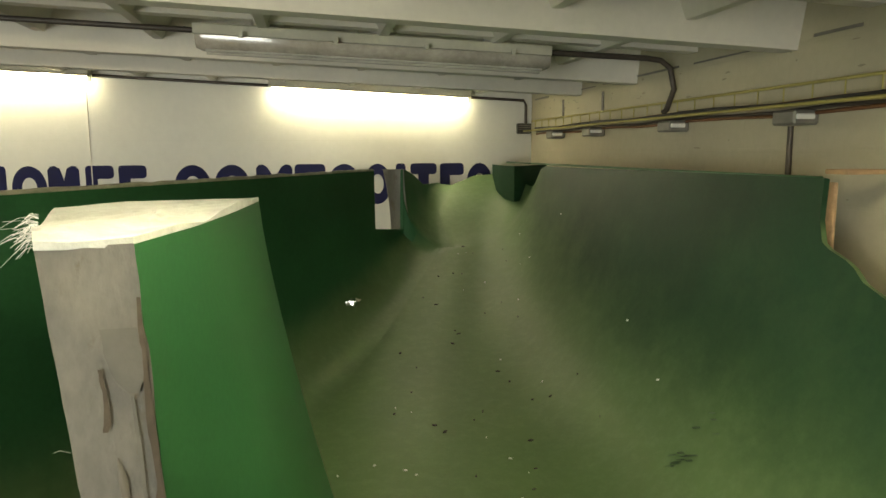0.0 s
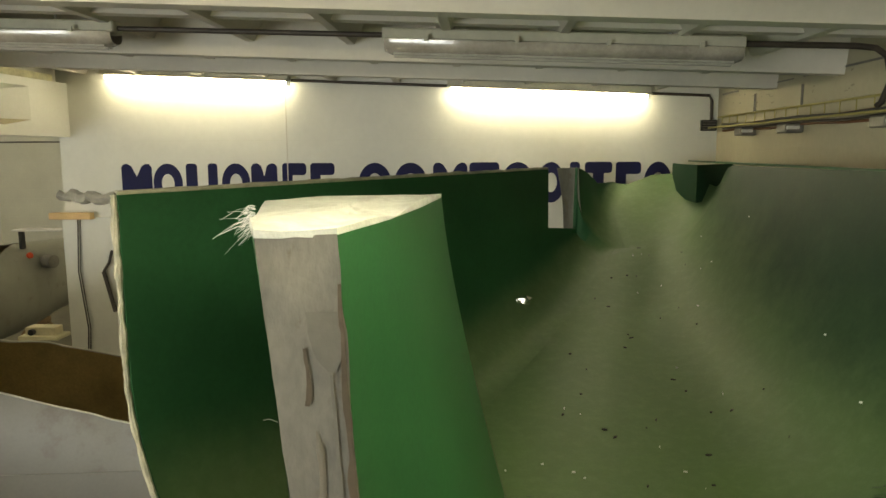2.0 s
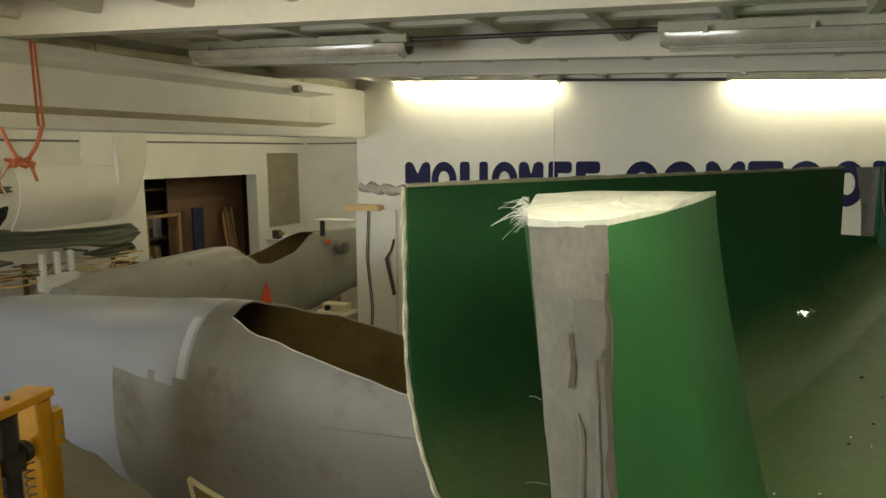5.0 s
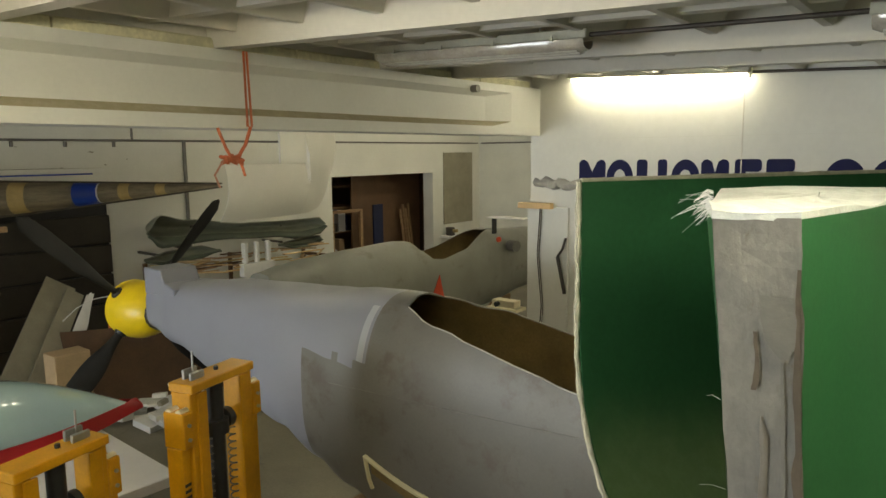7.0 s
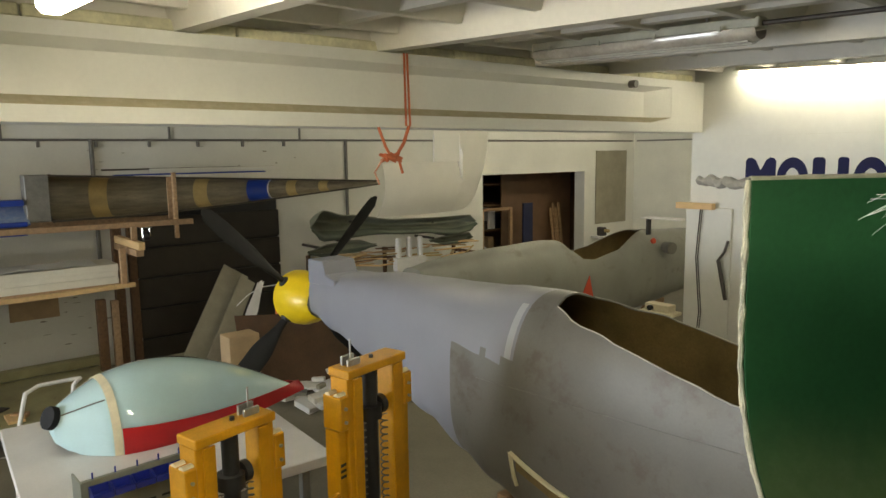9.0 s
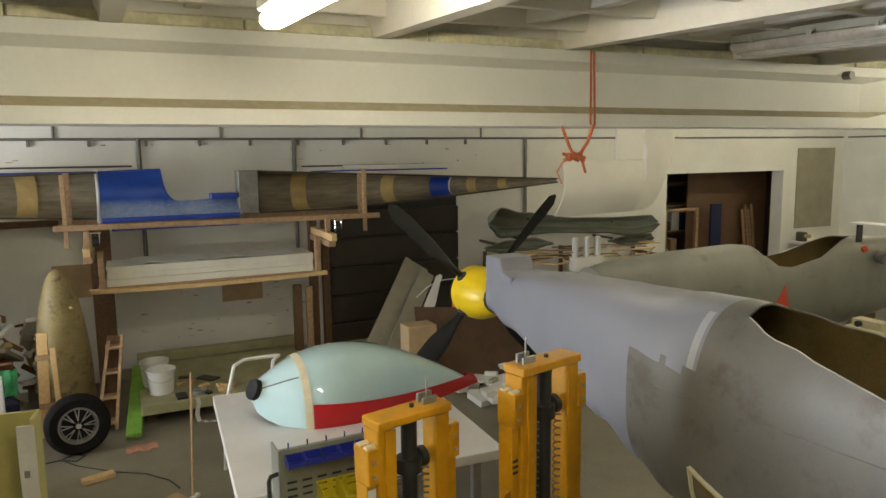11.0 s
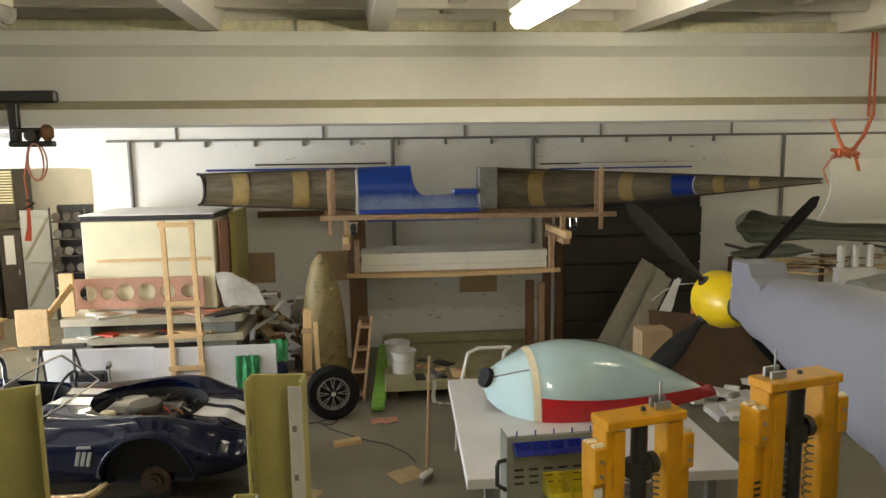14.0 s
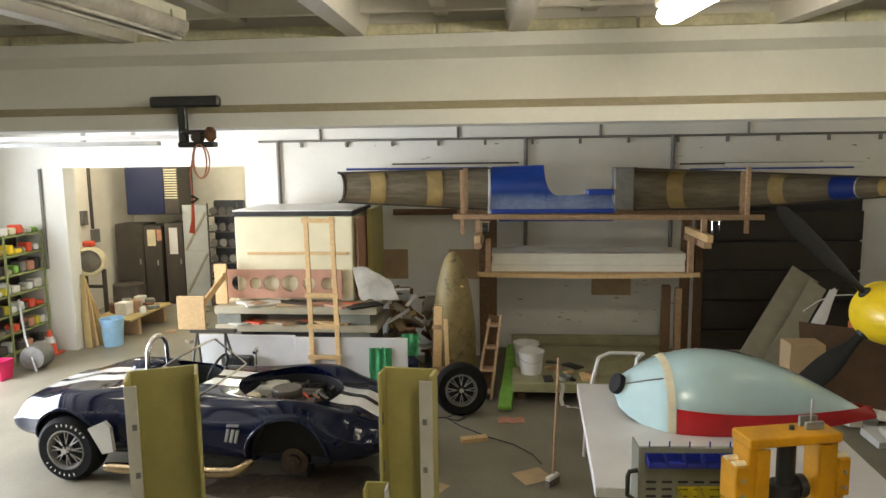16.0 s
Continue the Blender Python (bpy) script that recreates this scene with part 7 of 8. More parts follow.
# ---- long brown nose cone with its timber frame ----
def build_cone():
    t = thing("nose_cone_mould", (-9.2, -0.95, 0), "tall brown pointed laminate shell standing on end", "mould")
    m = Matrix.Translation((-9.35, -0.92, 0.06)) @ pose(0, 0, 0, 0, 3, 0)
    prof = [(0.295, 0.0), (0.31, 0.30), (0.305, 0.60), (0.287, 0.90), (0.252, 1.20), (0.205, 1.45), (0.14, 1.68), (0.08, 1.79), (0.02, 1.835)]
    smooth_prof = []
    for (r0, z0), (r1, z1) in zip(prof, prof[1:]):
        for k in range(4):
            smooth_prof.append((lerp(r0, r1, k / 4), lerp(z0, z1, k / 4)))
    smooth_prof.append(prof[-1])
    part("shell", lathe(bmesh.new(), smooth_prof, 36, m), mat("brown_cone_laminate", (0.29, 0.225, 0.095), 0.55, var=0.3, scale=2.6, grain=40, bump=0.25, stain=(0.14, 0.10, 0.05), stain_at=0.53), t, smooth=60)
    part("foot_ring", lathe(bmesh.new(), [(0.24, -0.06), (0.30, -0.06), (0.30, 0.02), (0.24, 0.02)], 30, m, close=True), M_WOODM, t)
    part("rivet", tube(bmesh.new(), [m @ V(0.17, 0.12, 1.40), m @ V(0.21, 0.15, 1.40)], 0.016, 8), M_TAN, t)


build_cone()


def build_frame_rack(lab):
    t = thing("timber_trestle_rack", (-8.9, -1.1, 0), lab, "frame", group="timber frames")
    bm = bmesh.new()
    beam_between(bm, (-8.88, -1.13, 0), (-8.92, -1.09, 1.22), 0.04, 0.11, 0.004, up=(0, 1, 0))
    part("upright", bm, M_WOOD, t)
    bm = bmesh.new()
    beam_between(bm, (-8.80, -0.96, 0), (-8.84, -0.99, 1.06), 0.04, 0.055, 0.004, up=(0, 1, 0))
    part("upright", bm, M_WOOD, t)
    for z in (0.35, 0.92):
        part("rail", B((-8.86, -1.17, z), (-8.83, -0.95, z + 0.06), 0.004), M_WOODM, t)


build_frame_rack("pale timber frame beside the brown cone")


def build_box_rack():
    t = thing("timber_box_frame", (-8.9, -0.42, 0), "leaning brown timber frame with box-like bays", "frame")
    for a, b in (((-8.80, -0.60, 0), (-9.10, -0.42, 1.0)), ((-8.80, -0.40, 0), (-9.10, -0.27, 1.06))):
        bm = bmesh.new()
        beam_between(bm, a, b, 0.16, 0.035, 0.004, up=(0, 1, 0))
        part("stile", bm, M_WOODM, t)
    for k in range(4):
        u = 0.10 + 0.27 * k
        c = V(-8.80, -0.50, 0).lerp(V(-9.10, -0.345, 1.03), u)
        bm = bmesh.new()
        beam_between(bm, c + V(0.02, -0.10, 0), c + V(0.02, 0.09, 0), 0.17, 0.03, 0.003)
        part("shelf", bm, M_WOODM, t)
    bm = bmesh.new()
    beam_between(bm, (-8.90, -0.50, 0.0), (-9.20, -0.345, 1.03), 0.012, 0.19, 0.002, up=(0, 1, 0))
    part("back_board", bm, M_WOODD, t)


build_box_rack()
bm = bmesh.new()
beam_between(bm, (-8.35, -0.22, 0.04), (-9.9, -0.10, 0.42), 0.17, 0.05, 0.01)
solo("lime_ramp", bm, M_LIME, "lime green padded plank sloping to the floor", "plank")


# ---- pallet platform with buckets ----
def build_platform():
    t = thing("low_platform", (-9.4, 0.7, 0), "low olive-green platform against the back wall", "platform")
    part("deck", B((-10.45, -0.12, 0.16), (-8.62, 2.2, 0.29), 0.01), M_DECK, t)
    part("kerb", B((-10.60, -0.12, 0.292), (-10.45, 2.2, 0.42), 0.008), M_DECK, t)
    for y in (0.0, 1.0, 2.05):
        part("foot", B((-10.3, y - 0.05, 0), (-8.8, y + 0.05, 0.158), 0.004), M_WOODD, t)


build_platform()


def bucket(at, r, h, material, label, filled=False):
    t = thing("bucket", at, label, "bucket", group="buckets")
    prof = [(r * 0.82, 0.0), (r * 0.97, h * 0.9), (r * 1.04, h * 0.9), (r * 1.06, h), (r * 0.98, h), (r * 0.80, 0.02)]
    part("shell", lathe(bmesh.new(), prof, 30, Matrix.Translation(at)), material, t, smooth=40)
    pts = [Vector(at) + V(0.02 + 0.0 * a, r * 1.05 * math.cos(a), h * 0.88 - 0.09 * math.sin(a)) + V(r * 0.98 * math.sin(a) * 0.3 + r * 0.7, 0, 0) * math.sin(a) for a in [math.pi * k / 14 for k in range(15)]]
    part("bail", tube(bmesh.new(), pts, 0.003, 5), M_STEEL, t)
    return t


bucket((-9.05, 0.13, 0.291), 0.17, 0.30, M_PLASTIC, "white plastic bucket on the platform")
bucket((-9.40, 0.07, 0.291), 0.17, 0.32, M_PLASTIC, "white plastic bucket behind another bucket")
rnd = random.Random(4)
for k in range(9):
    s = rnd.uniform(0.03, 0.09)
    solo("scrap_piece", B((-s, -s * 1.8, 0), (s, s * 1.8, rnd.uniform(0.01, 0.05)), 0.003, pose(rnd.uniform(-9.6, -8.75), rnd.uniform(0.3, 0.95), 0.2915, 0, 0, rnd.uniform(0, 180))), rnd.choice([M_WOODM, M_PAPER, M_BLACK, M_WOOD, M_CARD]), "small scrap lying on the platform", "scrap", group="scraps")
solo("tape_roll", lathe(bmesh.new(), [(0.05, 0), (0.085, 0), (0.085, 0.05), (0.05, 0.05)], 24, Matrix.Translation((-8.78, 0.55, 0.292)), close=True), M_STEEL, "silver roll of tape on the platform", "tape roll", smooth=40)
bm = bmesh.new()
rows = [[V(-8.60 + 0.10 * max(0, j - 6) / 6, 0.48 + 0.012 * math.sin(j) + 0.05 * k + 0.16 * max(0, j - 7) / 5, max(0.012 + 0.01 * math.sin(j * 1.7), 0.30 - 0.042 * j)) for k in range(2)] for j in range(14)]
grid(bm, rows)
solo("paper_strip", solid(bm, 0.002), M_PAPER, "white paper strip trailing to the floor", "paper", smooth=60)
bm = bmesh.new()
rows = [[V(-8.15 + 0.03 * math.sin(k * 1.3), lerp(-0.30, 0.02, k / 10), 0.006 + 0.025 * abs(noise.noise(V(k * 0.6, j * 0.7, 3)))) + V(0.03 * j, 0, 0) for k in range(11)] for j in range(7)]
grid(bm, rows)
solo("rag", solid(bm, 0.004), M_CLOTH, "crumpled pinkish rag on the floor", "rag", smooth=60)


# broom
t = thing("broom", (-6.43, 0.255, 0), "broom with a brown handle leaning on the table", "broom")
part("handle", tube(bmesh.new(), [(-6.45, 0.25, 0.08), (-6.93, 0.33, 1.12)], 0.013, 8), M_WOODM, t, smooth=40)
bm = bmesh.new()
beam_between(bm, (-6.50, 0.30, 0.085), (-6.36, 0.19, 0.085), 0.05, 0.04, 0.006)
part("head", bm, M_PLASTIC, t)
bm = bmesh.new()
beam_between(bm, (-6.50, 0.30, 0.032), (-6.36, 0.19, 0.032), 0.06, 0.063, 0.008)
part("bristles", bm, M_PIPE, t)

# cable, wood block, cardboard on the floor
pts = [V(-8.1 + 0.05, -1.25, 0.006), V(-8.1, -0.95, 0.006), V(-8.0, -0.78, 0.006), V(-8.12, -0.70, 0.008), V(-8.2, -0.82, 0.010), V(-8.08, -0.93, 0.014), V(-7.85, -0.75, 0.006), V(-7.55, -0.42, 0.006), V(-7.35, -0.12, 0.006), V(-7.1, 0.08, 0.006), V(-6.88, 0.16, 0.006)]
solo("floor_cable", tube(bmesh.new(), pts, 0.007, 8), M_BLACK, "black cable lying on the floor", "cable", smooth=60)
solo("wood_block", B((-0.05, -0.15, 0), (0.05, 0.15, 0.05), 0.004, pose(-7.43, -0.56, 0, 0, 0, 18)), M_WOOD, "short pale wood block on the floor", "block")
solo("cardboard_piece", B((-0.14, -0.16, 0), (0.14, 0.16, 0.006), 0.001, pose(-6.6, 0.06, 0, 0, 0, 30)), M_CARD, "flat cardboard piece on the floor", "cardboard")
solo("cardboard_piece", B((-0.16, -0.14, 0), (0.16, 0.14, 0.006), 0.001, pose(-6.3, -0.95, 0, 0, 0, 60)), M_CARD, "flat cardboard piece beside the post", "cardboard")

# white chair frame behind the fairing
t = thing("chair_frame", (-7.3, 0.95, 0), "pale bent tube chair frame behind the table", "chair")
for dy in (0.0, 0.45):
    part("side_tube", tube(bmesh.new(), [(-7.1, 0.62 + dy, 0), (-7.2, 0.66 + dy, 0.6), (-7.3, 0.78 + dy * 0.9, 1.02), (-7.35, 0.90 + dy * 0.8, 1.06)], 0.02, 8), M_PLASTIC, t, smooth=50)
part("top_tube", tube(bmesh.new(), [(-7.30, 0.78, 1.02), (-7.35, 0.90, 1.06), (-7.35, 1.24, 1.06), (-7.3, 1.2, 1.02)], 0.02, 8), M_PLASTIC, t, smooth=50)
part("seat_tube", tube(bmesh.new(), [(-7.2, 0.66, 0.6), (-7.2, 1.11, 0.6)], 0.02, 8), M_PLASTIC, t, smooth=50)


# ---- details on the mould ----
rnd = random.Random(31)
bm = bmesh.new()
for k in range(10):
    bmesh.ops.create_icosphere(bm, subdivisions=1, radius=rnd.uniform(0.015, 0.028), matrix=Matrix.Translation((0.212 + rnd.uniform(-0.03, 0.03), 3.93 + rnd.uniform(-0.02, 0.02), 2.338 + rnd.uniform(-0.005, 0.012))))
solo("foil_ball", bumpy(bm, 0.012, 40), M_FOIL, "crumpled silver foil ball lying in the mould", "foil")


def tub_point(j, k):
    a, b = int(j), int(k)
    p = TUB[a][b].lerp(TUB[min(a + 1, len(TUB) - 1)][b], j - a)
    q = TUB[a][min(b + 1, 30)].lerp(TUB[min(a + 1, len(TUB) - 1)][min(b + 1, 30)], j - a)
    return p.lerp(q, k - b)


def flakes(name, count, size, material, label, seed, jr=(2, 43), kr=(3, 24)):
    bm = bmesh.new()
    rnd = random.Random(seed)
    for i in range(count):
        p = tub_point(rnd.uniform(*jr), rnd.uniform(*kr)) + V(0, 0, 0.003)
        s = size * rnd.uniform(0.4, 1.3)
        a = rnd.uniform(0, 6.28)
        u, v = V(math.cos(a), math.sin(a), 0) * s, V(-math.sin(a), math.cos(a), 0) * s * rnd.uniform(0.2, 0.6)
        top = [bm.verts.new(p + d + V(0, 0, 0.003)) for d in (u, v, -u, -v)]
        low = [bm.verts.new(p + d * 1.1 - V(0, 0, 0.004)) for d in (u, v, -u, -v)]
        bm.faces.new(top)
        for k in range(4):
            bm.faces.new((top[k], low[k], low[(k + 1) % 4], top[(k + 1) % 4]))
    return solo(name, bm, material, label, "debris", kind="stuff")


flakes("pale_flake", 35, 0.006, M_FIBRE, "small pale laminate flakes lying in the mould", 7)
flakes("dark_chip", 26, 0.011, M_DARK, "small dark chips lying in the mould", 9, (20, 44), (1, 15))
flakes("dark_chip", 10, 0.007, M_DARK, "small dark chips scattered in the mould", 12)


def smear(at, n, r, seed):
    """an irregular thin film of old resin on the tub"""
    rnd = random.Random(seed)
    bm = bmesh.new()
    for i in range(n):
        p = tub_point(at[0] + rnd.uniform(-1.5, 1.5), at[1] + rnd.uniform(-1.5, 1.5))
        pts = []
        for k in range(9):
            a = k * 2 * math.pi / 9
            rr = r * rnd.uniform(0.3, 1.0)
            pts.append(bm.verts.new(p + V(1.3 * rr * math.cos(a), rr * 0.35 * math.sin(a), 0.0035)))
        bm.faces.new(pts)
    return solo("resin_smear", solid(bm, 0.001), M_SMEAR, "dark green resin smear on the mould floor", "smear", kind="stuff")


smear((16, 20), 14, 0.028, 2)
smear((5, 12), 12, 0.024, 5)
smear((9, 5), 9, 0.02, 6)


# ---- details on the silver fuselage ----
def fus1_side(x, z, off=0.004):
    """a point on the flank that faces the hall, x from the cowl datum"""
    cols = list(zip(*F1K))
    w, zt, zb, sq = [curve_at(list(zip(cols[0], c)), x) for c in cols[1:5]]
    s = (z - (zt + zb) / 2) / ((zt - zb) / 2)
    s = max(-0.98, min(0.98, s))
    e = sq / 2
    a = abs(s) ** e
    y = -(w * (1 - a * a) ** (1 / sq)) - off
    return F1 @ V(x, y, z)


bm = bmesh.new()
outer = [fus1_side(lerp(3.32, 3.86, k / 10), lerp(1.17, 0.99, k / 10) - 0.02 * math.sin(math.pi * k / 10), 0.006) for k in range(11)]
tube(bm, outer + [fus1_side(3.90, 0.92, 0.006)], 0.018, 6)
part("root_frame", bm, M_CREAM, fus1, "cream frame of the wing root opening")
bm = bmesh.new()
tube(bm, [fus1_side(3.32, 1.17, 0.006), fus1_side(3.33, 1.0, 0.006), fus1_side(3.34, 0.93, 0.006)], 0.016, 6)
part("root_frame", bm, M_CREAM, fus1)
bm = bmesh.new()
grid(bm, [[fus1_side(lerp(3.36, 3.84, k / 6), lerp(1.14, 0.96, k / 6) - d, 0.003) for k in range(7)] for d in (0.0, 0.05, 0.09)])
part("root_opening", bm, M_GRP, fus1, "brown laminate inside the wing root")
# cockpit rim strip
for s in (1, -1):
    pts = []
    for k in range(25):
        x = lerp(3.51, 5.7, k / 24)
        cols = list(zip(*F1K))
        w, zt, zb, sq = [curve_at(list(zip(cols[0], c)), x) for c in cols[1:5]]
        op = 0
        for (xa, oa), (xb, ob_) in zip(list(zip(cols[0], cols[5])), list(zip(cols[0], cols[5]))[1:]):
            if xa <= x <= xb:
                op = lerp(oa, ob_, (x - xa) / (xb - xa))
        c, sn = math.sin(radians(op)), math.cos(radians(op))
        pts.append(F1 @ V(x, -s * w * abs(c) ** (2 / sq), (zt + zb) / 2 + (zt - zb) / 2 * abs(sn) ** (2 / sq)))
    part("cockpit_rim", tube(bmesh.new(), pts, 0.0045, 6), M_GELPALE, fus1, "pale cockpit rim", smooth=50)
# hump strap marks of paler primer and a fine scribed seam
bm = bmesh.new()
pts = [fus1_side(lerp(3.0, 5.6, k / 20), lerp(1.62, 1.66, k / 20), 0.001) for k in range(21)]
part("scribed_seam", tube(bm, pts, 0.003, 5), M_PIPE, fus1)
solo("red_pennant", prism(bmesh.new(), [(8.665, 0.81), (8.98, 0.76), (8.867, 1.15)], 0, -7.252, -7.244), M_REDO, "small red pennant on the second fuselage", "pennant")

# second fuselage: plug, tab, tail strip
tail = part("round_plug", tube(bmesh.new(), [(-7.33, 11.15, 1.40), (-7.15, 11.10, 1.40)], 0.11, 18), M_PIPE, fus2, "dark round plug on the flank", smooth=40)
part("red_patch", tube(bmesh.new(), [(-7.33, 10.75, 1.55), (-7.30, 10.74, 1.56)], 0.05, 14), M_REDO, fus2, "red sticker")
bm = bmesh.new()
box(bm, (-7.5, 10.6, 1.96), (-6.7, 10.9, 1.985), 0.006)
fin_strip = solo("tail_plane", bm, M_WHITE, "pale tailplane half lying over the second fuselage", "aircraft part")
part("pedestal", B((-7.45, 10.7, 1.66), (-7.40, 10.8, 1.958), 0.004), M_BLACK, fin_strip)

# pier by the partition: timber strip, cables, lamp hooks
solo("timber_strip", B((-3.64, 5.60, 2.645), (-3.28, 5.668, 2.70), 0.004), M_WOOD, "orange-brown timber strip on the white pier", "strip")
for k, (x, r) in enumerate(((-3.42, 0.005), (-3.40, 0.004))):
    run_of_pipe("hanging_cable", [(x, 5.655, 2.64), (x - 0.03, 5.655, 2.2), (x + 0.02, 5.655, 1.7), (x - 0.02, 5.655, 1.2)], r, "cable hanging down the white pier", M_STEELDK)
t = thing("caulking_gun", (-3.2, 5.62, 1.9), "dark caulking gun hung on the white wall", "tool")
part("barrel", tube(bmesh.new(), [(-3.22, 5.64, 2.2), (-3.14, 5.64, 1.85)], 0.018, 8), M_STEELDK, t)
part("grip", tube(bmesh.new(), [(-3.22, 5.64, 2.2), (-3.16, 5.63, 2.28), (-3.13, 5.63, 2.38)], 0.012, 8), M_STEELDK, t)
t = thing("angle_clamp", (-4.2, 6.4, 1.4), "cream clamp block resting on the second fuselage side", "clamp")
part("jaw", B((-4.42, 6.38, 0.0), (-4.36, 6.44, 1.40), 0.004), M_WOODM, t)
part("plate", B((-4.50, 6.30, 1.402), (-4.10, 6.52, 1.44), 0.006), M_CREAM, t)
part("block", B((-4.45, 6.34, 1.442), (-4.15, 6.48, 1.52), 0.006), M_TAPE, t)
part("knob", tube(bmesh.new(), [(-4.36, 6.33, 1.48), (-4.36, 6.29, 1.48)], 0.03, 12), M_BLACK, t)


# ---- hanging white fairing, green shells, stacked timber ----
def build_hanging_panel():
    t = thing("white_body_shell", (-8.2, 6.3, 2.25), "curved white body shell hanging under the ceiling", "body shell")
    rows = []
    for y in [lerp(5.30, 6.792, j / 16) for j in range(17)] + [lerp(6.794, 7.48, (j / 16) ** 0.8) for j in range(17)]:
        top = 3.055 if y < 6.793 else 3.74
        bot = 2.30 + 0.52 * (1 - math.sqrt(max(0.0, 1 - (max(0.0, y - 6.93) / 0.552) ** 2)))
        rows.append([V(-7.98 - 0.30 * ((y - 5.02) / 2.46) ** 2 + 0.10 * math.sin(math.pi * k / 16) - 0.16 * (k / 16) ** 2, y, lerp(top, bot, k / 16)) for k in range(17)])
    bm = bmesh.new()
    grid(bm, rows)
    part("skin", solid(bm, 0.012), M_SHELLW, t, smooth=60)
    part("flap", B((-8.115, 6.295, 3.057), (-8.075, 6.79, 3.70), 0.008), M_SHELLW, t, "upright white flap")
    for y in (6.6, 7.2):
        part("hanger", tube(bmesh.new(), [(-8.13, y, 3.6), (-8.13, y, 3.99)], 0.008, 6), M_STEEL, t)


build_hanging_panel()


def build_green_shell(tops, bots, label, x=-9.9):
    """an open cowl half, hollow to the room, with a rolled dark lower lip"""
    t = thing("green_cowl_shell", (x, (tops[0][0] + tops[-1][0]) / 2, 1.9), label, "cowl shell", group="green shells")
    inner, lip = [], []
    y0, y1 = tops[0][0], tops[-1][0]
    for j in range(49):
        y = lerp(y0, y1, j / 48)
        zt, zb = curve_at(tops, y), curve_at(bots, y)
        row = []
        for k in range(13):
            f = k / 12
            row.append(V(x - 0.32 * (zt - zb) / 0.4 * math.sin(math.pi * f * 0.92) ** 0.8, y + 0.012 * noise.noise(V(y * 3, f, 2)), lerp(zt, lerp(zt, zb, 0.72), f)))
        inner.append(row)
        last = row[-1]
        lip.append([V(lerp(last.x, x + 0.05, math.sin(math.pi / 2 * k / 7)) - 0.06 * (k / 7) ** 3, y, lerp(last.z, zb, k / 7)) for k in range(8)])
    bm = bmesh.new()
    grid(bm, inner)
    part("inside", solid(bm, 0.012), M_GREENL, t, "pale grey-green inside", smooth=50)
    bm = bmesh.new()
    grid(bm, lip)
    part("lip", solid(bm, 0.014), M_DGREEN, t, "dark green rolled lip", smooth=50)
    for y in (lerp(y0, y1, 0.25), lerp(y0, y1, 0.75)):
        zm = lerp(curve_at(tops, y), curve_at(bots, y), 0.35)
        part("wall_bracket", B((XB + 0.002, y - 0.02, zm - 0.02), (x - 0.22, y + 0.02, zm + 0.02), 0.003), M_STEELDK, t)


build_green_shell([(5.22, 2.06), (5.43, 2.30), (5.86, 2.20), (6.95, 2.06), (7.90, 2.03), (8.58, 2.03), (8.75, 1.90)],
                  [(5.22, 2.00), (5.42, 1.80), (6.40, 1.83), (7.44, 1.77), (8.23, 1.68), (8.60, 1.72), (8.75, 1.84)], "long dull green cowl shell with pinched waist")
build_green_shell([(5.20, 1.66), (5.60, 1.74), (6.10, 1.76), (6.50, 1.66)], [(5.20, 1.58), (5.60, 1.50), (6.10, 1.54), (6.50, 1.62)], "small dull green cowl shell beneath a longer one", -9.97)
build_green_shell([(7.70, 1.62), (8.10, 1.66), (8.66, 1.68), (8.72, 1.62)], [(7.70, 1.58), (8.10, 1.50), (8.60, 1.49), (8.72, 1.58)], "short dull green cowl shell beneath a longer one", -10.0)
t = thing("stock_rack", (-10.2, 7.3, 0), "wall rack stacked with timber laths and offcuts", "rack")
for y in (5.6, 7.2, 8.9):
    part("arm", B((XB + 0.01, y - 0.03, 1.22), (-9.55, y + 0.03, 1.28), 0.004), M_WOODD, t)
    part("post", B((XB + 0.01, y - 0.03, 0), (XB + 0.07, y + 0.03, 1.46), 0.004), M_WOODD, t)
rnd = random.Random(17)
for k in range(45):
    y = rnd.uniform(5.7, 8.6)
    L = rnd.uniform(0.3, 0.9)
    x = rnd.uniform(-10.4, -9.65)
    z = 1.29 + 0.006 * k
    a = radians(rnd.uniform(-50, 50) + 90)
    d = V(math.cos(a), math.sin(a), 0) * L / 2
    bm = bmesh.new()
    beam_between(bm, V(x, y, z) - d, V(x, y, z) + d, rnd.uniform(0.03, 0.09), 0.018, 0.002)
    solo("timber_lath", bm, rnd.choice([M_WOODM, M_WOOD, M_CARD, M_WOODD, M_TAN]), "loose timber lath stacked on the wall rack", "lath", group="laths")
t = thing("white_bracket", (-9.6, 6.93, 1.2), "white twin-pronged bracket on the timber stack", "bracket")
part("foot", B((-9.66, 6.62, 1.20), (-9.53, 7.24, 1.42), 0.006), M_PLASTIC, t)
for y in (6.70, 6.93, 7.16):
    part("prong", B((-9.65, y - 0.045, 1.422), (-9.56, y + 0.045, 1.76), 0.02), M_PLASTIC, t)


# ---- heap by the dark door ----
def board(name, a, b, w, th, material, label, cat="board", group=""):
    bm = bmesh.new()
    beam_between(bm, a, b, w, th, 0.004, up=(1, 0, 0.4))
    return solo(name, bm, material, label, cat, group=group)


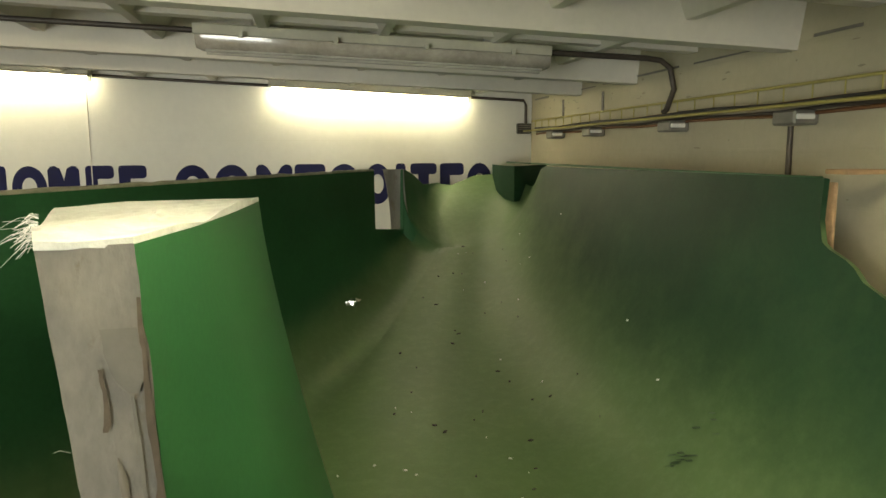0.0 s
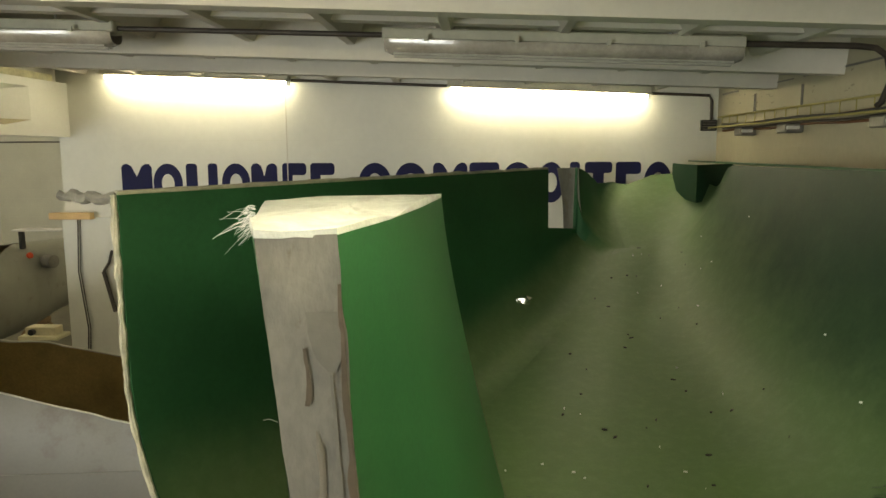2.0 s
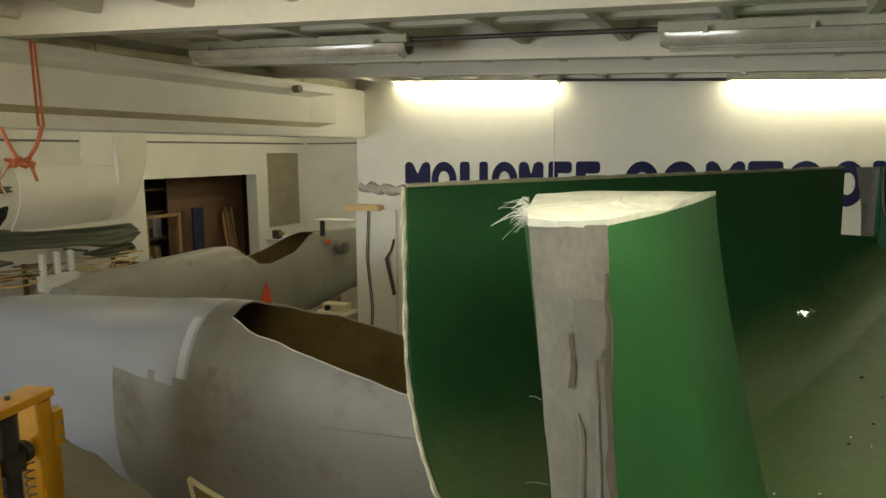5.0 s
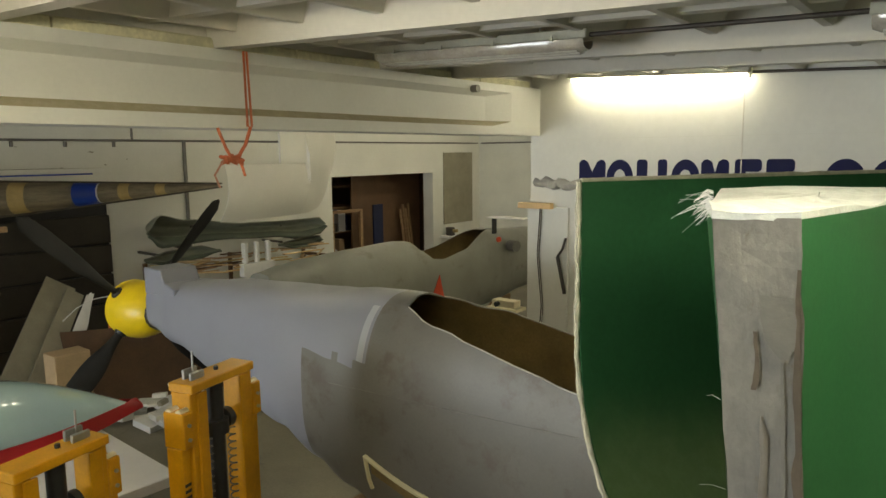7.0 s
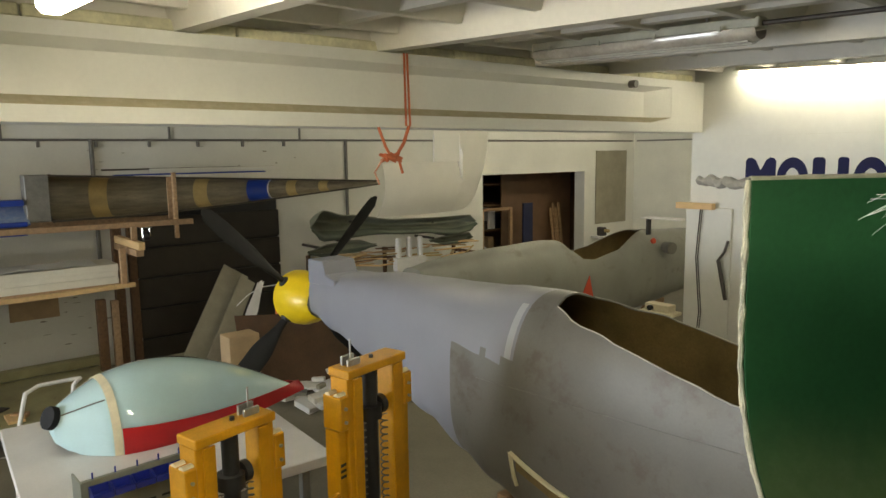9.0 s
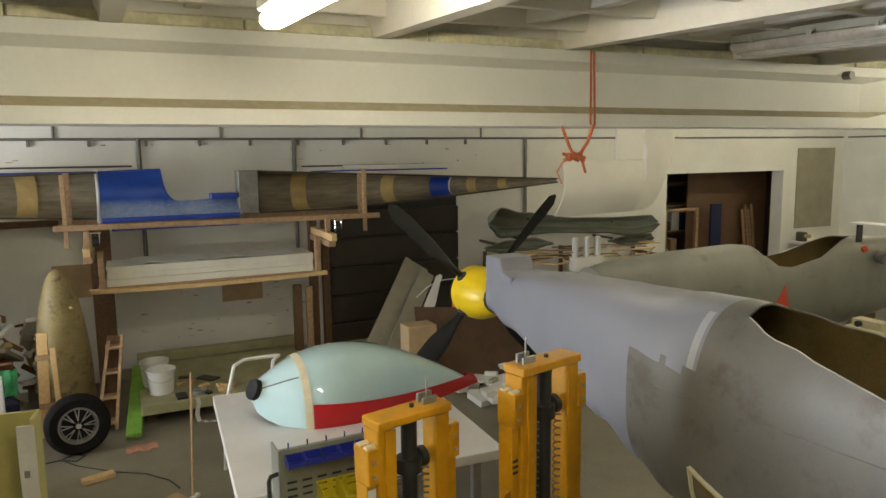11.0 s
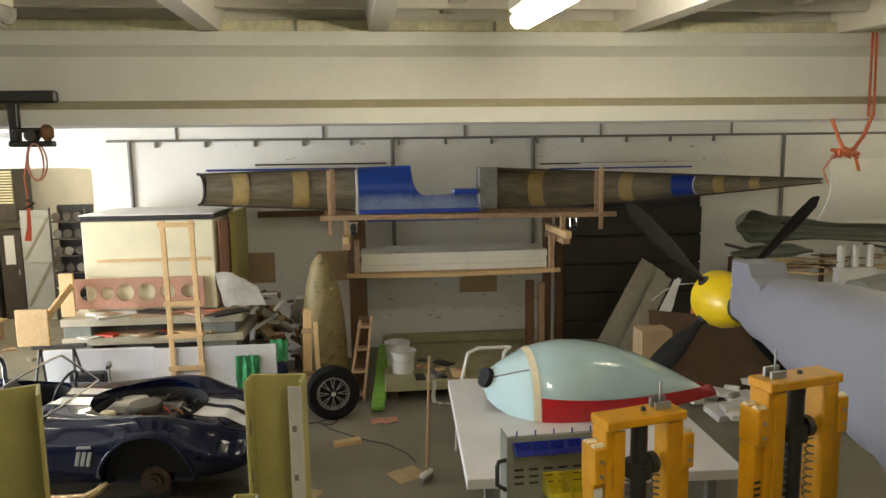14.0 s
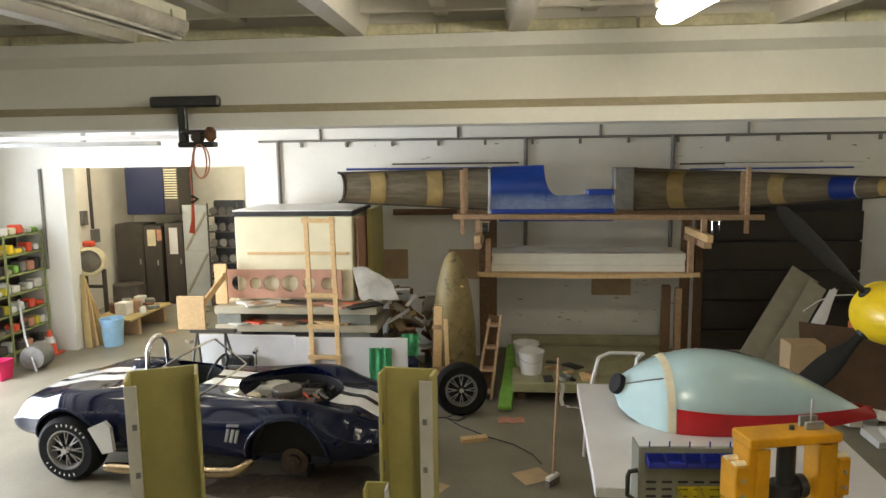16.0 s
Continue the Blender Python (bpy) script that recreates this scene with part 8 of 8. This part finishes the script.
board("leaning_board", (-9.35, 2.9, 0.02), (-10.3, 4.1, 1.42), 0.42, 0.03, M_BOARD, "dirty beige board leaning on the dark door")
board("leaning_board", (-9.2, 3.1, 0.02), (-10.1, 4.2, 1.30), 0.25, 0.02, M_BOARD, "olive board leaning on the dark door")
bm = bmesh.new()
rows = []
for j in range(13):
    u = j / 12
    c = V(-8.86, 3.28, 0.0).lerp(V(-9.15, 3.98, 1.42), u)
    rows.append([c + V(0.02 * noise.noise(V(j * 0.5, k, 0)), (k / 5 - 0.5) * lerp(0.34, 0.10, u), 0.05 * noise.noise(V(k * 0.8, j * 0.5, 4))) for k in range(6)])
grid(bm, rows)
solo("plastic_sheeting", solid(bm, 0.005), M_PLASTIC, "crumpled white plastic sheeting leaning on boards", "sheet", smooth=60)
solo("cardboard_box", B((-8.45, 3.08, 0.0), (-8.15, 3.48, 0.96), 0.01), M_CARD, "tall brown cardboard box", "box")
bm = bmesh.new()
rows = [[V(-8.62 + 0.30 * (k / 12) + 0.10 * math.sin(math.pi * j / 20), lerp(3.35, 5.75, j / 20), lerp(1.12 - 0.10 * (j / 20) - 0.05 * math.sin(math.pi * j / 20), 0.0, k / 12)) for k in range(13)] for j in range(21)]
grid(bm, rows)
solo("brown_sheet", solid(bm, 0.015), M_HARDB, "large brown bent hardboard sheet leaning on edge", "panel", smooth=60)
solo("orange_crate", B((-9.0, 4.1, 0.0), (-8.7, 4.5, 1.06), 0.02), M_STRAP, "orange plastic crate behind the propeller", "crate")
rnd = random.Random(41)
for k in range(22):
    x, y = rnd.uniform(-8.3, -7.4), rnd.uniform(3.7, 4.7)
    s = rnd.uniform(0.06, 0.2)
    z = 0.0 + 0.02 * (k // 2)
    solo("scrap_board", B((-s, -s * rnd.uniform(0.4, 1), 0), (s, s * 0.6, rnd.uniform(0.012, 0.09)), 0.004, pose(x, y, z, rnd.uniform(-9, 9), rnd.uniform(-9, 9), rnd.uniform(0, 180))), rnd.choice([M_PAPER, M_WHITE, M_PLASTIC, M_BOARD, M_PAPER]), "pale scrap board in a heap on the floor", "scrap", group="scrap heap")
run_of_pipe("loose_hose", [(-9.0, 3.55, 1.16), (-8.98, 3.72, 1.30), (-8.96, 3.92, 1.38), (-8.94, 4.12, 1.39), (-8.9, 4.32, 1.33), (-8.88, 4.48, 1.22), (-8.86, 4.58, 1.06)], 0.007, "pale loose hose behind the boards", M_PLASTIC)

# dark side room: shelf, boxes, brown panel, planks
t = thing("side_room_shelf", (-12.6, 10.9, 0), "dark shelf full of boxes in the side room", "shelf")
for z in (0.6, 1.3, 1.9, 2.4):
    part("board", B((-13.2, 9.9, z), (-12.2, 11.9, z + 0.05), 0.004), M_WOODD, t)
for y in (9.92, 11.84):
    for x in (-13.2, -12.26):
        part("post", B((x, y, 0), (x + 0.06, y + 0.06, 2.6), 0.004), M_WOODD, t)
rnd = random.Random(51)
for k in range(14):
    y, z = 10.0 + 0.26 * (k % 7), (0.652, 1.352)[k // 7]
    solo("stored_box", B((-12.9, y, z), (-12.3, y + rnd.uniform(0.14, 0.24), z + rnd.uniform(0.15, 0.5)), 0.006), rnd.choice([M_STEELDK, M_BLUEC, M_WOODD, M_CARD, M_PIPE, M_WHITE]), "box stored on the side room shelf", "box", group="stored boxes")
solo("brown_partition", B((-12.0, 11.42, 0), (-11.96, 13.9, 2.68), 0.004), M_SIDEP, "brown board wall inside the side room", "board")
for k in range(4):
    board("upright_plank", (-11.5, 12.90 + 0.10 * k, 0.0), (-11.8, 12.95 + 0.10 * k, 1.8 + 0.12 * (k % 2)), 0.07, 0.03, M_WOODM, "plank standing inside the doorway", "plank", "planks")
t = thing("wooden_frame", (-11.6, 10.9, 0), "brown wooden frame standing in the doorway", "frame")
for y in (10.46, 11.36):
    part("post", B((-11.64, y - 0.04, 0), (-11.57, y + 0.04, 1.92), 0.004), M_WOODM, t)
for z in (0.9, 1.86):
    part("rail", B((-11.63, 10.501, z), (-11.58, 11.319, z + 0.07), 0.004), M_WOODM, t)
solo("blue_panel", B((-11.52, 11.66, 0), (-11.47, 11.98, 2.0), 0.006), M_BLUEC, "dark blue panel standing inside the doorway", "panel")
# small wall tool beside the grey board
t = thing("wall_vice", (XB + 0.2, 13.5, 1.05), "small bench vice on a wall bracket", "vice")
part("shelf", B((XB + 0.003, 13.3, 1.10), (XB + 0.45, 13.75, 1.15), 0.004), M_WHITE, t)
part("jaw", B((XB + 0.1, 13.40, 1.152), (XB + 0.3, 13.55, 1.36), 0.02), M_STEELDK, t)
part("knob", tube(bmesh.new(), [(XB + 0.3, 13.47, 1.28), (XB + 0.42, 13.47, 1.28)], 0.04, 12), M_TAN, t)


# ---- store room beyond the wide opening ----
t = thing("air_heater", (-14.5, -7.9, 1.98), "dark blue hanging air heater with grey louvres", "heater")
part("housing", B((-15.2, -8.48, 1.99), (-14.5, -7.60, 3.05), 0.02), M_BLUEC, t)
part("grille", B((-15.2, -7.595, 1.99), (-14.48, -7.26, 3.05), 0.01), M_STEELDK, t)
for k in range(12):
    part("louvre", B((-14.478, -7.57, 2.34 + 0.055 * k), (-14.46, -7.29, 2.37 + 0.055 * k), 0.002), M_CREAM, t)
for y in (-8.3, -7.5):
    part("hanger", tube(bmesh.new(), [(-14.8, y, 3.04), (-14.8, y, 3.62)], 0.012, 6), M_STEEL, t)


def locker(y0, y1, h, label):
    t = thing("steel_locker", (-14.6, (y0 + y1) / 2, 0), label, "locker", group="lockers")
    part("body", B((-15.1, y0, 0), (-14.52, y1, h), 0.008), M_STEELDK, t)
    part("door", B((-14.517, y0 + 0.015, 0.06), (-14.50, y1 - 0.015, h - 0.03), 0.004), M_STEELDK, t)
    part("handle", B((-14.499, y1 - 0.10, h * 0.5), (-14.48, y1 - 0.07, h * 0.5 + 0.12), 0.004), M_STEEL, t)


locker(-8.8, -8.15, 1.78, "dark steel locker in the store room")
locker(-8.14, -7.75, 1.74, "narrow dark steel locker in the store room")
locker(-7.66, -7.22, 1.80, "black steel locker with papers on its door")
solo("notice_sheet", B((-14.498, -8.05, 1.30), (-14.494, -7.86, 1.66), 0.001), M_TAPE, "cream notice sheet on a locker door", "notice", group="notices")
solo("notice_sheet", B((-14.498, -7.83, 1.42), (-14.494, -7.72, 1.66), 0.001), M_CLOTH, "pink notice sheet on a locker door", "notice", group="notices")
solo("notice_sheet", B((-14.498, -7.55, 1.12), (-14.494, -7.36, 1.70), 0.001), M_WHITE, "white notice sheet on a locker door", "notice", group="notices")
t = thing("leaning_door", (-14.4, -6.9, 0), "pale grey ledged door leaf leaning in the store room", "door")
part("leaf", B((-14.44, -7.17, 0), (-14.40, -6.60, 2.2), 0.004), M_GREYD, t)
for z in (0.2, 1.15, 2.05):
    part("ledge", B((-14.398, -7.15, z), (-14.38, -6.62, z + 0.06), 0.003), M_GREYD, t)
for a, b in (((-14.389, -7.13, 1.22), (-14.389, -6.65, 2.04)), ((-14.389, -7.13, 0.28), (-14.389, -6.65, 1.14))):
    bm = bmesh.new()
    beam_between(bm, a, b, 0.05, 0.016, 0.002, up=(1, 0, 0))
    part("brace", bm, M_BOARD, t)
t = thing("wheel_rack", (-14.5, -6.3, 0), "dark rack of small round parts beside the grey door", "rack")
for k in range(6):
    part("tray", B((-14.7, -6.56, 0.25 + 0.34 * k), (-14.3, -5.9, 0.28 + 0.34 * k), 0.004), M_STEELDK, t)
    for j in range(3):
        part("disc", tube(bmesh.new(), [(-14.36, -6.45 + 0.2 * j, 0.37 + 0.34 * k), (-14.31, -6.45 + 0.2 * j, 0.37 + 0.34 * k)], 0.085, 12), M_STEELDK if (j + k) % 4 else M_PIPE, t)
for x, y in ((-14.7, -6.58), (-14.32, -6.58), (-14.7, -5.92), (-14.32, -5.92)):
    part("post", B((x, y, 0), (x + 0.03, y + 0.03, 2.25), 0.003), M_STEELDK, t)
part("back_panel", B((-14.735, -6.58, 0.05), (-14.705, -5.89, 2.28), 0.003), M_BLACK, t, "black back panel")
t = thing("drum_fan", (-13.2, -8.5, 0), "pale round drum fan on a stand", "fan")
part("drum", lathe(bmesh.new(), [(0.24, -0.1), (0.29, -0.08), (0.305, 0), (0.29, 0.08), (0.24, 0.1)], 30, Matrix.Translation((-13.2, -8.59, 1.16)) @ pose(0, 0, 0, 0, 90, 15), close=True), M_TAPE, t, smooth=40)
part("hub", lathe(bmesh.new(), [(0.01, -0.06), (0.22, -0.05), (0.22, 0.05), (0.11, 0.09), (0.01, 0.1)], 24, Matrix.Translation((-13.2, -8.59, 1.16)) @ pose(0, 0, 0, 0, 90, 15)), M_PIPE, t, smooth=40)
for y in (-8.75, -8.35):
    part("leg", B((-13.3, y - 0.03, 0), (-13.22, y + 0.03, 0.98), 0.004), M_STEELDK, t)
part("crossbar", B((-13.3, -8.75, 0.60), (-13.22, -8.35, 0.66), 0.004), M_STEELDK, t)
part("motor", B((-13.28, -8.69, 1.46), (-13.12, -8.49, 1.57), 0.02), M_REDO, t)
solo("steel_drum", lathe(bmesh.new(), [(0.28, 0), (0.30, 0.01), (0.30, 0.3), (0.312, 0.32), (0.30, 0.34), (0.30, 0.62), (0.28, 0.63)], 28, Matrix.Translation((-13.6, -8.05, 0))), M_STEELDK, "dark steel drum in the store room", "drum", smooth=40)
t = thing("low_bench", (-12.3, -7.4, 0), "low plank bench cluttered with parts", "bench")
part("plank", B((-13.0, -7.65, 0.32), (-11.5, -6.85, 0.36), 0.006), M_TAN, t)
for x in (-12.85, -11.9):
    part("support", B((x - 0.05, -7.55, 0), (x + 0.05, -6.9, 0.318), 0.006), M_WOODM, t)
rnd = random.Random(61)
for k in range(14):
    s = rnd.uniform(0.05, 0.13)
    solo("bench_part", B((-s, -s, 0), (s, s, rnd.uniform(0.05, 0.24)), 0.012, pose(rnd.uniform(-12.8, -11.9), rnd.uniform(-7.5, -6.9), 0.362, 0, 0, rnd.uniform(0, 90))), rnd.choice([M_PAPER, M_STEELDK, M_PIPE, M_WOODM, M_PLASTIC, M_RUST]), "loose part lying on the low bench", "part", group="bench clutter")
for k in range(16):
    s = rnd.uniform(0.05, 0.16)
    solo("floor_scrap", B((-s, -s * rnd.uniform(0.3, 0.9), 0), (s, s * 0.5, rnd.uniform(0.015, 0.07)), 0.004, pose(rnd.uniform(-14.0, -11.2), rnd.uniform(-6.6, -5.0), 0.001, 0, 0, rnd.uniform(0, 180))), rnd.choice([M_WOODM, M_STEELDK, M_CARD, M_RUST, M_BOARD, M_PAPER]), "scrap piece lying on the store room floor", "scrap", group="floor scrap")
bucket((-11.15, -6.98, 0.0), 0.19, 0.48, mat("light_blue_pail", (0.30, 0.52, 0.72), 0.45, var=0.1, scale=6), "light blue plastic pail on the floor")
t = thing("traffic_cone", (-10.55, -7.72, 0), "small orange and white traffic cone", "cone")
part("cone", lathe(bmesh.new(), [(0.11, 0.03), (0.035, 0.40), (0.02, 0.41)], 20, Matrix.Translation((-10.55, -7.72, 0))), M_REDO, t, smooth=40)
part("sleeve", lathe(bmesh.new(), [(0.093, 0.20), (0.065, 0.31)], 20, Matrix.Translation((-10.55, -7.72, 0)), cap=False), M_PLASTIC, t, smooth=40)
part("foot", B((-10.70, -7.87, 0), (-10.40, -7.57, 0.03), 0.006), M_REDO, t)
for k in range(4):
    board("leaning_plank", (-10.95 - 0.1 * k, -7.30 + 0.05 * k, 0.0), (-11.06 - 0.06 * k, -7.42 - 0.02 * k, 1.25 - 0.1 * k), 0.14, 0.025, M_WOOD if k % 2 else M_TAN, "pale plank leaning inside the opening", "plank", "leaning planks")
run_of_pipe("drop_pipe", [(XB + 0.03, -7.8, 3.05), (XB + 0.03, -7.8, 1.4)], 0.025, "grey pipe beside the wide opening")
run_of_pipe("drop_pipe", [(-13.9, -8.92, 3.5), (-13.9, -8.92, 1.75)], 0.035, "dark pipe down the store room wall", M_STEELDK)
for x, z, w, h in ((-13.6, 1.85, 0.16, 0.30), (-13.95, 1.45, 0.22, 0.28), (-13.2, 1.62, 0.12, 0.5)):
    solo("switch_box", B((x - w / 2, -8.948, z), (x + w / 2, -8.86, z + h), 0.006), M_PIPE, "grey switch box on the store room wall", "switch box", group="switch boxes")


# ---- parts shelf by the gate ----
def build_parts_shelf():
    t = thing("parts_shelf", (-10.0, -8.3, 0), "green-edged steel shelf full of small parts", "shelf")
    part("back_panel", B((-10.78, -8.34, 0.1), (-9.0, -8.32, 2.05), 0.003), M_STEELDK, t, "dark back panel")
    for k in range(7):
        z = 0.17 + 0.305 * k
        part("shelf", B((-10.78, -8.31, z), (-9.0, -7.87, z + 0.035), 0.003), M_SHELF, t)
    for x in (-10.78, -9.9, -9.02):
        part("post", B((x, -7.869, 0), (x + 0.03, -7.84, 2.06), 0.003), M_SHELF, t)
    rnd = random.Random(71)
    for k in range(7):
        z = 0.2055 + 0.305 * k
        x = -10.74
        while x < -9.1:
            w = rnd.uniform(0.06, 0.19)
            h = rnd.uniform(0.05, 0.19)
            solo("small_part", B((x, -8.08, z), (x + w, -7.89, z + h), 0.02), rnd.choice([M_PIPE, M_YELLOW, M_PAPER, M_STEELDK, M_REDO, M_STEELDK, M_TAPE, M_PLASTIC, M_BLACK, M_BOARD, M_LIME, M_PLYEL, M_PAPER, M_CLOTH]), "small part stored on the shelf", "part", group="shelf parts")
            x += w + rnd.uniform(0.005, 0.06)


build_parts_shelf()
solo("pink_tub", lathe(bmesh.new(), [(0.15, 0), (0.19, 0.28), (0.20, 0.29), (0.18, 0.29), (0.14, 0.02)], 4, Matrix.Translation((-9.25, -7.62, 0)) @ pose(0, 0, 0, 0, 0, 40)), mat("magenta_plastic", (0.70, 0.02, 0.12), 0.4, var=0.08, scale=5), "magenta plastic tub on the floor", "tub")
t = thing("floor_fan", (-9.8, -7.45, 0), "grey drum lamp on a folding stand", "lamp")
part("drum", tube(bmesh.new(), [(-9.95, -7.45, 0.2), (-9.65, -7.40, 0.2)], [0.2, 0.18], 20), M_PIPE, t, smooth=40)
part("stand", tube(bmesh.new(), [(-9.6, -7.3, 0.0), (-9.75, -7.55, 0.5), (-9.95, -7.75, 1.05)], 0.018, 8), M_STEEL, t)


# ---- sawhorse with a plywood piece ----
t = thing("sawhorse", (-8.3, -4.1, 0), "grey folding sawhorse carrying plywood pieces", "sawhorse")
for sx in (-0.22, 0.22):
    for sy in (-0.12, 0.25):
        part("leg", tube(bmesh.new(), [(-8.4 + sx * 1.3, -4.05 + sy * 1.5, 0), (-8.4, -4.05 + sy, 0.98)], 0.016, 8), M_STEELDK, t)
part("rail", B((-8.44, -4.25, 0.965), (-8.36, -3.65, 1.01), 0.004), M_STEELDK, t)
solo("plywood_piece", B((-8.32, -4.36, 1.03), (-8.28, -4.0, 1.46), 0.004), M_WOOD, "square pale plywood piece standing on the sawhorse", "plywood")
bm = bmesh.new()
beam_between(bm, (-8.31, -4.02, 1.36), (-9.0, -4.02, 1.60), 0.03, 0.10, 0.003)
solo("plywood_strip", bm, M_WOOD, "pale plywood strip bridging to the benches", "plywood")
solo("plywood_piece", B((-9.04, -4.16, 1.21), (-9.0, -3.99, 1.76), 0.004), M_WOOD, "pale plywood piece beside the round-hole board", "plywood")
solo("tool_case", B((-8.6, -3.9, 0.2), (-8.45, -3.5, 0.62), 0.02), M_BLACK, "black tool case under the sawhorse", "case")

# ---- clutter between benches and cone ----
rnd = random.Random(81)
for cy, cx, count in ((-1.62, -9.55, 26), (-1.28, -9.95, 22), (-1.86, -10.1, 24)):
    for k in range(count):
        y, x = rnd.uniform(cy - 0.12, cy + 0.12), rnd.uniform(cx - 0.14, cx + 0.14)
        L = rnd.uniform(0.4, 0.8) * (1 - 0.3 * k / count)
        a = rnd.uniform(0, 3.14)
        d = V(math.cos(a) * 0.6, math.sin(a) * 0.55, rnd.uniform(-0.7, 0.7)) * L * 0.5
        bm = bmesh.new()
        beam_between(bm, V(x, y, 0.06 + 0.05 * k) - d, V(x, y, 0.06 + 0.05 * k) + d, rnd.uniform(0.06, 0.20), rnd.uniform(0.03, 0.08), 0.006)
        solo("junk_piece", bm, rnd.choice([M_WOODM, M_CARD, M_RUST, M_TAN, M_BOARD, M_PIPE, M_WOODD, M_PINK, M_PAPER, M_CARD]), "loose piece in a heap beside the benches", "junk", group="junk heap")
bm = bmesh.new()
rows = [[V(-9.0 - 0.1 * j / 8 + 0.03 * noise.noise(V(k, j, 3)), lerp(-2.15, -1.62, k / 10) - 0.12 * (j / 8), lerp(1.28, 1.70 - 0.32 * max(0, k / 10 - 0.4), j / 8) + 0.03 * noise.noise(V(k * 0.6, j * 0.6, 9))) for k in range(11)] for j in range(9)]
grid(bm, rows)
solo("plastic_bag", solid(bm, 0.006), M_FILM, "crumpled translucent plastic bag on the benches", "bag", smooth=60)
solo("dark_sack", bumpy(bumpy(B((-8.95, -1.58, 0.02), (-8.65, -1.36, 0.55), 0.06), 0.03, 7), 0.01, 20), M_BLUEC, "dark blue sack on the floor", "sack")
drape("green_net", (-8.75, -1.56, 0), (-8.75, -1.34, 0), 0.88, 0.28, M_NET, "dark green net bundle behind the boards", "net", 10)
board("yellow_lath", (-8.5, -1.42, 0.0), (-8.9, -1.62, 0.7), 0.05, 0.03, M_WOOD, "pale lath leaning beside the boards", "lath")
